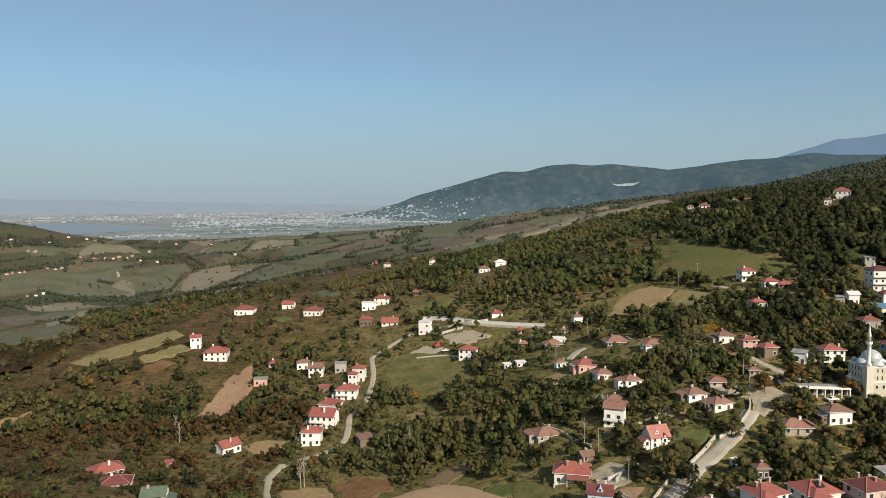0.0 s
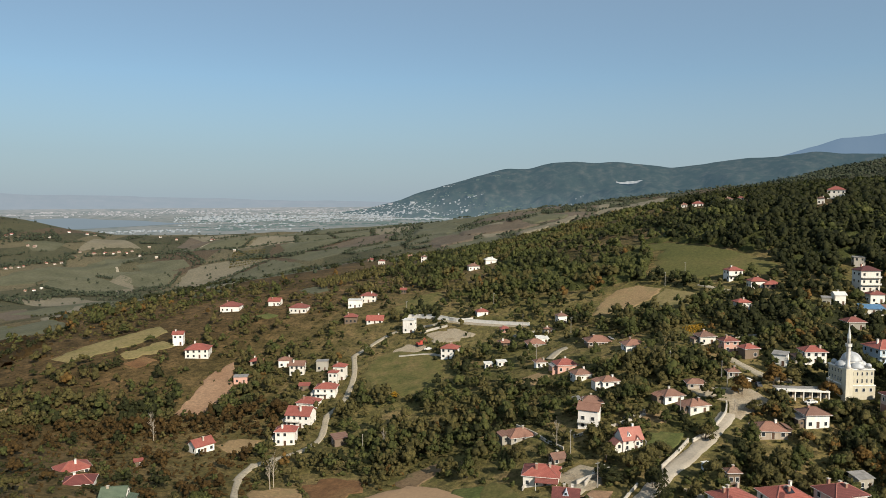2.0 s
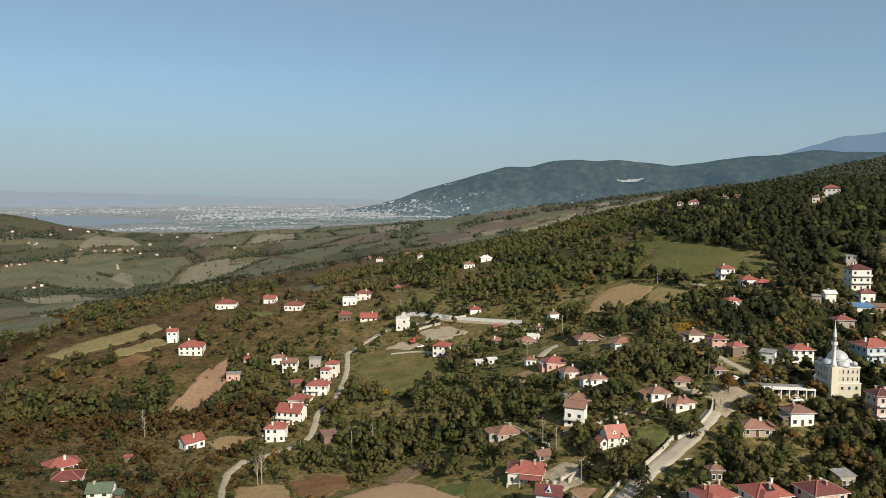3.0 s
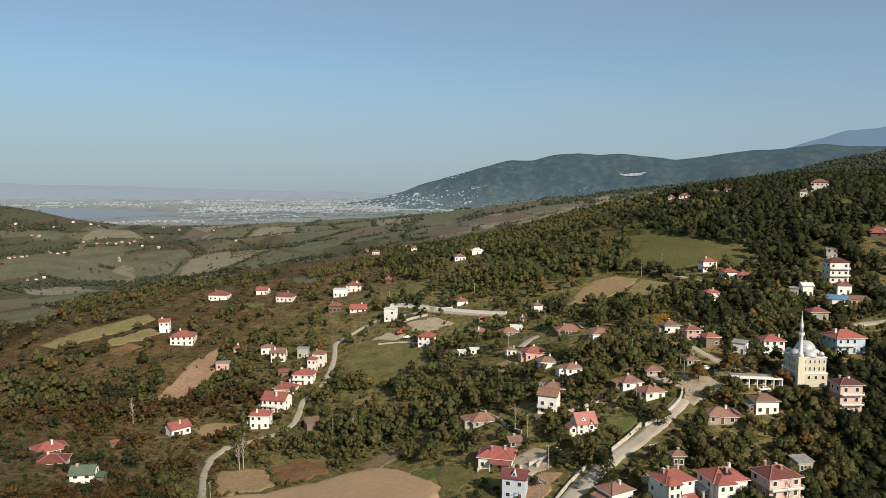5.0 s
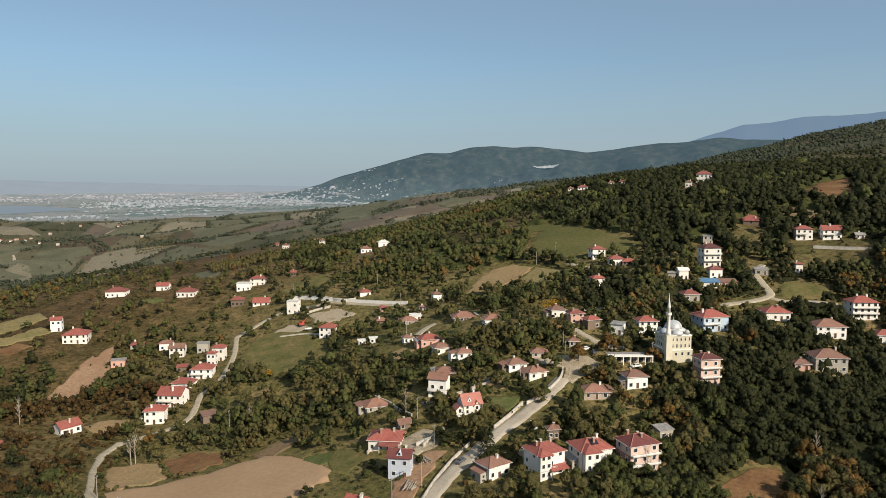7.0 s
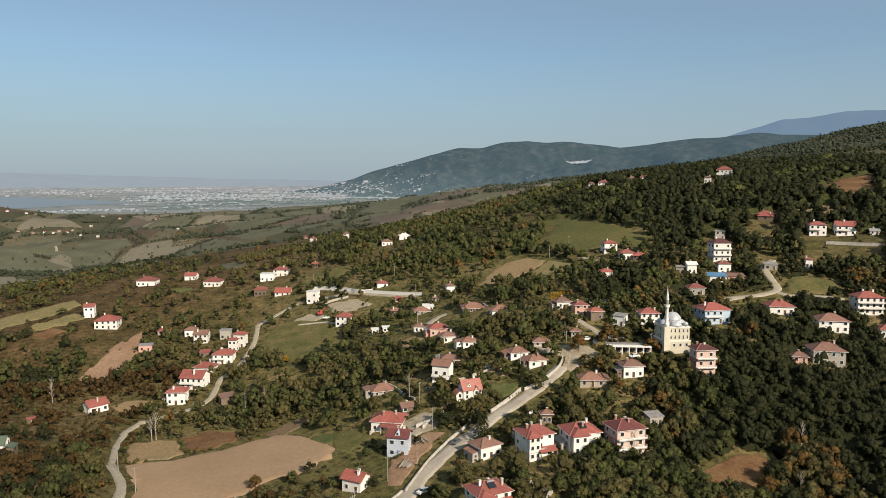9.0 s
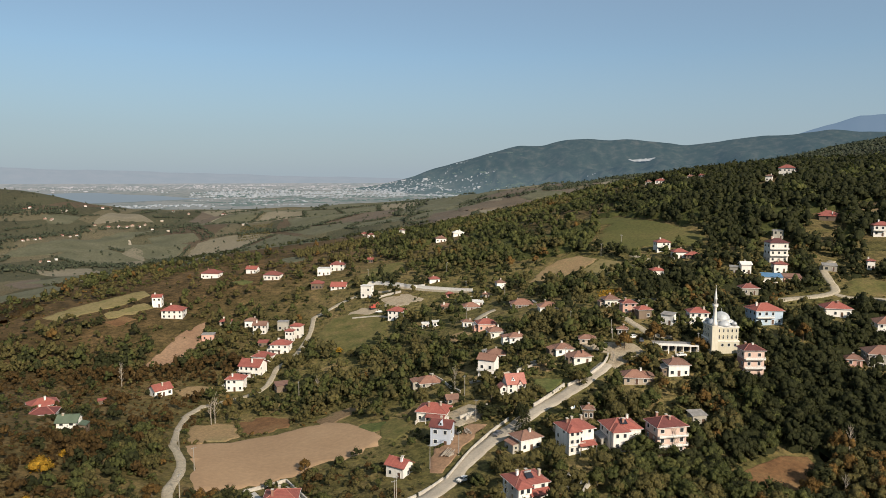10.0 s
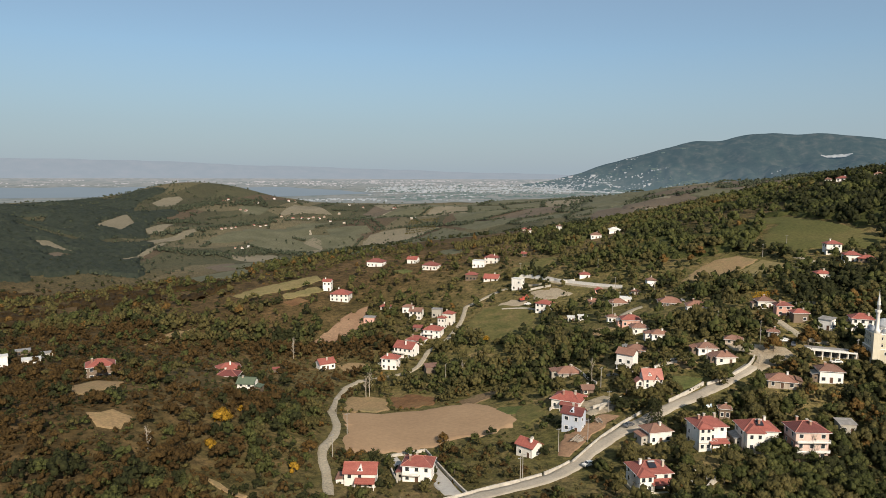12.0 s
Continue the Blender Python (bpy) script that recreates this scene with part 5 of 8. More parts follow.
def cross_gable_house(x, y, w, tall, yaw):
    """A white house with a steep main gable, a front cross gable and a low side wing."""
    base = min(gz(x, y), gz(x - 3, y - 3), gz(x + 3, y - 3))
    h = tagged(new("house"), "white two-storey cross-gabled house with salmon tiled roofs", "house", "village houses")
    h.matrix_world = pose(x, y, base, 0, 0, yaw)
    d, eave, rise = w * 0.8, tall * 0.58, tall * 0.42
    part("wall", walls_bm(w, d, -2.0, eave, rise, "gable"), "white", h)
    bm, _ = roof_bm(w, d, eave, rise, 0.4, "gable")
    part("roof", bm, "r_pink", h)
    a, b = w * 0.42, d * 1.05
    for nm, dx, dy, aa, bb, z, r in (("front_wing", w * 0.2, -d * 0.22, a * 0.72, b * 0.62, eave * 0.86, rise * 0.5), ("side_wing", -w * 0.66, -d * 0.1, w * 0.42, d * 0.62, eave * 0.62, rise * 0.42)):
        bm = walls_bm(aa, bb, -2.0, z, r, "gable")
        bmesh.ops.translate(bm, verts=bm.verts, vec=(dx, dy, 0))
        wing = part(nm, bm, "white", h)
        bm, _ = roof_bm(aa, bb, z, r, 0.35, "gable")
        bmesh.ops.translate(bm, verts=bm.verts, vec=(dx, dy, 0))
        part("wing_roof", bm, "r_pink", wing)
        add_window(wing, dx, dy - bb / 2 - 0.03, z * 0.72, 0, 0.9, 0.9)
    for px in (-w * 0.3, w * 0.42):
        for z in (1.4, eave - 1.1):
            add_window(h, px, -d / 2 - 0.03, z, 0, 0.8, 0.85)
    for py in (-d * 0.25, d * 0.2):
        for z in (1.4, eave - 1.0):
            add_window(h, w / 2 + 0.03, py, z, 90, 0.9, 0.9)
    zb = eave + rise * 0.22
    bm = bmesh.new()
    v = [bm.verts.new(p) for p in ((-w * 0.16 - 0.8, -d / 2 + 0.5, zb), (-w * 0.16 + 0.8, -d / 2 + 0.5, zb), (-w * 0.16, -d / 2 + 0.5, zb + 1.3), (-w * 0.16 - 0.8, 0.4, zb), (-w * 0.16 + 0.8, 0.4, zb), (-w * 0.16, 0.4, zb + 1.3))]
    for f in ((0, 1, 2), (5, 4, 3), (0, 2, 5, 3), (1, 4, 5, 2), (0, 3, 4, 1)):
        bm.faces.new([v[i] for i in f])
    dm = part("dormer", bm, "white", h)
    add_window(dm, -w * 0.16, -d / 2 + 0.47, zb + 0.45, 0, 0.45, 0.4, True)
    part("door", boxes((w * 0.14 - 0.5, w * 0.14 + 0.5, -d * 0.22 - b * 0.31 - 0.05, -d * 0.22 - b * 0.31 + 0.02, 0, 2.0)), "door", h)
    c = part("chimney", boxes((w * 0.2, w * 0.2 + 0.6, 0.5, 1.1, eave, tall + 0.6)), "white", h)
    part("chimney_cap", boxes((w * 0.2 - 0.1, w * 0.2 + 0.7, 0.4, 1.2, tall + 0.6, tall + 0.72)), "concrete", c)
    HOUSE_SPOTS.append((x, y, w * 0.62))


def shop_row(x, y, w, yaw, d=5.5):
    """Low village shops behind a white canopy on square posts."""
    base = gz(x, y) - 0.1
    s = tagged(new("shop_row"), "low row of shops under a white canopy on posts", "shops")
    s.matrix_world = pose(x, y, base, 0, 0, yaw)
    back = part("wall", boxes((-w / 2, w / 2, -d / 2 + 2.0, d / 2, -1.5, 2.9)), "stone", s)
    part("roof", boxes((-w / 2 - 0.2, w / 2 + 0.2, -d / 2 + 1.95, d / 2 + 0.2, 2.9, 3.1)), "r_grey", s)
    part("canopy", boxes((-w / 2, w / 2, -d / 2 - 0.3, -d / 2 + 1.95, 2.55, 3.05)), "white", s, "white canopy")
    n = 7
    for k in range(n):
        px = -w / 2 + 0.2 + (w - 0.4) * k / (n - 1)
        part("post", boxes((px - 0.17, px + 0.17, -d / 2 - 0.1, -d / 2 + 0.24, -1.0, 2.55)), "white", s)
        if k < n - 1:
            qx = px + (w - 0.4) / (n - 1) / 2
            f = part("shop_front", boxes((qx - 1.0, qx + 1.0, -d / 2 + 1.94, -d / 2 + 2.02, 0.1, 2.2)), "glass", back)
            part("sill", boxes((qx - 1.1, qx + 1.1, -d / 2 + 1.88, -d / 2 + 1.99, 0.0, 0.1)), "concrete", f)
    HOUSE_SPOTS.append((x, y, w * 0.36))


house(9.4, 180.6, 6.4, 5.1, 5.7, -30, 1, "gable", "white", "red", chimneys=2)
house(46.0, 159.6, 9.9, 7.9, 7.1, 23, 2, "hip", "white", "red", chimneys=3, solar=True, porch=True, wing=(-0.3, 0.4, 1.5), terrace=2.9)
house(49.0, 188.8, 7.7, 6.1, 5.8, 29, 1, "hip", "white", "old", chimneys=1)
house(64.1, 187.4, 9.4, 7.5, 9.2, 20, 3, "hip", "white", "red", chimneys=3, balcony=1, porch=True, wing=(-0.28, 0.42, 1.2))
house(78.9, 189.5, 10.2, 8.2, 8.4, 11, 2, "hip", "white", "red", chimneys=2, solar=True, wing=(-0.22, 0.5, 1.8))
house(92.3, 186.4, 9.7, 7.7, 11.0, 13, 3, "hip", "blush", "dark", chimneys=3, balcony=2, brick=True)
house(107.2, 201.9, 5.0, 4.0, 3.9, 11, 1, "shed", "grey", "grey", chimneys=0)
house(93.4, 229.1, 9.1, 7.3, 4.6, -5, 1, "hip", "stone", "old", chimneys=1)
house(109.8, 233.3, 7.7, 6.2, 6.1, 2, 2, "hip", "white", "old", chimneys=1)
house(75.9, 247.3, 7.5, 6.0, 4.7, 15, 1, "hip", "white", "old", chimneys=1)
house(70.4, 256.4, 7.4, 5.9, 4.5, 11, 1, "hip", "white", "old", chimneys=1)
cross_gable_house(48.6, 231.4, 7.1, 7.2, 15)
house(39.8, 250.4, 6.9, 5.5, 8.8, -23, 3, "gable", "white", "old", chimneys=0, balcony=1)
house(43.6, 265.7, 7.7, 6.2, 3.8, -3, 1, "hip", "pinkwall", "old", chimneys=1)
house(15.7, 255.9, 9.4, 7.5, 4.3, 17, 1, "hip", "grey", "old", chimneys=1)
house(18.8, 221.9, 10.8, 8.6, 6.0, -13, 2, "hip", "white", "red", chimneys=2, porch=True)
house(22.3, 199.0, 6.8, 5.4, 8.5, -14, 2, "gable", "blue", "dark", chimneys=2, dormer=1)
house(25.1, 230.5, 4.4, 3.5, 3.5, 20, 1, "gable", "wood", "old", chimneys=1)
house(71.5, 204.7, 3.4, 2.7, 4.6, -1, 1, "hip", "wood", "old", chimneys=1)
house(131.0, 274.2, 7.9, 6.4, 6.8, -4, 2, "hip", "white", "red", chimneys=1)
house(159.6, 274.6, 11.8, 9.4, 8.5, 6, 2, "hip", "bluew", "red", chimneys=2, balcony=1)
house(136.6, 231.5, 7.5, 6.0, 11.7, 2, 3, "hip", "blush", "dark", chimneys=2, balcony=2, brick=True)
shop_row(114.0, 249.3, 17.1, -8)
house(165.6, 306.3, 7.4, 5.9, 5.0, -3, 1, "hip", "grey", "red", chimneys=1)
house(183.7, 323.1, 9.1, 7.3, 3.2, -14, 1, "shed", "white", "bluer", chimneys=0, far=True)
house(193.1, 322.0, 7.9, 6.3, 3.0, -15, 1, "shed", "pinkwall", "old", chimneys=0, far=True)
house(104.5, 288.9, 6.2, 4.9, 6.0, 6, 2, "hip", "pinkwall", "red", chimneys=1)
house(109.5, 281.6, 5.9, 4.7, 5.5, 10, 1, "hip", "wood", "red", chimneys=1)
house(118.4, 273.5, 5.1, 4.1, 5.0, -37, 1, "shed", "white", "grey", chimneys=0)
house(98.9, 299.5, 6.8, 5.4, 5.0, 8, 1, "hip", "white", "old", chimneys=1)
house(132.0, 340.6, 6.4, 5.1, 5.9, 4, 1, "hip", "white", "red", chimneys=1, far=True)
house(175.4, 335.1, 4.9, 3.9, 6.4, -2, 1, "gable", "white", "white", chimneys=1, far=True)
house(169.6, 335.1, 3.8, 3.0, 4.3, -22, 1, "shed", "grey", "grey", chimneys=0, far=True)
house(192.8, 335.3, 6.5, 5.2, 5.9, -5, 1, "hip", "white", "red", chimneys=1, far=True)
house(197.9, 351.1, 9.5, 7.6, 12.6, -0, 3, "hip", "white", "dark", chimneys=2, balcony=2, far=True)
house(212.1, 381.6, 5.5, 4.4, 4.9, -15, 2, "flat", "grey", "grey", chimneys=0, far=True)
house(297.7, 557.5, 12.6, 10.0, 6.0, -25, 1, "hip", "white", "red", chimneys=1, far=True)
house(251.5, 403.6, 8.9, 7.1, 4.7, -28, 1, "hip", "wood", "red", chimneys=1, far=True)
house(266.6, 374.1, 9.1, 7.3, 8.2, -17, 2, "hip", "white", "red", chimneys=2, balcony=1, far=True)
house(280.5, 369.3, 10.1, 8.1, 8.2, -18, 2, "gable", "white", "red", chimneys=2, balcony=1, far=True)
house(293.5, 362.2, 4.7, 3.8, 3.0, -20, 1, "gable", "white", "grey", chimneys=1, far=True)
house(218.3, 335.1, 6.4, 5.1, 3.6, -19, 1, "shed", "grey", "grey", chimneys=0, far=True)
house(237.9, 332.9, 3.5, 2.8, 5.7, -16, 1, "hip", "white", "red", chimneys=1, far=True)
house(195.3, 284.2, 10.6, 8.5, 6.0, -10, 1, "hip", "white", "red", chimneys=1)
house(235.9, 282.9, 11.0, 8.8, 10.0, -10, 3, "hip", "white", "red", chimneys=2, balcony=2, far=True)
house(210.8, 269.9, 12.0, 9.6, 7.4, -13, 2, "hip", "white", "old", chimneys=1)
house(179.2, 239.6, 5.4, 4.3, 4.2, -16, 1, "hip", "pinkwall", "old", chimneys=1)
house(191.1, 241.4, 11.8, 9.4, 8.4, -13, 2, "hip", "grey", "old", chimneys=1)
house(232.2, 262.8, 7.9, 6.3, 5.2, -16, 1, "hip", "white", "red", chimneys=1)
house(148.2, 389.5, 7.9, 6.3, 7.6, 5, 2, "hip", "white", "red", chimneys=1, balcony=1, far=True)
house(153.1, 371.9, 7.8, 6.2, 5.7, -1, 1, "hip", "white", "red", chimneys=1, far=True)
house(159.3, 367.9, 7.7, 6.1, 3.2, -12, 1, "hip", "wood", "red", chimneys=1, far=True)
house(52.5, 380.3, 5.1, 4.1, 6.0, 13, 1, "hip", "white", "old", chimneys=1, far=True)
house(43.7, 368.7, 3.6, 2.9, 3.6, -6, 1, "hip", "grey", "old", chimneys=1, far=True)
house(60.1, 326.9, 10.9, 8.7, 3.6, 1, 1, "hip", "wood", "old", chimneys=1)
house(70.8, 306.1, 8.9, 7.1, 4.8, 3, 1, "hip", "white", "old", chimneys=1)
house(96.9, 266.2, 3.9, 3.1, 3.6, -8, 1, "hip", "grey", "old", chimneys=1)
house(32.2, 317.9, 4.5, 3.6, 4.1, 10, 1, "hip", "white", "old", chimneys=1)
house(41.0, 305.3, 8.6, 6.9, 5.3, 9, 2, "hip", "pinkwall", "red", chimneys=1)
house(44.6, 289.1, 6.9, 5.5, 4.9, 13, 1, "hip", "white", "old", chimneys=1)
house(52.9, 277.0, 6.8, 5.4, 4.3, 11, 1, "hip", "white", "old", chimneys=1)
house(12.6, 420.6, 6.5, 5.2, 4.3, 9, 1, "hip", "white", "red", chimneys=1, far=True)
house(22.9, 386.4, 4.3, 3.5, 3.5, 8, 1, "hip", "pinkwall", "red", chimneys=1, far=True)
house(34.9, 352.4, 8.8, 7.0, 4.3, 5, 1, "hip", "grey", "old", chimneys=1)
house(21.0, 366.0, 6.2, 5.0, 2.6, 3, 1, "hip", "wood", "old", chimneys=1, far=True)
house(28.2, 562.1, 8.9, 7.1, 5.4, 8, 1, "hip", "white", "white", chimneys=1, far=True)
house(14.0, 545.0, 8.3, 6.6, 5.3, 9, 1, "hip", "white", "old", chimneys=1, far=True)
house(-156.0, 492.1, 12.7, 10.2, 6.7, -2, 1, "hip", "white", "red", chimneys=1, far=True)
house(-127.3, 499.1, 8.1, 6.5, 5.6, -5, 1, "gable", "white", "red", chimneys=1, far=True)
house(-106.3, 478.0, 11.4, 9.1, 6.1, -7, 1, "hip", "white", "red", chimneys=1, far=True)
house(-165.6, 417.3, 5.8, 4.7, 8.3, 7, 2, "gable", "white", "red", chimneys=1, far=True)
house(-149.0, 402.1, 12.6, 10.1, 7.7, 6, 2, "hip", "white", "red", chimneys=1, far=True)
house(-114.3, 394.7, 6.4, 5.2, 3.8, 7, 1, "hip", "grey", "red", chimneys=1, far=True)
house(-116.2, 369.6, 6.8, 5.5, 3.5, 8, 1, "flat", "pinkwall", "grey", chimneys=0, far=True)
house(-97.9, 391.9, 6.6, 5.3, 5.4, 5, 2, "hip", "white", "old", chimneys=1, far=True)
house(-88.5, 379.4, 7.6, 6.1, 7.5, -1, 2, "gable", "white", "old", chimneys=1, far=True)
house(-75.7, 381.9, 6.0, 4.8, 5.2, 2, 1, "flat", "grey", "grey", chimneys=0, far=True)
house(-63.9, 365.3, 6.2, 5.0, 8.8, -9, 2, "hip", "white", "red", chimneys=1, far=True)
house(-66.4, 358.9, 4.4, 3.5, 7.8, -9, 2, "hip", "white", "red", chimneys=1, far=True)
house(-67.7, 344.2, 9.8, 7.9, 7.2, -3, 2, "hip", "white", "red", chimneys=2, balcony=1)
house(-80.6, 355.9, 5.2, 4.1, 2.6, 4, 1, "shed", "wood", "red", chimneys=0, far=True)
house(-74.1, 332.4, 9.4, 7.5, 5.3, -12, 2, "hip", "white", "red", chimneys=1)
house(-74.2, 313.2, 10.7, 8.6, 8.4, -11, 2, "gable", "white", "red", chimneys=1, balcony=1)
house(-76.7, 294.5, 8.0, 6.4, 7.6, 0, 2, "hip", "white", "red", chimneys=1)
house(-53.8, 289.2, 6.1, 4.9, 4.0, 27, 1, "shed", "wood", "old", chimneys=0)
house(-109.9, 287.5, 8.1, 6.5, 5.5, 47, 1, "gable", "white", "red", chimneys=1)
house(-140.7, 246.8, 10.2, 8.2, 3.5, 40, 1, "hip", "wood", "red", chimneys=1)
house(-127.7, 225.6, 8.7, 6.9, 3.7, 15, 1, "hip", "white", "dark", chimneys=1)
house(-108.6, 208.7, 6.6, 5.6, 6.4, 8, 2, "gable", "white", "green", chimneys=1)
house(-124.7, 262.7, 2.8, 2.2, 2.4, 26, 1, "shed", "wood", "red", chimneys=0)
house(-30.0, 416.1, 6.7, 5.4, 7.6, -15, 2, "flat", "white", "white", chimneys=0, far=True)
house(-68.0, 448.0, 7.7, 6.2, 6.1, -1, 1, "hip", "wood", "red", chimneys=1, far=True)
house(-52.3, 442.6, 10.0, 8.0, 4.3, -3, 1, "gable", "white", "red", chimneys=1, far=True)
house(-68.6, 477.4, 9.1, 7.3, 5.1, -1, 1, "flat", "white", "white", chimneys=0, far=True)
house(-60.4, 486.1, 10.1, 8.0, 6.9, -2, 2, "hip", "white", "red", chimneys=1, far=True)
house(-37.2, 494.4, 3.7, 3.0, 4.2, -5, 1, "gable", "wood", "red", chimneys=1, far=True)
house(-7.0, 367.8, 8.4, 6.7, 7.5, -18, 2, "hip", "white", "red", chimneys=2, far=True)
house(-104.5, 980.0, 8.9, 7.1, 5.0, -4, 1, "hip", "stone", "red", chimneys=1, far=True)
house(-81.0, 860.9, 7.8, 6.2, 6.2, -4, 1, "hip", "white", "red", chimneys=1, far=True)
house(-25.6, 656.1, 5.2, 4.2, 6.5, -7, 2, "hip", "white", "old", chimneys=1, far=True)
house(-49.3, 935.2, 6.0, 4.8, 5.4, 3, 1, "gable", "pinkwall", "old", chimneys=1, far=True)
house(-22.1, 160.6, 8.8, 7.0, 7.5, 6, 2, "hip", "white", "red", chimneys=2, balcony=1)
house(-37.4, 151.2, 9.3, 6.4, 7.0, 13, 2, "gable", "white", "red", chimneys=0, dormer=1, porch=True)
house(-158.7, 185.4, 9.6, 7.8, 7.4, 41, 2, "hip", "wood", "red", chimneys=1)
house(-235.0, 211.2, 5.9, 4.7, 5.9, 47, 1, "flat", "white", "white", chimneys=0, far=True)
house(-228.9, 222.3, 7.6, 6.1, 2.7, 45, 1, "flat", "white", "white", chimneys=0, far=True)
house(-255.3, 243.6, 6.5, 5.2, 1.7, 46, 1, "flat", "wood", "grey", chimneys=0, far=True)
house(-237.1, 240.5, 5.6, 4.5, 1.7, 44, 1, "flat", "white", "grey", chimneys=0, far=True)
house(-1151.0, 1902.4, 9.1, 7.3, 5.5, 31, 1, "hip", "white", "red", chimneys=1, far=True)
house(-1047.7, 1795.3, 7.6, 6.1, 5.1, 30, 1, "hip", "stone", "red", chimneys=1, far=True)
house(-1034.1, 1804.0, 7.6, 6.1, 5.1, 30, 1, "hip", "white", "old", chimneys=1, far=True)
house(-925.0, 1653.1, 8.4, 6.7, 4.6, 29, 1, "hip", "stone", "red", chimneys=1, far=True)
house(-904.2, 1681.9, 7.7, 6.2, 4.6, 28, 1, "hip", "white", "old", chimneys=1, far=True)
house(-905.5, 1745.1, 7.9, 6.3, 4.8, 27, 1, "hip", "stone", "red", chimneys=1, far=True)
house(-898.5, 1785.7, 7.3, 5.8, 4.9, 26, 1, "hip", "white", "old", chimneys=1, far=True)
house(-897.5, 1828.0, 9.1, 7.2, 5.0, 26, 1, "hip", "stone", "red", chimneys=1, far=True)
house(-876.2, 1844.6, 9.1, 7.3, 5.0, 25, 1, "hip", "white", "red", chimneys=1, far=True)
house(-848.5, 1861.2, 9.1, 7.3, 5.8, 24, 1, "hip", "stone", "old", chimneys=1, far=True)
house(-825.9, 1853.2, 7.4, 6.0, 5.0, 24, 1, "hip", "white", "red", chimneys=1, far=True)
house(-792.7, 1920.6, 7.8, 6.3, 5.1, 22, 1, "flat", "stone", "white", chimneys=0, far=True)
house(-1045.8, 2095.6, 7.7, 6.2, 5.8, 26, 1, "hip", "white", "red", chimneys=1, far=True)
house(-1028.4, 2102.4, 8.6, 6.9, 5.8, 26, 1, "hip", "stone", "red", chimneys=1, far=True)
house(-780.7, 1347.5, 6.2, 5.0, 4.4, 30, 1, "hip", "white", "old", chimneys=1, far=True)
house(-783.7, 1324.9, 6.1, 4.9, 4.3, 30, 1, "hip", "stone", "old", chimneys=1, far=True)
house(-783.9, 1378.4, 5.3, 4.2, 3.8, 29, 1, "flat", "white", "white", chimneys=0, far=True)
house(-709.1, 1757.3, 7.2, 5.8, 4.6, 22, 1, "flat", "stone", "white", chimneys=0, far=True)
house(-678.6, 2101.9, 13.3, 10.7, 6.3, 18, 1, "hip", "white", "red", chimneys=1, far=True)
house(-1148.0, 1872.9, 8.9, 7.1, 5.4, 31, 1, "hip", "stone", "red", chimneys=1, far=True)
house(-1153.0, 1903.9, 7.3, 5.8, 5.5, 31, 1, "hip", "white", "old", chimneys=1, far=True)
house(-1029.3, 1791.4, 7.6, 6.0, 5.1, 30, 1, "hip", "stone", "old", chimneys=1, far=True)
house(-921.9, 1493.2, 6.3, 5.1, 4.2, 31, 1, "hip", "white", "red", chimneys=1, far=True)
house(-921.8, 1511.9, 5.8, 4.6, 4.3, 31, 1, "hip", "stone", "old", chimneys=1, far=True)
house(-918.9, 1534.5, 6.5, 5.2, 4.3, 31, 1, "hip", "white", "old", chimneys=1, far=True)
house(-918.8, 1552.2, 5.8, 4.7, 4.4, 30, 1, "hip", "stone", "red", chimneys=1, far=True)
house(-1072.6, 1942.4, 6.4, 5.2, 5.5, 29, 1, "hip", "white", "old", chimneys=1, far=True)
house(-1073.1, 1921.0, 6.4, 5.1, 5.5, 29, 1, "hip", "stone", "old", chimneys=1, far=True)
house(-1084.8, 2069.5, 7.7, 6.2, 5.8, 27, 1, "hip", "white", "red", chimneys=1, far=True)
house(-1024.0, 2102.9, 7.7, 6.2, 5.8, 26, 1, "hip", "stone", "old", chimneys=1, far=True)
house(-772.2, 1809.2, 6.4, 5.1, 4.9, 23, 1, "hip", "white", "old", chimneys=1, far=True)
house(-782.4, 2093.4, 7.3, 5.9, 5.6, 20, 1, "hip", "stone", "red", chimneys=1, far=True)
house(-834.4, 2105.3, 6.6, 5.3, 5.7, 21, 1, "hip", "white", "old", chimneys=1, far=True)
house(-930.4, 1821.6, 6.7, 5.3, 5.0, 27, 1, "hip", "stone", "old", chimneys=1, far=True)
house(-855.6, 1846.0, 7.5, 6.0, 5.0, 25, 1, "hip", "white", "red", chimneys=1, far=True)
house(-819.3, 1872.6, 6.7, 5.3, 5.0, 23, 1, "hip", "stone", "old", chimneys=1, far=True)
house(-907.8, 1657.8, 6.1, 4.9, 4.6, 28, 1, "hip", "white", "old", chimneys=1, far=True)
house(-513.9, 1763.3, 14.1, 11.3, 4.2, 16, 1, "flat", "stone", "white", chimneys=0, far=True)
house(290.7, 544.2, 12.1, 9.7, 9.5, -27, 2, "hip", "white", "red", chimneys=1, far=True)
house(253.3, 406.5, 9.9, 7.9, 5.0, -30, 1, "hip", "wood", "red", chimneys=1, far=True)
house(213.1, 383.2, 5.5, 4.4, 4.6, -28, 1, "flat", "grey", "grey", chimneys=0, far=True)
house(201.1, 619.0, 4.9, 3.9, 3.9, -20, 1, "hip", "white", "old", chimneys=1, far=True)
house(209.2, 609.1, 8.7, 7.0, 4.7, -21, 2, "hip", "white", "red", chimneys=1, far=True)
house(480.5, 1270.4, 5.3, 4.2, 4.1, -21, 1, "hip", "stone", "red", chimneys=1, far=True)
house(235.1, 607.4, 5.9, 4.7, 3.5, -23, 1, "hip", "white", "old", chimneys=1, far=True)
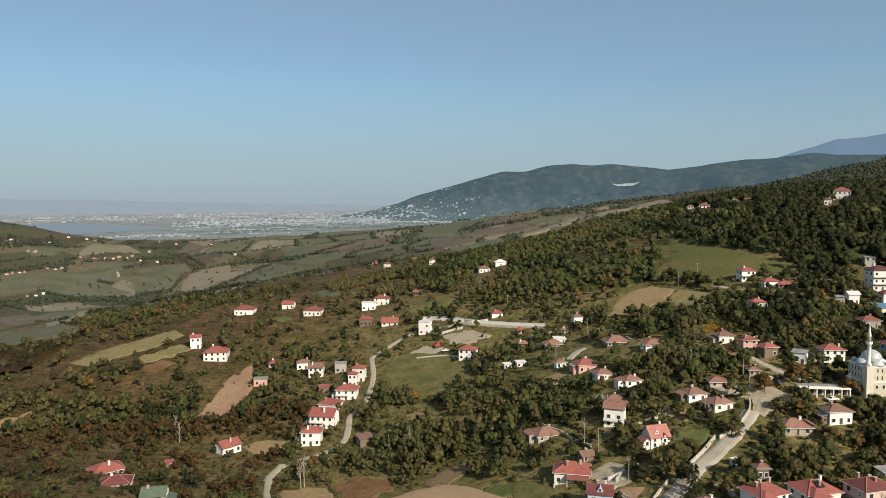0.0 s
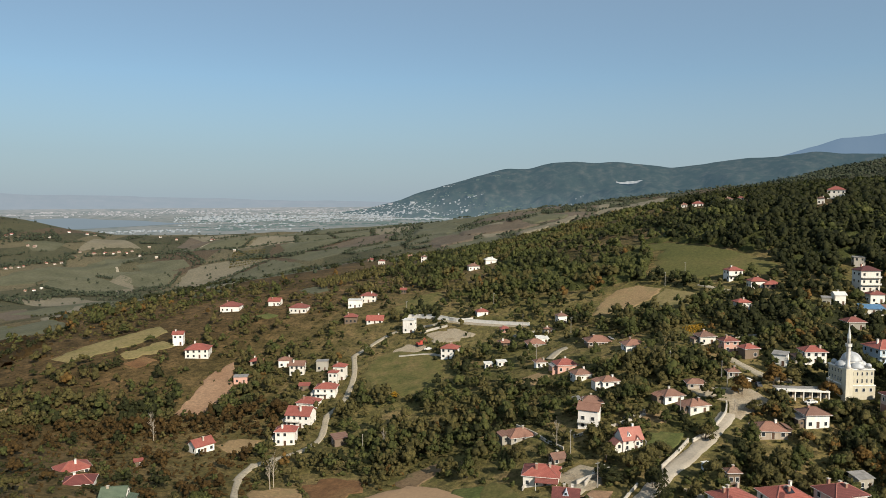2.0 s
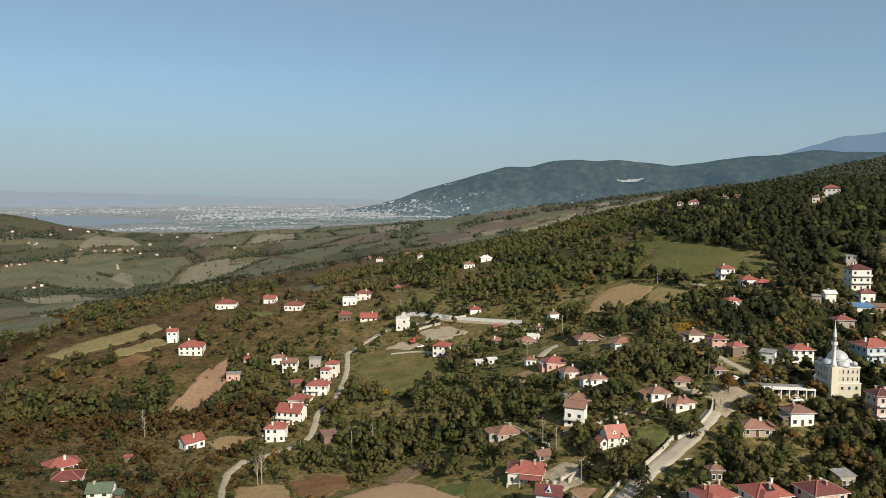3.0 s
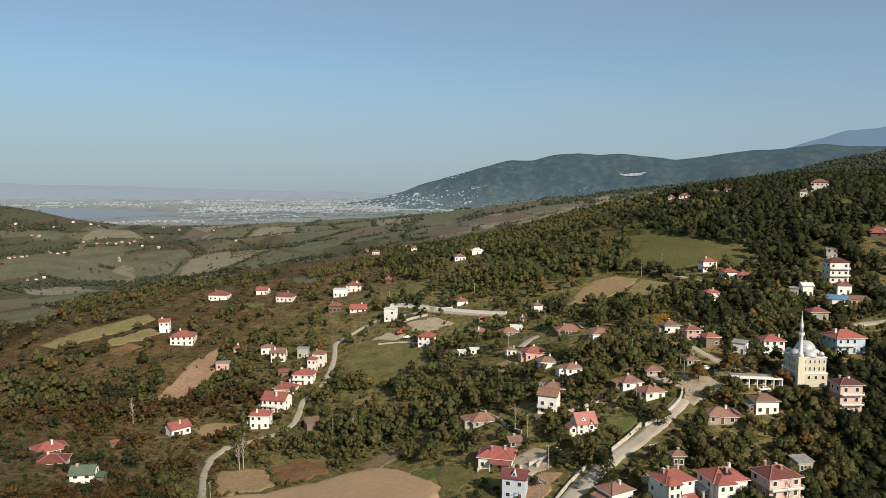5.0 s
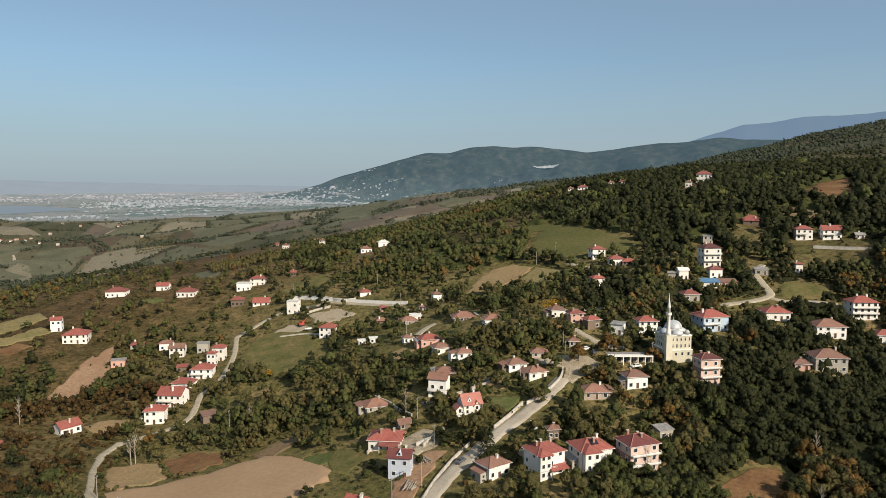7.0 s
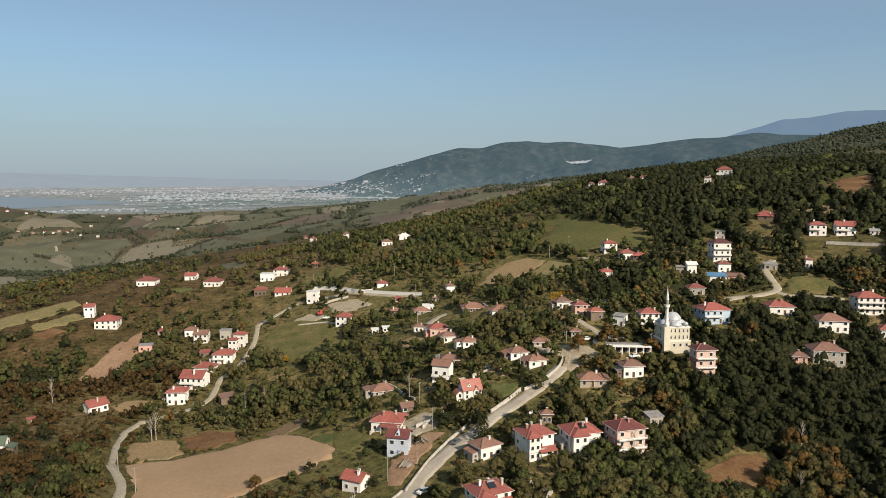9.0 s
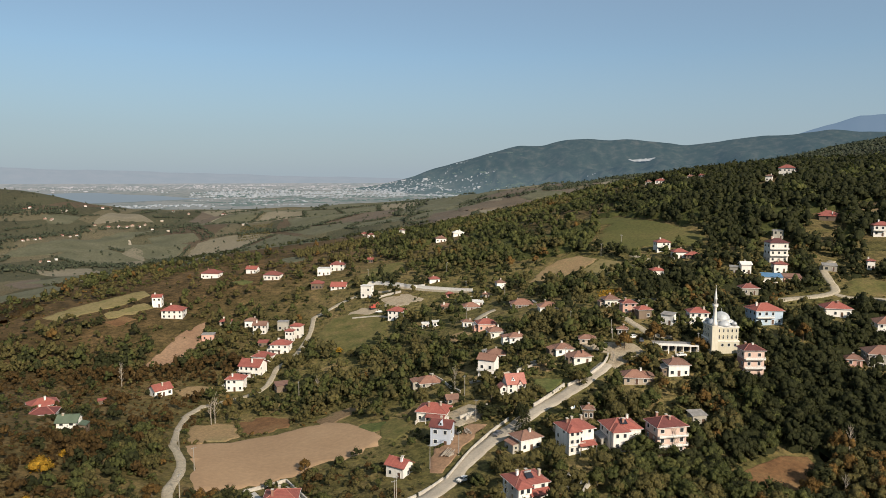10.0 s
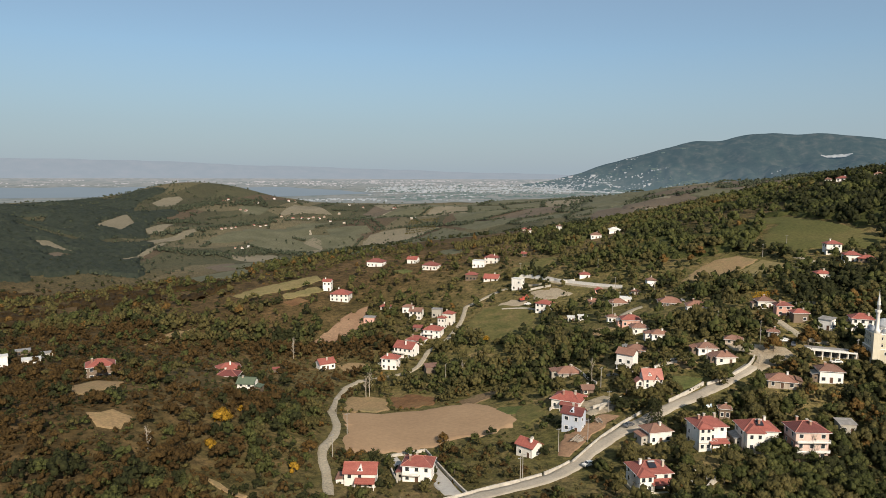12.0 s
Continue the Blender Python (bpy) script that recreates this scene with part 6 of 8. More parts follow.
house(243.3, 603.0, 4.9, 3.9, 3.0, -24, 1, "hip", "white", "red", chimneys=1, far=True)
house(265.3, 518.2, 4.8, 3.8, 5.5, -29, 1, "hip", "white", "old", chimneys=1, far=True)
house(81.5, 262.4, 6.2, 4.6, 3.2, -8, 1, "hip", "stone", "old", chimneys=0)
house(10.5, 339.2, 3.6, 2.6, 2.6, 12, 1, "shed", "white", "white", chimneys=0)
house(16.6, 336.6, 4.4, 2.8, 2.6, 10, 1, "shed", "white", "white", chimneys=0)
house(38.7, 355.5, 5.6, 4.6, 3.2, 6, 1, "shed", "white", "white", chimneys=0, far=True)


# ---- mosque ----
def mosque(x, y, yaw, side=13.0):
    """A small-town mosque: two rows of windows, a main dome on a drum, half domes, corner turrets and one minaret."""
    base = gz(x, y) + 0.8
    m = tagged(new("mosque"), "cream mosque with grey lead domes and one slender white minaret", "mosque")
    m.matrix_world = pose(x, y, base, 0, 0, yaw) @ Matrix.Diagonal((0.78, 0.78, 0.86, 1))
    s = side / 2
    part("lower_wall", boxes((-s - 0.5, s + 0.5, -s - 0.5, s + 0.5, -5.0, 3.2)), "cream", m)
    part("upper_wall", boxes((-s, s, -s, s, 3.2, 9.6)), "cream", m)
    part("string_course", boxes((-s - 0.65, s + 0.65, -s - 0.65, s + 0.65, 3.1, 3.4)), "white", m)
    part("cornice", boxes((-s - 0.25, s + 0.25, -s - 0.25, s + 0.25, 9.5, 9.95)), "white", m)
    bm = bmesh.new()
    lathe(bm, [(4.5, 9.9), (4.5, 12.0), (4.7, 12.0), (4.7, 12.25), (4.3, 12.25)], 16)
    drum = part("drum", bm, "white", m)
    for k in range(12):
        a = math.radians(k * 30)
        add_window(drum, 4.53 * math.sin(a), -4.53 * math.cos(a), 11.1, k * 30, 0.6, 0.7, True)
    bm = bmesh.new()
    lathe(bm, [(4.35 * math.cos(t), 12.2 + 3.6 * math.sin(t)) for t in np.linspace(0, 1.5, 9)] + [(0.1, 15.9), (0.06, 17.2)], 24)
    part("dome", bm, "lead", m, "grey lead dome", True)
    for k in range(4):
        a = math.radians(k * 90)
        bm = bmesh.new()
        lathe(bm, [(3.2 * math.cos(t), 9.9 + 2.5 * math.sin(t)) for t in np.linspace(0, 1.55, 7)], 18, (3.9 * math.sin(a), -3.9 * math.cos(a)))
        part("half_dome", bm, "lead", m, "", True)
    for i in (-1, 1):
        for j in (-1, 1):
            bm = bmesh.new()
            lathe(bm, [(1.25, 9.9), (1.25, 10.7)] + [(1.3 * math.cos(t), 10.7 + 1.3 * math.sin(t)) for t in np.linspace(0, 1.5, 6)], 12, (i * (s - 1.6), j * (s - 1.6)))
            part("corner_dome", bm, "lead", m, "", True)
    for face in range(4):
        turn = face * 90
        for row, (z, sx, sz) in enumerate(((4.9, 0.62, 0.85), (7.9, 0.6, 0.8))):
            for i in range(6):
                u = -s + (i + 0.5) * side / 6
                p = Matrix.Rotation(math.radians(turn), 3, "Z") @ Vector((u, -s - 0.03, z))
                w = add_window(m, p.x, p.y, p.z, turn, sx, sz)
                bm = bmesh.new()
                top = [bm.verts.new((0.56 * math.cos(t), -0.03, 0.68 + 0.5 * math.sin(t))) for t in np.linspace(0, math.pi, 8)]
                bot = [bm.verts.new((v.co.x, 0.03, v.co.z)) for v in top]
                bm.faces.new(top)
                bm.faces.new(bot[::-1])
                for q in range(7):
                    bm.faces.new((top[q], bot[q], bot[q + 1], top[q + 1]))
                part("arch_light", bm, "glass", w)
        for i in range(4):
            u = -s + (i + 0.5) * side / 4
            p = Matrix.Rotation(math.radians(turn), 3, "Z") @ Vector((u, -s - 0.53, 1.5))
            add_window(m, p.x, p.y, p.z, turn, 1.1, 1.0)
    mx, my = -s + 0.2, -s - 1.0
    bm = boxes((mx - 1.6, mx + 1.6, my - 1.6, my + 1.6, -5.0, 10.5))
    plinth = part("minaret_base", bm, "cream", m)
    bm = bmesh.new()
    lathe(bm, [(1.5, 10.5), (0.95, 12.3), (0.88, 12.6), (0.8, 19.0), (1.0, 19.2), (1.35, 19.7), (1.35, 19.85)], 16, (mx, my))
    shaft = part("minaret_shaft", bm, "white", m, "tapering white shaft", True)
    bm = bmesh.new()
    lathe(bm, [(1.36, 19.85), (1.36, 20.7), (1.28, 20.7), (1.28, 19.9)], 16, (mx, my))
    part("minaret_balcony", bm, "white", shaft)
    bm = bmesh.new()
    lathe(bm, [(0.72, 19.9), (0.7, 22.6), (0.85, 22.7), (0.85, 22.9), (0.42, 25.6), (0.08, 28.2), (0.04, 29.4)], 16, (mx, my))
    part("minaret_spire", bm, "r_white", shaft, "pale grey pointed cap", True)
    HOUSE_SPOTS.append((x, y, 9))
    return m


mosque(132.4, 251.0, 2)

# ---- plants ----
def inside(px, py, poly):
    hit = np.zeros(len(px), bool)
    n = len(poly)
    for i in range(n):
        (x0, y0), (x1, y1) = poly[i], poly[(i + 1) % n]
        cross = (y0 > py) != (y1 > py)
        with np.errstate(divide="ignore", invalid="ignore"):
            hit ^= cross & (px < (x1 - x0) * (py - y0) / (y1 - y0) + x0)
    return hit


def clear_of(px, py, margin):
    """True where neither field, road nor house is within the margin."""
    ok = np.ones(len(px), bool)
    for poly in FIELD_AREAS:
        c = np.mean(poly, 0)
        grown = [tuple(c + (np.array(q) - c) * (1 + margin / max(4.0, np.hypot(*(np.array(q) - c))))) for q in poly]
        ok &= ~inside(px, py, grown)
    for width, line in ROAD_LINES:
        pts = np.array(line)
        d2 = np.full(len(px), 1e12)
        for q in pts:
            d2 = np.minimum(d2, (px - q[0]) ** 2 + (py - q[1]) ** 2)
            if width > 3.2:
                d2 = np.minimum(d2, (px - q[0]) ** 2 + (py - q[1] + 2 + 2 * margin) ** 2)
        ok &= d2 > (width / 2 + margin + 0.6) ** 2
    for ox, oy, r in OPEN_SPOTS:
        ok &= (px - ox) ** 2 + (py - oy) ** 2 > r * r
    for hx, hy, r in HOUSE_SPOTS:
        ok &= (px - hx) ** 2 + (py - hy) ** 2 > (r * 0.95 + margin) ** 2
        fx, fy = hx - 0.35 * r, hy - r - 2.0
        ok &= (px - fx) ** 2 + (py - fy) ** 2 > (r * 0.62 + 0.6 * margin) ** 2
    return ok


def lobe_tris(rng, centre, size, sides=5):
    """A lumpy dome of foliage: a top point and two uneven rings, closed below its widest part."""
    t0, squash = rng.uniform(0, math.tau), rng.uniform(0.7, 1.3)
    rings = []
    for polar, shift in ((0.95, 0.0), (1.95, 0.5)):
        t = t0 + (np.arange(sides) + shift) * math.tau / sides
        r = size * rng.uniform(0.7, 1.28, sides)
        rings.append(centre + np.stack([r * math.sin(polar) * np.cos(t), r * math.sin(polar) * np.sin(t), r * math.cos(polar) * squash], 1))
    top = centre + np.array((rng.uniform(-0.2, 0.2) * size, rng.uniform(-0.2, 0.2) * size, size * squash * rng.uniform(0.9, 1.15)))
    a, b = rings
    tris = []
    for k in range(sides):
        n = (k + 1) % sides
        tris += [top, a[k], a[n], a[k], b[k], a[n], a[n], b[k], b[n]]
    return np.array(tris)


def crown_template(seed, leaves, leaf, lobes=5, tall=1.0, spread=1.0, cores=5, sides=5):
    """A crown about 1 across and from 0.2 to 1 high: rounded lobes of uneven size with gaps between, and loose leaf sprays over them."""
    rng = np.random.default_rng(seed)
    around = rng.uniform(0, math.tau) + np.arange(lobes) * 2.4
    out = np.sqrt((np.arange(lobes) + 0.2) / lobes) * 0.34 * spread
    centres = np.stack([out * np.cos(around), out * np.sin(around), (0.72 - 1.05 * out / spread + rng.uniform(-0.12, 0.12, lobes)) * tall], 1)
    sizes = rng.uniform(0.19, 0.31, lobes) * spread * (4.0 / max(4, lobes)) ** 0.45
    middle = np.array((0, 0, 0.42 * tall))
    soup, soft = [], []
    for k in range(min(cores, lobes)):
        tris = lobe_tris(rng, centres[k], sizes[k] * 0.82, sides)
        n = (tris - centres[k]) / sizes[k] * 0.75 + (tris - middle) * 0.9
        soup.append(tris)
        soft.append(n)
    which = rng.integers(0, lobes, leaves)
    dirs = rng.normal(size=(leaves, 3))
    dirs /= np.linalg.norm(dirs, axis=1, keepdims=True)
    dirs[:, 2] = np.where(dirs[:, 2] < -0.4, -dirs[:, 2], dirs[:, 2])
    c = centres[which] + dirs * (sizes[which] * rng.uniform(0.72, 1.3, leaves))[:, None]
    nrm = dirs + rng.normal(size=(leaves, 3)) * 0.45 + (0, 0, 0.25)
    nrm /= np.linalg.norm(nrm, axis=1, keepdims=True)
    u = np.cross(nrm, rng.normal(size=(leaves, 3)))
    u /= np.linalg.norm(u, axis=1, keepdims=True)
    v = np.cross(nrm, u)
    s = leaf * rng.uniform(0.6, 1.35, (leaves, 1))
    k = rng.uniform(0.6, 1.0, (leaves, 1))
    soup.append(np.stack([c - u * s - v * s * k * 0.6, c + u * s * k - v * s * 0.5, c + v * s + u * s * 0.2 - nrm * s * 0.25], 1).reshape(-1, 3))
    soft.append(np.repeat(nrm * 0.3 + dirs * 0.6 + (c - middle) * 0.8, 3, 0))
    soup, soft = np.concatenate(soup), np.concatenate(soft)
    return soup, soft / np.linalg.norm(soft, axis=1, keepdims=True)


def stem_template(limbs, seed):
    """Quads of a tapered four-sided trunk with limbs."""
    rng = np.random.default_rng(seed)
    out = []

    def bar(a, b, ra, rb):
        a, b = np.array(a, float), np.array(b, float)
        z = (b - a) / np.linalg.norm(b - a)
        x = np.cross(z, (0.2, 1, 0.1))
        x /= np.linalg.norm(x)
        y = np.cross(z, x)
        ring = lambda c, r: [c + x * r, c + y * r, c - x * r, c - y * r]
        p, q = ring(a, ra), ring(b, rb)
        for k in range(4):
            out.extend([p[k], p[(k + 1) % 4], q[(k + 1) % 4], q[k]])

    bar((0, 0, -0.06), (0.01, 0.01, 0.55), 0.03, 0.017)
    for k in range(limbs):
        t = rng.uniform(0, math.tau)
        z = rng.uniform(0.22, 0.45)
        bar((0, 0, z), (0.28 * math.cos(t), 0.28 * math.sin(t), z + rng.uniform(0.2, 0.32)), 0.014, 0.005)
    return np.array(out)


def turned_normals(normals, turn):
    c, s = np.cos(turn)[:, None], np.sin(turn)[:, None]
    nx, ny, nz = normals[None, :, 0], normals[None, :, 1], normals[None, :, 2]
    return np.stack([nx * c - ny * s, nx * s + ny * c, nz + 0 * c], -1).reshape(-1, 3)


def planted(template, x, y, z, width, tall, turn):
    """Copies of a template at many places, as one array of quads."""
    c, s = np.cos(turn)[:, None], np.sin(turn)[:, None]
    tx, ty, tz = template[None, :, 0], template[None, :, 1], template[None, :, 2]
    return np.stack([x[:, None] + (tx * c - ty * s) * width[:, None], y[:, None] + (tx * s + ty * c) * width[:, None], z[:, None] + tz * tall[:, None]], -1).reshape(-1, 3)


def stand(name, label, category, mat, x, y, width, tall, templates, stems=(), seed=3):
    """Many trees or bushes as one object."""
    rng = np.random.default_rng(seed)
    z = height(x, y) - 0.1
    pick = rng.integers(0, len(templates), len(x))
    turn = rng.uniform(0, math.tau, len(x))
    leaves = [planted(t[0], x[pick == i], y[pick == i], z[pick == i], width[pick == i], tall[pick == i], turn[pick == i]) for i, t in enumerate(templates)]
    verts = np.concatenate(leaves)
    soft = np.concatenate([turned_normals(t[1], turn[pick == i]) for i, t in enumerate(templates)])
    me = quads_mesh(name, verts, np.arange(len(verts)).reshape(-1, 3), M[mat], normals=soft)
    ob = tagged(new(name, me), label, category, kind="stuff")
    if len(stems):
        wood = np.concatenate([planted(s, x[i::len(stems)], y[i::len(stems)], z[i::len(stems)], np.maximum(tall, width)[i::len(stems)], tall[i::len(stems)], turn[i::len(stems)]) for i, s in enumerate(stems)])
        t = new("stems", quads_mesh("stems", wood, np.arange(len(wood)).reshape(-1, 4), M["bark"]))
        t.parent = ob
    return ob


STEMS = [stem_template(1, 1), stem_template(2, 2)]
CLOSE_CROWNS = [crown_template(20 + i, 118, 0.043, 9 + i % 3, cores=8, sides=4) for i in range(6)]
NEAR_CROWNS = [crown_template(10 + i, 40, 0.058, 7 + i % 3, cores=6, sides=4) for i in range(6)]
BUSH_CROWNS = [crown_template(30 + i, 14, 0.09, 4, 0.85, 1.15, 3, 4) for i in range(5)]
MID_CROWNS = [crown_template(50 + i, 22, 0.085, 4 + i % 2, cores=4, sides=4) for i in range(6)]
SMALL_CROWNS = [crown_template(40 + i, 8, 0.12, 2, 0.85, 1.2, 2, 4) for i in range(4)]
FAR_CROWNS = [crown_template(70 + i, 2, 0.2, 1, 0.9, 1.7, 1, 5) for i in range(6)]


def tree_kinds(count=5):
    """Crown and trunk meshes for the trees that stand alone."""
    kinds = []
    for i in range(count):
        leaves, stem = crown_template(90 + i, 460, 0.04, 9 + i % 3, cores=12, sides=6), stem_template(5, 40 + i)
        kinds.append((leaves, stem))
    return kinds


TREE_KINDS = tree_kinds()
TREE_MESHES = {}


def tree(x, y, wide, tall, mat="leaf_green", label="green broadleaved tree on the slope", seed=0, group="village trees"):
    """One tree: trunk with limbs, and a crown."""
    k = seed % len(TREE_KINDS)
    if (k, mat) not in TREE_MESHES:
        leaves, stem = TREE_KINDS[k]
        TREE_MESHES[k, mat] = (quads_mesh("crown", leaves[0], np.arange(len(leaves[0])).reshape(-1, 3), M[mat], normals=leaves[1]), quads_mesh("trunk", stem, np.arange(len(stem)).reshape(-1, 4), M["bark"]))
    crown, trunk = TREE_MESHES[k, mat]
    t = tagged(new("tree"), label, "tree", group)
    t.matrix_world = pose(x, y, gz(x, y) - 0.1, 0, 0, (seed * 77) % 360) @ Matrix.Diagonal((wide, wide, tall, 1))
    for nm, me in (("crown", crown), ("trunk", trunk)):
        o = new(nm, me)
        o.parent = t
    return t


def scatter(n, x0, x1, y0, y1, seed):
    rng = np.random.default_rng(seed)
    return rng.uniform(x0, x1, n), rng.uniform(y0, y1, n), rng


def in_view(x, y):
    """Near enough ahead of the whole path to be seen at some time."""
    a = np.degrees(np.arctan2(x - 5, y + 45))
    return (a > -54) & (a < 45) & (np.hypot(x - 37, y + 40) > 158)


def forest_mask(x, y):
    """1 where closed woodland stands: the hill above the village and the far slopes."""
    hill = smooth(0, 45, (y - 415) + 0.45 * (x - 60)) * smooth(-75, 20, x)
    return hill


# closed wood on the hill above the village
x, y, rng = scatter(17500, -60, 620, 330, 1000, 41)
keep = in_view(x, y) & (rng.random(len(x)) < forest_mask(x, y) * (0.35 + 0.65 * np.maximum(value_noise(x, y, 45, 2) > 0.36, smooth(0.4, 0.5, x / y)))) & clear_of(x, y, 1.5)
x, y = x[keep], y[keep]
tone = value_noise(x, y, 28, 7) + rng.normal(0, 0.08, len(x)) + 0.08 - 0.62 * smooth(0.22, 0.46, x / y)
wide = rng.uniform(4.6, 8.4, len(x)) * (1 + 0.25 * smooth(0.28, 0.5, x / y))
tall = wide * rng.uniform(0.9, 1.3, len(x))
for nm, label, mat, sel in (("oak_wood", "closed green wood on the hillside", "leaf_green", (tone > 0.3) & (tone < 0.74)), ("dark_wood", "dark green wood on the hillside", "leaf_dark", tone <= 0.3),
                            ("olive_wood", "wood turning olive in autumn", "leaf_olive", (tone >= 0.74) & (tone < 1.05)), ("rust_wood", "scattered rust-coloured autumn trees", "leaf_rust", tone >= 1.05)):
    for part_, crowns in ((np.hypot(x, y) < 560, MID_CROWNS), (np.hypot(x, y) >= 560, SMALL_CROWNS)):
        s = sel & part_
        stand(nm, label, "wood", mat, x[s], y[s], wide[s], tall[s], crowns, seed=5)

# trees and scrub among the houses and on the near slopes
x, y, rng = scatter(36000, -330, 330, 90, 620, 42)
for more, x0, x1, y0, y1 in ((7500, 70, 330, 110, 345), (15000, -330, -50, 85, 345), (4500, -600, -330, 240, 620), (3500, -60, 120, 120, 300)):
    x, y = np.append(x, rng.uniform(x0, x1, more)), np.append(y, rng.uniform(y0, y1, more))
thick = value_noise(x, y, 34, 11) * 0.5 + value_noise(x, y, 13, 12) * 0.5
right = smooth(60, 130, x) * smooth(270, 180, y)
side = smooth(95, 135, x) * smooth(345, 300, y)
left_slope = smooth(-40, -110, x) * smooth(300, 360, y)
low_left = smooth(-60, -110, x) * smooth(330, 290, y)
hedge = np.abs(value_noise(x + 400, y * 0.7 + 400, 48, 19) - 0.5) < 0.05
chance = (smooth(0.36, 0.54, thick) * 0.9 + 0.2) * (1 - 0.35 * left_slope) + 0.6 * right + 0.75 * side + 0.6 * low_left + 0.22 * smooth(-50, -30, x) * smooth(100, 80, x) * smooth(310, 280, y) + 0.7 * hedge * left_slope
chance = chance * (1 - 0.5 * smooth(-210, -160, x) * smooth(-20, -60, x) * smooth(470, 520, y)) + 0.3 * smooth(0.6, 0.72, x / y) * smooth(260, 300, y)
chance = chance * (1 - 0.62 * low_left * (value_noise(x, y, 38, 83) > 0.42)) * (1 - 0.3 * left_slope) * (1 - 0.3 * smooth(-60, -20, x) * smooth(110, 80, x))
big = rng.random(len(x)) > 0.6 + 0.27 * low_left + 0.2 * left_slope - 0.18 * right
keep = in_view(x, y) & (rng.random(len(x)) < chance * (1 - forest_mask(x, y))) & np.where(big, clear_of(x, y, 3.0), clear_of(x, y, 0.5))
x, y, big = x[keep], y[keep], big[keep]
tone = value_noise(x, y, 22, 17) * 0.8 + rng.normal(0.1, 0.17, len(x)) + 0.2 * smooth(60, -150, x) - 0.42 * smooth(110, 180, x) * smooth(330, 250, y) - 0.36 * smooth(90, 160, x)
bracken = (x < -70 + 60 * (value_noise(x, y, 40, 37) - 0.5)) & (y < 310 + 120 * (value_noise(x, y, 50, 36) - 0.5))
tone = np.where(bracken, np.where(rng.random(len(x)) < 0.4 + 0.45 * (value_noise(x, y, 26, 38) > 0.45), 2.0, tone - 0.4), tone)
scruffy = (x > -70) & (x < 40) & (y < 195) & (rng.random(len(x)) < 0.45)
tone = np.where(scruffy, np.where(rng.random(len(x)) < 0.6, 2.0, 0.8), tone)
autumn = (x > 90) & (y < 360) & (value_noise(x, y, 18, 39) > 0.62)
tone = np.where(autumn & (rng.random(len(x)) < 0.75), np.where(rng.random(len(x)) < 0.7, 0.8, 1.3), tone)
wide = np.where(big, rng.triangular(3.0, 4.8, 9.0, len(x)), rng.uniform(1.0, 2.8, len(x))) * (1 - 0.2 * smooth(-60, -110, x) * smooth(330, 290, y)) * (1 - 0.42 * smooth(-75, -60, x) * smooth(45, 25, x) * smooth(205, 188, y))
tall = wide * np.where(big, rng.uniform(0.85, 1.3, len(x)), rng.uniform(0.6, 1.05, len(x)))
alone = big & (tone < 1.5) & (y < 245) & (np.abs(x - 40) < 110)
alone &= np.cumsum(alone) <= 240
TONES = (("green", "green", (tone > 0.32) & (tone < 0.6)), ("dark", "dark green", tone <= 0.32), ("olive", "olive", (tone >= 0.6) & (tone < 1.1)), ("rust", "rust-brown", (tone >= 1.1) & (tone < 1.6)), ("brown", "dead brown", tone > 1.6))
for nm, word, sel in TONES:
    for part_, crowns, low in ((y < 225, CLOSE_CROWNS, BUSH_CROWNS), ((y >= 225) & (y < 320), NEAR_CROWNS, BUSH_CROWNS), (y >= 320, MID_CROWNS, SMALL_CROWNS)):
        s = sel & big & ~alone & part_
        stand(nm + "_trees", f"{word} broadleaved trees on the slope", "trees", "leaf_" + nm, x[s], y[s], wide[s], tall[s], crowns, seed=6)
        for few, leafy in ((wide < 1.9, SMALL_CROWNS), (wide >= 1.9, low)):
            s = sel & ~big & part_ & few
            stand(nm + "_scrub", f"low {word} bushes and brambles", "scrub", "leaf_" + nm, x[s], y[s], wide[s], tall[s], leafy, seed=7)
    for k in np.flatnonzero(sel & alone):
        tree(float(x[k]), float(y[k]), float(wide[k]), float(tall[k]), "leaf_" + nm, f"{word} broadleaved tree among the houses", int(k))

# overgrown hedges between the plots of the western slope: line, half width, bushes
rng = np.random.default_rng(57)
for k, (line_, half, count) in enumerate([([(-223.8, 351.8), (-206.3, 371.5), (-185.5, 383.2), (-173.2, 413.6)], 3.0, 60),
                                          ([(-114.7, 338.8), (-113.9, 372.4), (-101.4, 386.0), (-88.6, 389.3)], 6.0, 60),
                                          ([(-273.1, 422.9), (-267.6, 451.4), (-267.6, 494.8)], 5.0, 50),
                                          ([(-150.8, 324.8), (-145.7, 354.0), (-148.7, 380.7)], 3.5, 40),
                                          ([(-180.3, 324.9), (-166.2, 337.8), (-149.7, 331.9)], 4.0, 40)]):
    path_ = np.array([tuple(q) for q in spline(line_, 3.0)])
    at = path_[rng.integers(0, len(path_), count)] + rng.normal(0, half * 0.6, (count, 2))
    at = at[clear_of(at[:, 0], at[:, 1], 2.0)]
    bush = rng.uniform(2.6, 5.6, len(at))
    stand("overgrown_hedge", "overgrown dark hedge between plots on the slope", "hedge", ("leaf_dark", "leaf_green")[k % 2], at[:, 0], at[:, 1], bush, bush * 0.95, MID_CROWNS, seed=12)

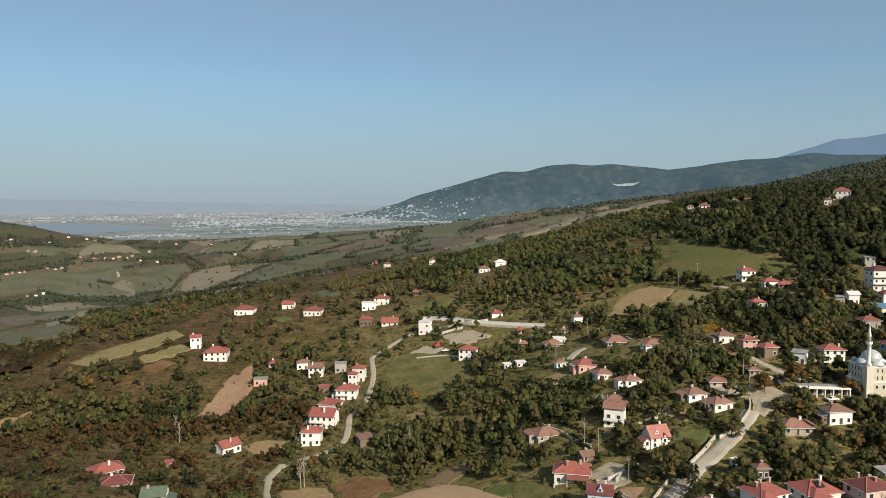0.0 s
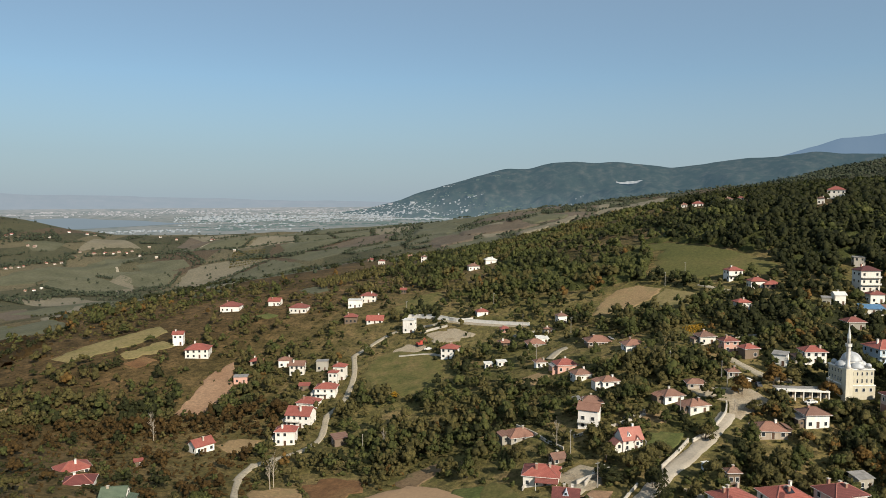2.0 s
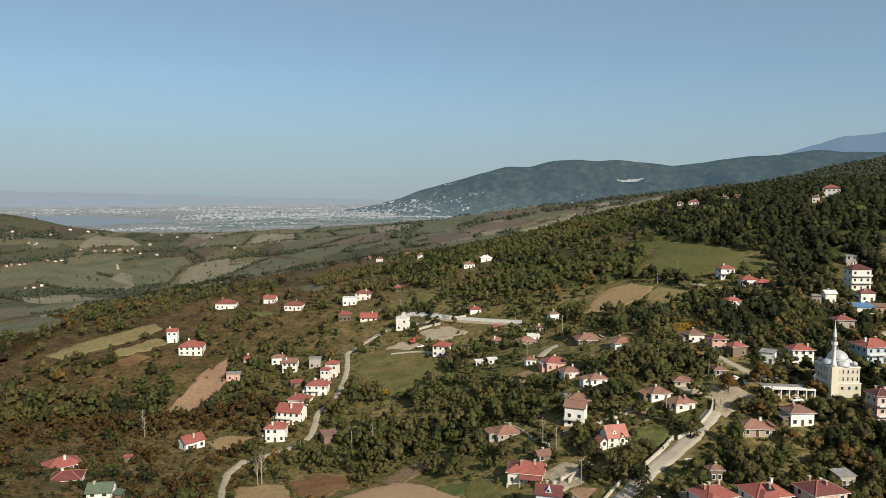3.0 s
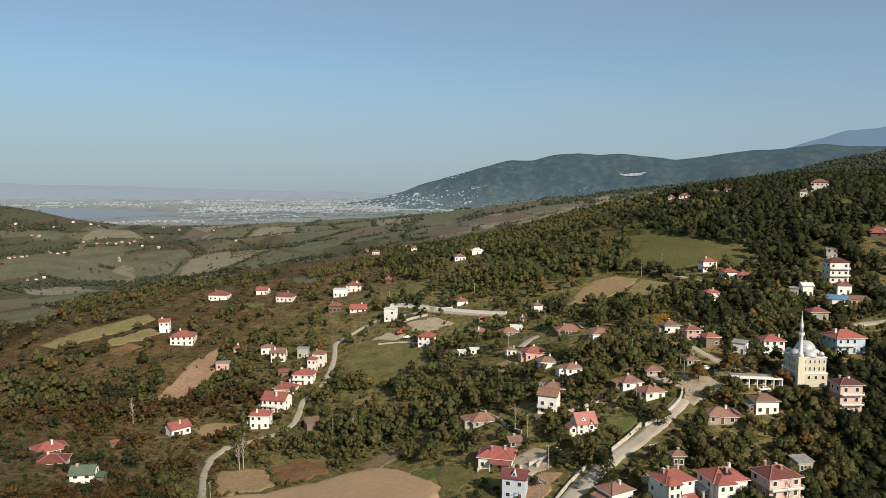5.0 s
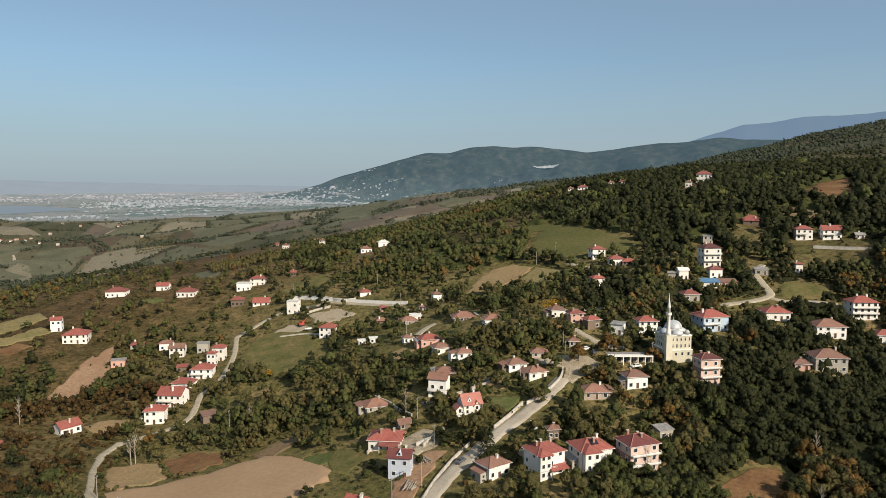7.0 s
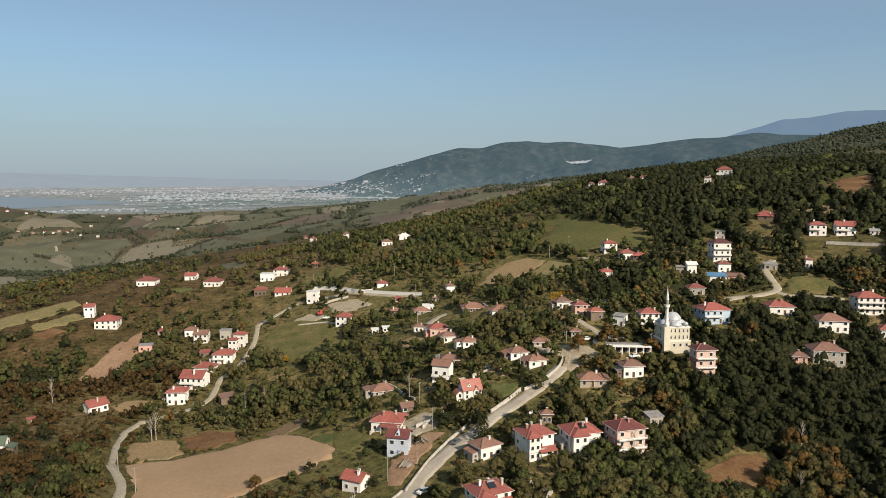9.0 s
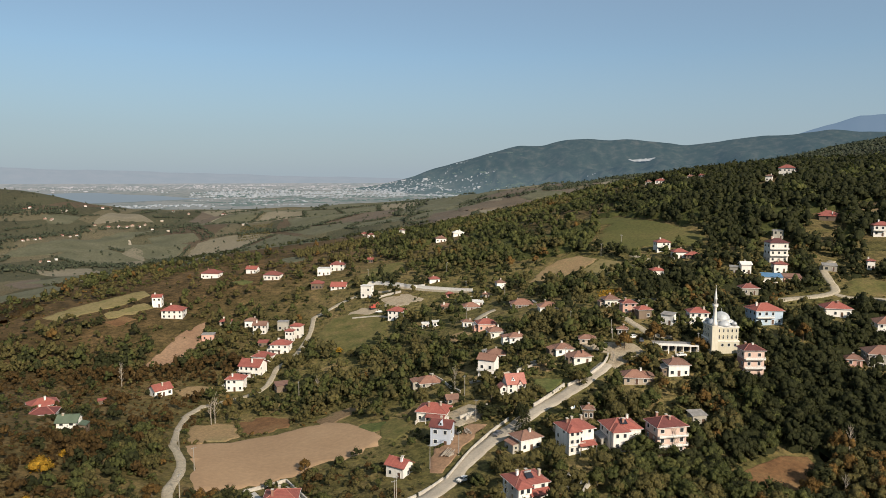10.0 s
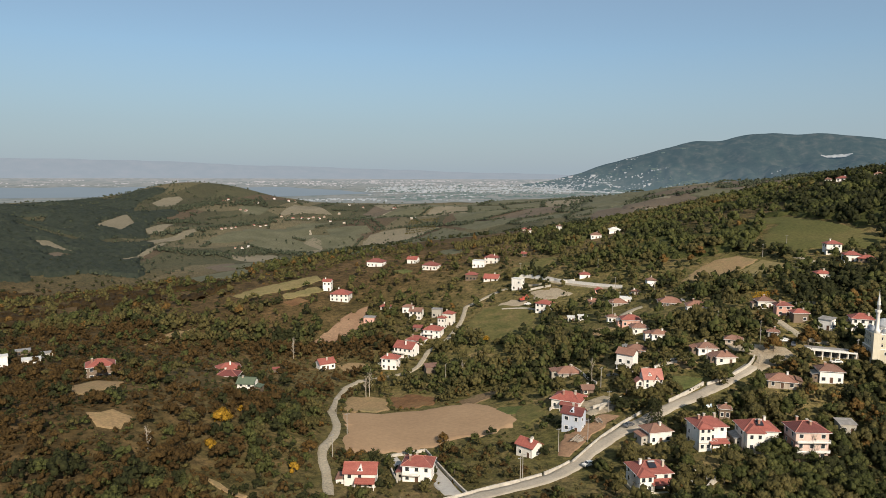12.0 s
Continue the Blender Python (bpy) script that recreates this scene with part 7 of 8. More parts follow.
# shrubs and small fruit trees of the gardens, close round the houses
gx, gy, gw = [], [], []
rng = np.random.default_rng(91)
for hx, hy, r in HOUSE_SPOTS:
    if math.hypot(hx, hy) < 620:
        n = int(rng.integers(5, 10))
        a, far_out = rng.uniform(0, math.tau, n), r * rng.uniform(0.95, 1.7, n)
        gx.append(hx + far_out * np.sin(a))
        gy.append(hy + far_out * np.cos(a))
        gw.append(rng.uniform(1.2, 3.6, n) * np.where(np.cos(a) < -0.3, 0.65, 1.0))
gx, gy, gw = np.concatenate(gx), np.concatenate(gy), np.concatenate(gw)
free = np.ones(len(gx), bool)
for hx, hy, r in HOUSE_SPOTS:
    free &= np.hypot(gx - hx, gy - hy) > r * 0.85
for width, line in ROAD_LINES:
    for q in line:
        free &= np.hypot(gx - q[0], gy - q[1]) > width / 2 + 0.7
gx, gy, gw = gx[free], gy[free], gw[free]
for k, (nm, word) in enumerate((("green", "green"), ("olive", "olive"), ("dark", "dark green"))):
    s = np.arange(len(gx)) % 3 == k
    stand("garden_shrubs", f"{word} shrubs and fruit trees round the houses", "shrubs", "leaf_" + nm, gx[s], gy[s], gw[s], gw[s] * 1.05, BUSH_CROWNS, seed=9)


# patchwork of fields on the far hills, with hedges and copses on their edges
def clipped(poly, px, py, nx, ny):
    """The part of a polygon behind the line through p square to n."""
    out = []
    for (x0, y0), (x1, y1) in zip(poly, poly[1:] + poly[:1]):
        a, b = (x0 - px) * nx + (y0 - py) * ny, (x1 - px) * nx + (y1 - py) * ny
        if a <= 0:
            out.append((x0, y0))
        if (a < 0 < b) or (b < 0 < a):
            t = a / (a - b)
            out.append((x0 + (x1 - x0) * t, y0 + (y1 - y0) * t))
    return out


rng = np.random.default_rng(77)
seeds = []
for i in range(-13, 7):
    for j in range(0, 9):
        seeds.append((i * 125 + (j % 2) * 60 + rng.uniform(-52, 52), 640 + j * 215 + rng.uniform(-85, 85)))
hedge_x, hedge_y, copse_cells = [], [], []
for k, (sx, sy) in enumerate(seeds):
    d, b = math.hypot(sx, sy), math.degrees(math.atan2(sx, sy))
    if not 640 < d < 2380 or not -32 < b < 22 or sx - 0.12 * sy > 190:
        continue
    cell = [(sx - 190, sy - 300), (sx + 190, sy - 300), (sx + 190, sy + 300), (sx - 190, sy + 300)]
    for m, (ox, oy) in enumerate(seeds):
        if m != k and abs(ox - sx) < 380 and abs(oy - sy) < 600 and cell:
            n = math.hypot(ox - sx, oy - sy)
            cell = clipped(cell, (ox + sx) / 2, (oy + sy) / 2, (ox - sx) / n, (oy - sy) / n)
    if len(cell) < 3:
        continue
    if rng.random() < 0.16:
        copse_cells.append(cell)
        continue
    inner = [(sx + (px - sx) * 0.95, sy + (py - sy) * 0.97) for px, py in cell]
    if any(np.hypot(*q) > 2440 or np.hypot(*q) < 560 for q in inner):
        continue
    if not any(math.hypot(hx - sx, hy - sy) < 60 for hx, hy, _ in HOUSE_SPOTS):
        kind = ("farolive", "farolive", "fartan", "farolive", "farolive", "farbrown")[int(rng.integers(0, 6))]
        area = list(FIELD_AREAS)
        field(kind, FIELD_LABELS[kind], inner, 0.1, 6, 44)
        FIELD_AREAS[:] = area
    for (x0, y0), (x1, y1) in zip(cell, cell[1:] + cell[:1]):
        if x1 - x0 + 0.3 * (y1 - y0) > 0 and rng.random() < 0.8:
            n = int(math.hypot(x1 - x0, y1 - y0) / 2.9)
            part_of = rng.uniform(0.5, 1.0)
            t = rng.random(n) * part_of
            hedge_x.append(x0 + (x1 - x0) * t + rng.normal(0, 2.2, n))
            hedge_y.append(y0 + (y1 - y0) * t + rng.normal(0, 2.2, n))
hx, hy = np.concatenate(hedge_x), np.concatenate(hedge_y)
x, y, _ = scatter(27000, -1900, 1500, 560, 2450, 43)
rng = np.random.default_rng(44)
for more, x0, x1, y0, y1 in ((11000, 160, 1250, 750, 1750), (9500, -1800, -450, 560, 2200)):
    x, y = np.append(x, rng.uniform(x0, x1, more)), np.append(y, rng.uniform(y0, y1, more))
d = np.hypot(x, y)
bearing = np.degrees(np.arctan2(x, y))
slope_wood = smooth(120, 330, x - 0.12 * y) + 0.3 * smooth(-33, -37, bearing) * smooth(950, 1150, d)
in_copse = np.zeros(len(x), bool)
for cell in copse_cells:
    in_copse |= inside(x, y, cell)
belt = smooth(0.6, 0.7, value_noise(x, y * 0.45, 120, 21))
chance = 0.75 * in_copse * (value_noise(x, y, 60, 29) > 0.42) + 0.4 * belt * smooth(1100, 800, d) + 0.9 * slope_wood * (0.4 + 0.6 * (value_noise(x, y, 70, 23) > 0.3)) + 0.05 + 0.5 * smooth(-31, -34, bearing) * smooth(1050, 900, d)
keep = in_view(x, y) & (rng.random(len(x)) < chance) & (d < 2500) & ~((x > -60) & (x < 620) & (y < 1000) & (forest_mask(x, y) > 0.5))
hk = in_view(hx, hy)
wide = np.concatenate([rng.uniform(4.2, 8, keep.sum()), rng.uniform(3.2, 7, hk.sum())])
x, y = np.concatenate([x[keep], hx[hk]]), np.concatenate([y[keep], hy[hk]])
free = clear_of(x, y, 1.0)
x, y, wide = x[free], y[free], wide[free]
# belts of wood along the far slope: line, half width, trees
for line_, half, count in [([(165.8, 1484.8), (230.1, 1704.5), (298.1, 1693.2), (424.5, 1963.1), (499.2, 1935.4), (587.2, 1958.4)], 26, 420), ([(-65.1, 1464.4), (10.3, 1600.2), (91.4, 1689.4), (151.4, 1459.8)], 12, 160), ([(30.5, 1260.2), (95.8, 1330.4), (125.2, 1185.8)], 16, 160), ([(267.6, 1376.1), (330.0, 1400.0), (420.0, 1500.0), (520.0, 1640.0)], 24, 260), ([(-113.1, 1953.1), (-68.4, 1989.2), (-72.1, 1600.3)], 40, 160),
                           ([(-1145.6, 1650.5), (-1160.5, 1789.5), (-1101.5, 1824.6), (-1080.6, 1947.8)], 26, 380),
                           ([(-953.8, 1277.9), (-933.5, 1416.7), (-934.4, 1642.4), (-864.7, 1799.9), (-738.9, 1839.2)], 13, 280),
                           ([(-845.1, 1130.5), (-799.7, 1147.4), (-744.7, 1211.5), (-713.9, 1360.4), (-614.2, 1354.4)], 20, 380),
                           ([(-1039.9, 1421.6), (-1043.5, 1501.6), (-992.6, 1517.5)], 18, 130),
                           ([(-481.3, 1642.6), (-423.8, 1664.3), (-324.9, 1599.2)], 18, 150),
                           ([(-921.5, 1324.0), (-869.5, 1481.2), (-770.5, 1603.9)], 9, 140)]:
    path_ = np.array([tuple(q) for q in spline(line_, 6.0)])
    at = path_[rng.integers(0, len(path_), count)] + rng.normal(0, half * 0.6, (count, 2))
    ok = clear_of(at[:, 0], at[:, 1], 1.0)
    x, y, wide = np.append(x, at[ok, 0]), np.append(y, at[ok, 1]), np.append(wide, rng.uniform(5, 9, ok.sum()))
d, bearing = np.hypot(x, y), np.degrees(np.arctan2(x, y))
wide = wide * (1 + smooth(900, 2200, d) * 0.25)
tone = value_noise(x, y, 80, 24) + rng.normal(0, 0.15, len(x))
brown = (bearing < -31) & (d < 1020) & (tone > 0.42)
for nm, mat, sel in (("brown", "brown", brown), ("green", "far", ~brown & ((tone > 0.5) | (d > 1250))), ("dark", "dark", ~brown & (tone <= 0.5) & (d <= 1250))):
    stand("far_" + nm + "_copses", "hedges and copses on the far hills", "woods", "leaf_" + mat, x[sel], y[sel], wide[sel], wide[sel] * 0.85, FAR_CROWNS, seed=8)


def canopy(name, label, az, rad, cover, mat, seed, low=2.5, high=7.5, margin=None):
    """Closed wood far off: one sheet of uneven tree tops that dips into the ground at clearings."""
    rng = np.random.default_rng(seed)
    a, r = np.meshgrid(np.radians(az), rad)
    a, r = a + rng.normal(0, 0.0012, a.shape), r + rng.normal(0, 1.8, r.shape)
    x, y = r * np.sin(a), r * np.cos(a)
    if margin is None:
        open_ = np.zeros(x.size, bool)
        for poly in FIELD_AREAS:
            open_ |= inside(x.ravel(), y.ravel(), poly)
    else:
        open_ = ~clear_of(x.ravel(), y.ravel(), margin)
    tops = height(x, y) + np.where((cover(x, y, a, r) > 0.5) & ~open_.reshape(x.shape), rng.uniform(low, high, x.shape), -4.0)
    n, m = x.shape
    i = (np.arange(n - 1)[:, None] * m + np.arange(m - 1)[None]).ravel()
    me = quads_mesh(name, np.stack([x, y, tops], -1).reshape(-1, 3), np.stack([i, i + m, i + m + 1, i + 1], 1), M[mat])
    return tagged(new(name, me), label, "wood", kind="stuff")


# the western wood's bluish leaf colour holds painted haze
canopy("western_wood", "dark closed wood on the far western hill, tinted for haze", np.arange(-51, -32, 0.2), np.arange(960, 2420, 6.5),
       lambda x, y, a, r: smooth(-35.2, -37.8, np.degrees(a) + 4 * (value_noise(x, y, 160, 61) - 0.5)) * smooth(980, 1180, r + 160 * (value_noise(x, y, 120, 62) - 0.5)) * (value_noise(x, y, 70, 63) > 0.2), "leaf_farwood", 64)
canopy("rusty_scrub", "rust-brown scrub on the slope to the west", np.arange(-53, -27, 0.2), np.arange(470, 1000, 4.0),
       lambda x, y, a, r: smooth(-27.5, -31, np.degrees(a) + 4 * (value_noise(x, y, 60, 71) - 0.5)) * (value_noise(x, y, 30, 72) * 0.6 + value_noise(x, y, 11, 73) * 0.4 > 0.42), "leaf_brown", 74, 0.6, 3.2)


canopy("hill_undergrowth", "young growth and brambles under the hillside wood", np.arange(-10, 46, 0.35), np.arange(392, 960, 4.2),
       lambda x, y, a, r: forest_mask(x, y) * np.maximum(value_noise(x, y, 45, 2) > 0.34, smooth(0.4, 0.5, x / y)), "leaf_green", 66, 0.8, 3.6, 3.2)
canopy("slope_undergrowth", "dark young growth under the trees below the mosque", np.arange(22, 46, 0.6), np.arange(190, 400, 3.0),
       lambda x, y, a, r: smooth(98, 125, x) * smooth(345, 320, y) * (value_noise(x, y, 24, 67) > 0.3), "leaf_dark", 68, 0.5, 2.8, 2.6)


# ---- single trees, poles, vehicles ----
def bare_tree(x, y, tall, seed):
    """A pale leafless tree: trunk, limbs and twigs."""
    rng = random.Random(seed)
    t = tagged(new("bare_tree"), "pale leafless tree with upright branches", "tree", "village trees")
    t.matrix_world = pose(x, y, gz(x, y) - 0.1, 0, 0, seed * 53)
    bm = bmesh.new()
    tube(bm, (0, 0, 0), (0.1, 0, tall * 0.55), 0.2, 0.11, 6)
    tube(bm, (0.1, 0, tall * 0.55), (0.2, 0.1, tall), 0.11, 0.03, 5)
    part("trunk", bm, "palebark", t)
    bm = bmesh.new()
    for k in range(16):
        a, z = rng.uniform(0, math.tau), tall * rng.uniform(0.25, 0.85)
        r, up_ = tall * rng.uniform(0.1, 0.2) * (1.1 - z / tall), tall * rng.uniform(0.14, 0.24)
        tip = Vector((r * math.cos(a), r * math.sin(a), z + up_))
        tube(bm, (0.08, 0, z), tip, 0.055, 0.02, 4)
        for _ in range(3):
            b = a + rng.uniform(-0.9, 0.9)
            tube(bm, Vector((0.08, 0, z)).lerp(tip, rng.uniform(0.4, 0.9)), tip + Vector((0.5 * math.cos(b), 0.5 * math.sin(b), rng.uniform(0.2, 1.1))), 0.03, 0.012, 3)
    part("crown", bm, "palebark", t)
    return t


def conifer(x, y, tall, seed):
    """A spruce: trunk and drooping tiers of needle sprays."""
    rng = np.random.default_rng(seed)
    t = tagged(new("conifer"), "dark green spruce with drooping branches", "tree", "village trees")
    t.matrix_world = pose(x, y, gz(x, y) - 0.1, 0, 0, seed * 31)
    bm = bmesh.new()
    tube(bm, (0, 0, 0), (0, 0, tall), 0.18, 0.03, 6)
    part("trunk", bm, "bark", t)
    out = []
    for k in range(230):
        z = tall * (0.1 + 0.88 * rng.random())
        r = (1 - z / tall) * tall * 0.27 + 0.15
        a = rng.uniform(0, math.tau)
        d, n = np.array((math.cos(a), math.sin(a), -0.35)), np.array((-math.sin(a), math.cos(a), 0))
        c = np.array((0, 0, z)) + d * r * rng.uniform(0.45, 1.0)
        s, w = rng.uniform(0.35, 0.6), rng.uniform(0.2, 0.34)
        out += [c - d * s - n * w, c + d * s - n * w * 0.4, c + d * s + n * w * 0.4, c - d * s + n * w + (0, 0, 0.1)]
    out = np.array(out)
    o = new("crown", quads_mesh("crown", out, np.arange(len(out)).reshape(-1, 4), M["leaf_dark"]))
    o.parent = t
    return t


POLE_KIND = []


def pole(x, y, tall):
    """A concrete utility pole with a cross-arm and three insulators."""
    if not POLE_KIND:
        root = tagged(new("utility_pole"), "weathered concrete utility pole with a cross-arm", "pole", "utility poles")
        bm = bmesh.new()
        tube(bm, (0, 0, -0.5), (0, 0, 8), 0.14, 0.09, 8)
        part("mast", bm, "pole", root)
        arm = part("cross_arm", boxes((-0.9, 0.9, -0.06, 0.06, 7.45, 7.58)), "metal", root)
        for k in (-0.8, 0, 0.8):
            bm = bmesh.new()
            lathe(bm, [(0.05, 7.58), (0.07, 7.66), (0.04, 7.74)], 8, (k, 0.0))
            part("insulator", bm, "frame", arm)
        POLE_KIND.append(root)
        root.matrix_world = pose(x, y, gz(x, y), 0, 0, 30)
        return root
    return copy_thing(POLE_KIND[0], pose(x, y, gz(x, y), 0, 0, 30 + (x * 7) % 60))


def car(x, y, yaw, paint, label):
    root = tagged(new("car"), label, "car", "parked cars")
    root.matrix_world = pose(x, y, gz(x, y) + 0.32, 0, 0, yaw)
    bm = bmesh.new()
    prof = [(-2.05, 0.35), (-2.05, 0.78), (-1.1, 0.92), (-0.55, 1.42), (0.95, 1.45), (1.6, 0.98), (2.05, 0.9), (2.1, 0.35)]
    a = [bm.verts.new((px, -0.82 + (0.14 if pz > 1 else 0), pz)) for px, pz in prof]
    b = [bm.verts.new((px, 0.82 - (0.14 if pz > 1 else 0), pz)) for px, pz in prof]
    bm.faces.new(a)
    bm.faces.new(b[::-1])
    for i in range(len(prof)):
        j = (i + 1) % len(prof)
        bm.faces.new((a[i], b[i], b[j], a[j]))
    body = part("body", bm, paint, root)
    for s in (-1, 1):
        part("side_window", boxes((-0.6, 1.15, s * 0.765 - 0.02, s * 0.765 + 0.02, 0.98, 1.34)), "glass", body)
    bm = bmesh.new()
    v = [bm.verts.new(p) for p in ((-1.12, -0.68, 0.96), (-1.12, 0.68, 0.96), (-0.62, 0.6, 1.4), (-0.62, -0.6, 1.4))]
    bm.faces.new(v)
    part("windscreen", bm, "glass", body)
    for wx in (-1.3, 1.3):
        for s in (-1, 1):
            bm = bmesh.new()
            tube(bm, (wx, s * 0.68, 0.32), (wx, s * 0.86, 0.32), 0.32, 0.32, 14)
            tyre = part("wheel", bm, "rubber", root)
            bm = bmesh.new()
            tube(bm, (wx, s * 0.85, 0.32), (wx, s * 0.88, 0.32), 0.19, 0.18, 10)
            part("rim", bm, "metal", tyre)
    return root


def kiosk(x, y, yaw):
    root = tagged(new("kiosk"), "small pale blue roadside hut with sheet roof", "hut")
    root.matrix_world = pose(x, y, gz(x, y) - 0.2, 0, 0, yaw)
    part("wall", boxes((-1.1, 1.1, -1.0, 1.0, -0.5, 2.3)), "bluew", root)
    part("roof", boxes((-1.35, 1.35, -1.25, 1.25, 2.3, 2.42)), "r_white", root)
    part("door", boxes((-0.4, 0.4, -1.04, -0.98, 0.1, 2.0)), "frame", root)


def digger(x, y, yaw):
    root = tagged(new("digger"), "red tracked digger parked in the gravel yard", "machine")
    root.matrix_world = pose(x, y, gz(x, y) + 0.25, 0, 0, yaw)
    for s in (-1, 1):
        part("track", boxes((-1.9, 1.9, s * 1.15 - 0.3, s * 1.15 + 0.3, 0, 0.75)), "rubber", root)
    body = part("body", boxes((-1.7, 1.4, -1.2, 1.2, 0.85, 1.9)), "redpaint", root)
    cab = part("cab", boxes((-0.2, 1.2, -1.1, 0.0, 1.9, 2.95)), "redpaint", root)
    part("window", boxes((1.2, 1.23, -1.0, -0.1, 2.0, 2.8)), "glass", cab)
    bm = bmesh.new()
    tube(bm, (1.2, 0.5, 1.5), (3.4, 0.5, 4.0), 0.25, 0.2, 6)
    arm = part("boom", bm, "redpaint", root)
    bm = bmesh.new()
    tube(bm, (3.4, 0.5, 4.0), (4.9, 0.5, 1.6), 0.18, 0.15, 6)
    part("stick", bm, "redpaint", arm)
    part("bucket", boxes((4.5, 5.2, 0.0, 1.0, 0.7, 1.6)), "metal", arm)


def rubble(spots):
    """Pale blocks and scrap tipped below the house, each a piece of its own."""
    rng = random.Random(8)
    for k, (x, y) in enumerate(spots):
        for _ in range(3):
            px, py = x + rng.uniform(-1.5, 1.5), y + rng.uniform(-1.5, 1.5)
            bm = bmesh.new()
            bmesh.ops.create_icosphere(bm, subdivisions=1, radius=0.5)
            for v in bm.verts:
                v.co = Vector((v.co.x * rng.uniform(0.8, 2.0), v.co.y * rng.uniform(0.8, 1.6), v.co.z * rng.uniform(0.6, 1.2)))
            me = bpy.data.meshes.new("boulder")
            bm.to_mesh(me)
            bm.free()
            me.materials.append(M["concrete"])
            o = tagged(new("boulder", me), "pale broken block tipped on the bank", "boulder", "rubble")
            o.matrix_world = pose(px, py, gz(px, py) + 0.1, 0, 0, rng.uniform(0, 360))


def hedge(points, wide=1.6, mat="leaf_dark"):
    """A clipped-out garden hedge along a line."""
    pts = np.array(spline(points, 0.9))[:, :2]
    rng = np.random.default_rng(int(abs(points[0][0] * 10)))
    pts = pts + rng.normal(0, 0.2, pts.shape)
    w = wide * rng.uniform(0.8, 1.35, len(pts))
    stand("hedge", "dark green garden hedge between plots", "hedge", mat, pts[:, 0], pts[:, 1], w, w * 0.95, BUSH_CROWNS, seed=11)


def orchard(corners):
    """Rows of young trees across a plot."""
    a, b, c, d = (Vector(q) for q in corners)
    pts = []
    for i in range(26):
        for j in range(7):
            u, v = (i + 0.5) / 26, (j + 0.5) / 7
            q = a.lerp(b, u).lerp(d.lerp(c, u), v)
            pts.append((q.x, q.y))
    p = np.array(pts)
    n = len(p)
    stand("orchard_trees", "rows of thin yellowing orchard trees", "orchard", "leaf_olive", p[:, 0], p[:, 1], np.full(n, 3.0), np.full(n, 5.5), FAR_CROWNS, STEMS, 9)


def garden_rows(corners, lines, along, label, mat="leaf_green", wide=0.9, tall=1.1):
    """Rows of vegetables or vines across a garden plot."""
    a, b, c, d = (Vector(q) for q in corners)
    rng = np.random.default_rng(int(abs(a.x * 7)) + lines)
    pts = []
    for j in range(lines):
        v = (j + 0.5) / lines
        for i in range(along):
            if rng.random() < 0.88:
                q = a.lerp(b, (i + 0.5) / along).lerp(d.lerp(c, (i + 0.5) / along), v)
                pts.append((q.x + rng.normal(0, 0.12), q.y + rng.normal(0, 0.12)))
    p = np.array(pts)
    k = rng.uniform(0.75, 1.25, len(p))
    stand("garden_rows", label, "garden", mat, p[:, 0], p[:, 1], wide * k, tall * k, BUSH_CROWNS, seed=12)


def plank_pile(x, y, yaw, count, long, seed):
    """Rough timber dropped in a loose heap, each beam a part."""
    rng = random.Random(seed)
    root = tagged(new("timber_pile"), "loose heap of weathered timber beams in the courtyard", "timber")
    root.matrix_world = pose(x, y, gz(x, y) + 0.3, 0, 0, yaw)
    for k in range(count):
        bm = boxes((-long / 2 * rng.uniform(0.7, 1), long / 2 * rng.uniform(0.7, 1), -0.13, 0.13, 0, 0.22))
        bmesh.ops.transform(bm, matrix=pose(rng.uniform(-0.8, 0.8), (k - count / 2) * 0.42, 0.16 * (k % 3), rng.uniform(-3, 3), rng.uniform(-4, 4), rng.uniform(-14, 14)), verts=bm.verts)
        part("beam", bm, "palebark", root)


plank_pile(24.6, 189.5, 60, 9, 6.5, 3)
plank_pile(30.5, 203.0, 115, 6, 5.0, 4)
garden_rows([(25.4, 296.7), (39.5, 285.8), (38.6, 276.7), (25.0, 286.5)], 7, 16, "rows of yellowing vines on a garden plot", "leaf_olive", 1.0, 1.5)
garden_rows([(65.2, 307.6), (72.9, 293.1), (72.2, 277.2), (63.9, 285.2)], 9, 18, "rows of green vegetables on a garden plot")
garden_rows([(-5.4, 262.0), (4.2, 260.6), (10.8, 248.8), (9.7, 232.9)], 8, 18, "rows of green vegetables on a garden plot")
garden_rows([(97.0, 322.0), (108.0, 325.0), (105.0, 313.1), (96.0, 310.3)], 6, 14, "rows of yellow maize stalks", "leaf_yellow", 0.8, 1.4)


tree(-88.2, 157.9, 7.5, 7, "leaf_yellow", "bright yellow autumn tree in the scrub", 0)
tree(-93.7, 147.6, 8, 6, "leaf_olive", "olive-yellow autumn tree in the scrub", 1)
tree(-81.0, 139.5, 4.5, 4.5, "leaf_yellow", "small yellow autumn tree", 2)
tree(-56.8, 146.1, 4, 4.5, "leaf_yellow", "small yellow autumn tree", 3)
tree(-91.5, 174.7, 3.2, 3, "leaf_yellow", "small yellow autumn tree", 4)
tree(94.8, 252.8, 8, 9, "leaf_rust", "rust-brown autumn tree by the square", 5)
tree(107.9, 256.7, 10, 9, "leaf_rust", "large golden-brown plane tree by the mosque", 6)
tree(123.1, 247.9, 9, 8, "leaf_rust", "golden-brown plane tree by the mosque", 7)
tree(115.9, 258.8, 8, 7, "leaf_olive", "olive plane tree by the mosque", 8)
tree(-33.8, 329.0, 5, 3.6, "leaf_yellow", "yellowing shrub in the meadow", 9)
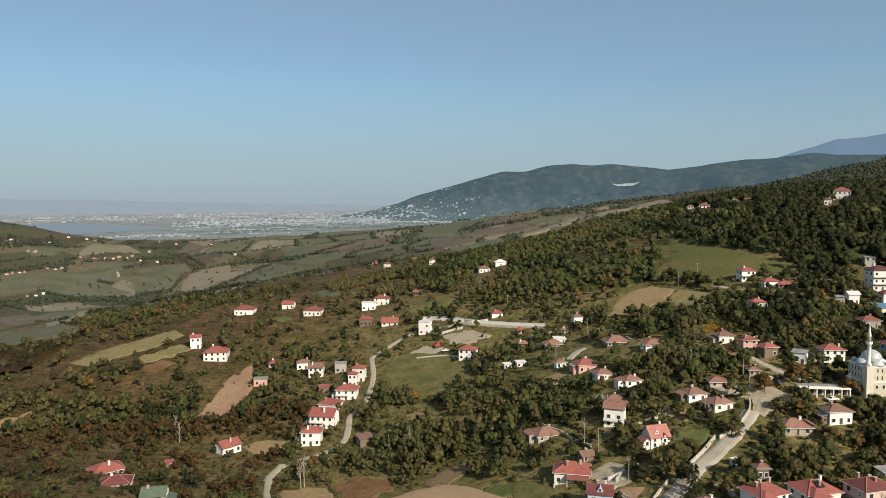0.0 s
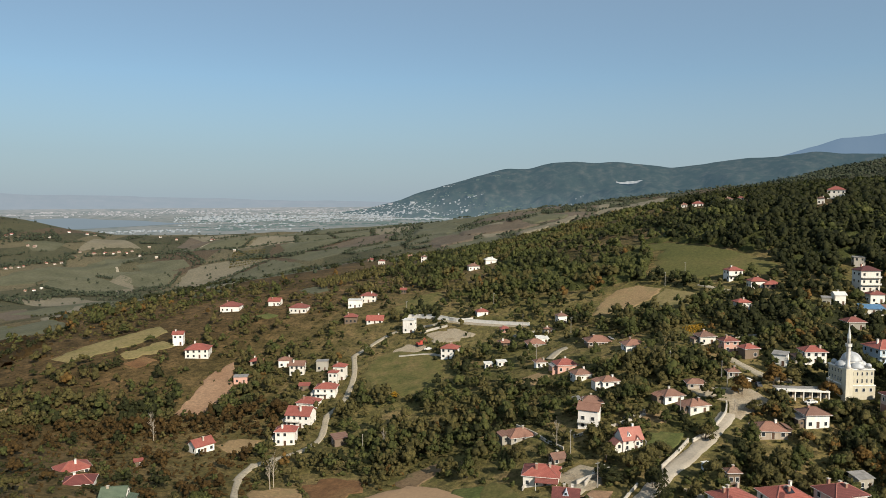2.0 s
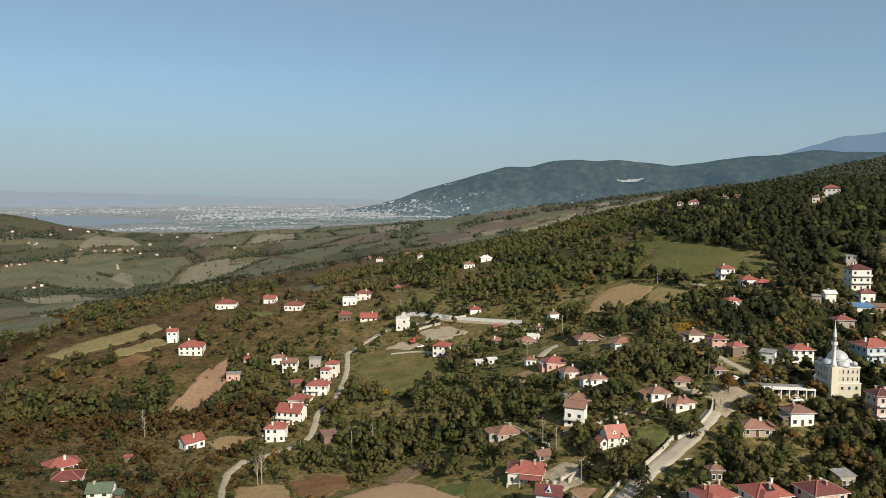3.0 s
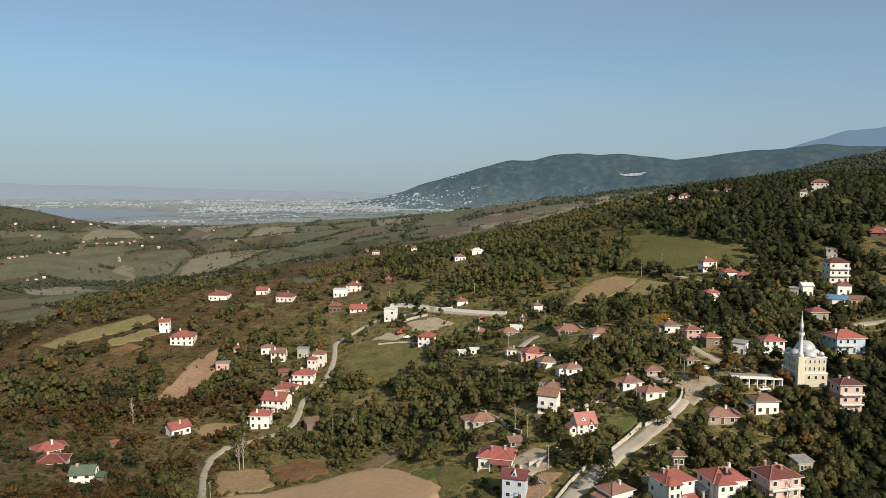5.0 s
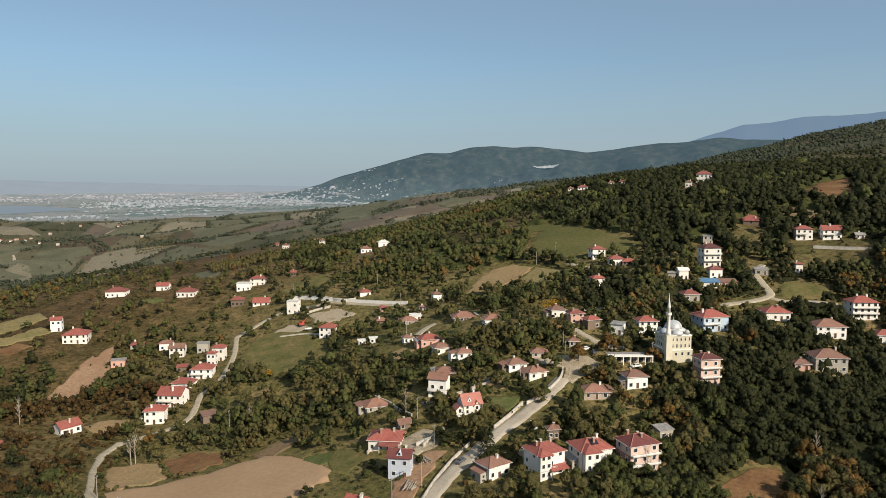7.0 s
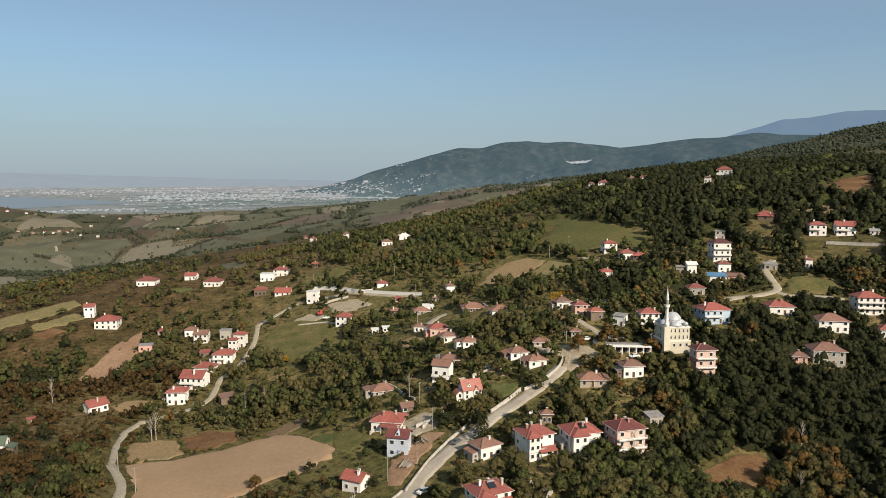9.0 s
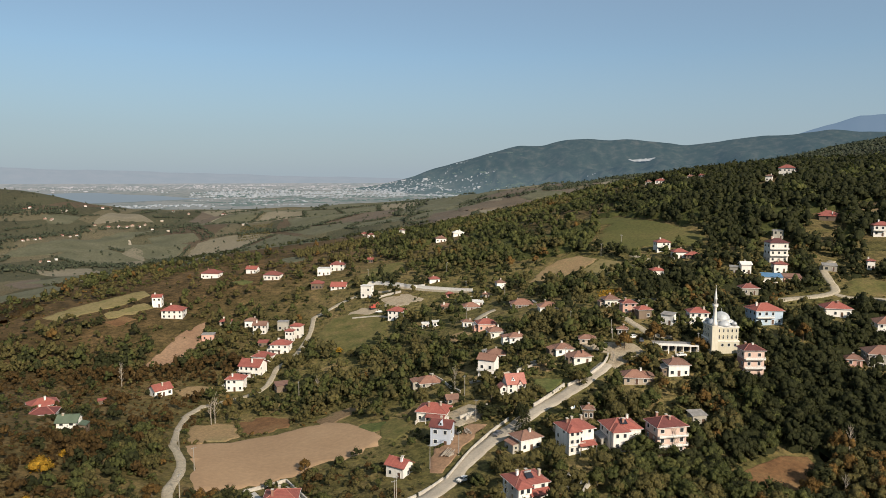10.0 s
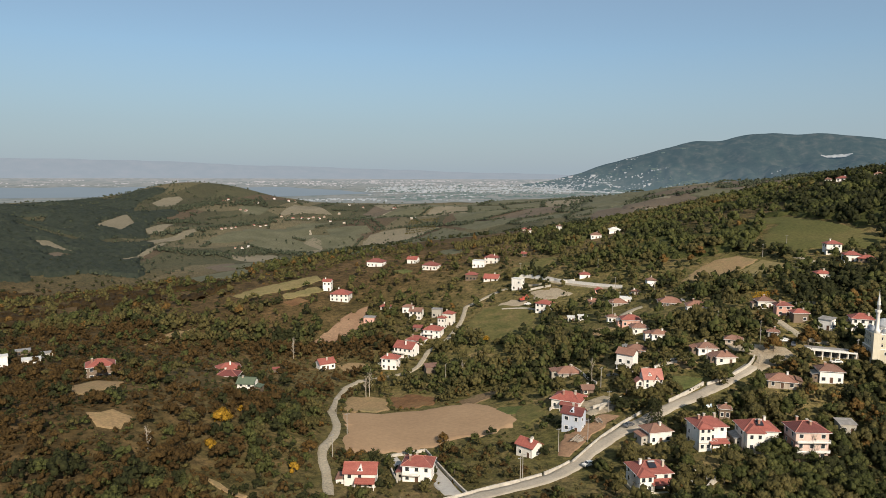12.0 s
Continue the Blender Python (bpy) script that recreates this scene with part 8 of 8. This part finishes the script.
tree(-26.3, 322.2, 6, 4, "leaf_olive", "yellowing shrub in the meadow", 10)
tree(-21.4, 324.1, 5, 3.5, "leaf_olive", "yellowing shrub in the meadow", 11)
tree(167.6, 255.5, 7, 11, "leaf_rust", "tall rust-orange autumn tree", 12)
tree(171.0, 271.1, 6, 8, "leaf_olive", "tall olive tree beside the blue house", 13)
tree(-19.4, 182.8, 5, 4.5, "leaf_rust", "bare reddish tree at the field edge", 14)
tree(-22.2, 191.6, 5, 5, "leaf_rust", "bare reddish tree at the field edge", 15)
tree(-27.3, 164.8, 4, 4, "leaf_green", "green tree by the field", 16)
tree(-11.8, 165.6, 6, 5, "leaf_green", "green tree in the garden", 17)
tree(-44.0, 168.5, 5, 4.5, "leaf_rust", "reddish tree by the field", 18)
tree(-47.7, 167.9, 4, 4, "leaf_rust", "reddish tree by the field", 19)
tree(-60.5, 164.2, 7, 5, "leaf_rust", "rust-coloured shrub by the lane", 20)
tree(38.2, 211.8, 9, 5, "leaf_dark", "broad dark tree in the courtyard", 21)
tree(32.2, 166.4, 6, 6, "leaf_dark", "dark tree beside the street", 22)
tree(80.0, 181.9, 6, 5.5, "leaf_green", "green walnut tree below the houses", 23)
tree(83.3, 183.9, 6.5, 6, "leaf_green", "green walnut tree below the houses", 24)
tree(86.4, 183.3, 6, 5.5, "leaf_green", "green walnut tree below the houses", 25)
tree(88.7, 181.4, 6, 5, "leaf_dark", "dark tree below the houses", 26)
tree(74.5, 178.1, 5.5, 6, "leaf_dark", "dark tree below the houses", 27)
tree(71.5, 180.1, 4.5, 5, "leaf_green", "small green tree below the houses", 28)
tree(93.5, 180.4, 6, 5, "leaf_green", "green tree below the houses", 29)
tree(72.5, 227.9, 7, 7, "leaf_olive", "olive tree beside the village street", 30)
tree(75.1, 230.8, 6, 6, "leaf_green", "green tree beside the village street", 31)
tree(94.4, 241.8, 7, 6, "leaf_olive", "half-bare olive tree on the square", 32)
tree(48.6, 205.6, 6.5, 8, "leaf_dark", "dark spreading conifer at the street corner", 33)
tree(36.2, 215.2, 6, 5, "leaf_dark", "dark tree beside the lane", 34)
tree(39.8, 225.0, 8, 7, "leaf_olive", "olive tree below the gabled house", 35)
tree(63.9, 241.4, 5, 5, "leaf_green", "green tree in a garden", 36)
tree(60.8, 246.5, 6, 7, "leaf_olive", "olive tree in a garden", 37)
tree(56.1, 261.3, 7, 8, "leaf_green", "tall green tree behind the white house", 38)
tree(52.6, 261.1, 6, 7, "leaf_dark", "dark tree behind the white house", 39)
tree(126.4, 238.7, 8, 6, "leaf_dark", "dark tree below the mosque", 40)
tree(119.9, 236.0, 7, 6, "leaf_olive", "olive tree below the mosque", 41)
tree(130.3, 234.3, 7, 6, "leaf_dark", "dark tree below the mosque", 42)
bare_tree(-72.1, 251.0, 12, 43)
bare_tree(-72.9, 248.7, 10, 44)
bare_tree(26.4, 239.0, 10, 45)
bare_tree(93.8, 182.0, 9, 46)
bare_tree(-134.5, 300.8, 9, 47)
bare_tree(147.8, 183.6, 10, 48)
bare_tree(136.1, 163.7, 7, 49)
bare_tree(-34.8, 276.5, 9, 50)
bare_tree(-90.5, 123.4, 7, 51)
bare_tree(-140.2, 312.7, 9, 52)
bare_tree(88.3, 243.6, 4, 53)
conifer(47.8, 196.9, 11, 54)
conifer(50.2, 199.7, 9, 55)
conifer(49.3, 237.3, 8, 56)
conifer(-52.8, 483.8, 9, 57)
conifer(-7.0, 465.8, 8, 58)
pole(33.7, 210.3, 7.5)
pole(50.3, 218.3, 8.1)
pole(27.7, 187.6, 8.7)
pole(18.8, 181.3, 7.5)
pole(76.9, 277.1, 8.1)
pole(91.7, 263.5, 8.7)
pole(90.2, 254.8, 7.5)
pole(53.6, 358.1, 8.1)
pole(32.6, 384.8, 8.7)
pole(-43.1, 276.3, 7.5)
pole(-57.8, 189.8, 8.1)
pole(-52.9, 165.3, 8.7)
pole(-70.4, 209.2, 8.1)
pole(9.8, 158.4, 8.1)
pole(-33.0, 445.8, 7.5)
pole(32.2, 328.9, 8.1)
pole(128.0, 321.4, 8.7)
pole(122.5, 247.2, 7.5)
pole(30.1, 234.0, 8.1)
pole(10.1, 161.2, 8.7)
pole(115.2, 402.5, 7.5)
pole(129.3, 410.8, 8.1)
pole(20.5, 431.2, 8.7)
pole(38.7, 256.8, 7.5)
pole(69.5, 243.2, 8.1)
car(40.6, 197.6, 48, "carpaint", "dark grey car parked beside the road")
car(29.0, 169.9, 42, "frame", "white car parked beside the road")
car(100.1, 260.8, 20, "frame", "white car parked beside the road")
car(102.8, 257.4, 80, "carpaint", "dark grey car parked beside the road")
car(114.8, 244.0, 10, "frame", "white car parked beside the road")
car(-18.8, 382.2, 10, "frame", "white car parked beside the road")
kiosk(66.9, 212.1, 20)
digger(-23.5, 390.5, 30)
rubble([(55.5, 170.0), (56.7, 165.0), (58.6, 168.7), (59.7, 163.8), (57.4, 159.9), (60.8, 167.4), (55.8, 162.4), (59.8, 170.7), (61.4, 165.5), (57.8, 173.1)])
orchard([(-115.6, 582.4), (-61.1, 640.3), (-56.0, 572.5), (-101.8, 541.0)])
orchard([(-513.9, 1734.0), (-437.3, 1749.1), (-405.9, 1591.5), (-477.0, 1573.6)])
hedge([(23.7, 248.3), (26.7, 238.2), (29.6, 228.1)])
hedge([(70.0, 261.5), (66.0, 255.4), (62.0, 249.5)])
hedge([(-9.4, 296.5), (-3.6, 277.6), (1.6, 259.5)])
hedge([(10.4, 313.5), (23.3, 307.0), (32.7, 293.2)])
hedge([(47.8, 274.9), (54.3, 262.0)])
hedge([(67.7, 279.2), (75.0, 268.6), (77.3, 258.4)])
hedge([(10.4, 267.3), (21.5, 262.0), (31.2, 243.9)])
hedge([(40.2, 269.2), (45.5, 256.6)])
garden_wall([(31.2, 243.9), (44.0, 244.6), (59.1, 248.1)], 0.9)
garden_wall([(28.1, 213.7), (33.7, 215.7), (39.0, 218.0)], 1.5)
garden_wall([(108.7, 300.8), (119.4, 301.0), (128.3, 295.8)], 1)
garden_wall([(26.0, 373.5), (35.3, 374.0), (47.2, 367.1)], 1.2)
garden_wall([(-33.2, 440.2), (-13.0, 425.4), (8.2, 408.9), (36.5, 387.2)], 1.8, mat="white")
garden_wall([(-23.6, 407.6), (-15.5, 409.9), (-7.9, 410.9)], 1.2)
garden_wall([(60.2, 153.7), (62.8, 160.4), (65.4, 165.0)], 1.6)
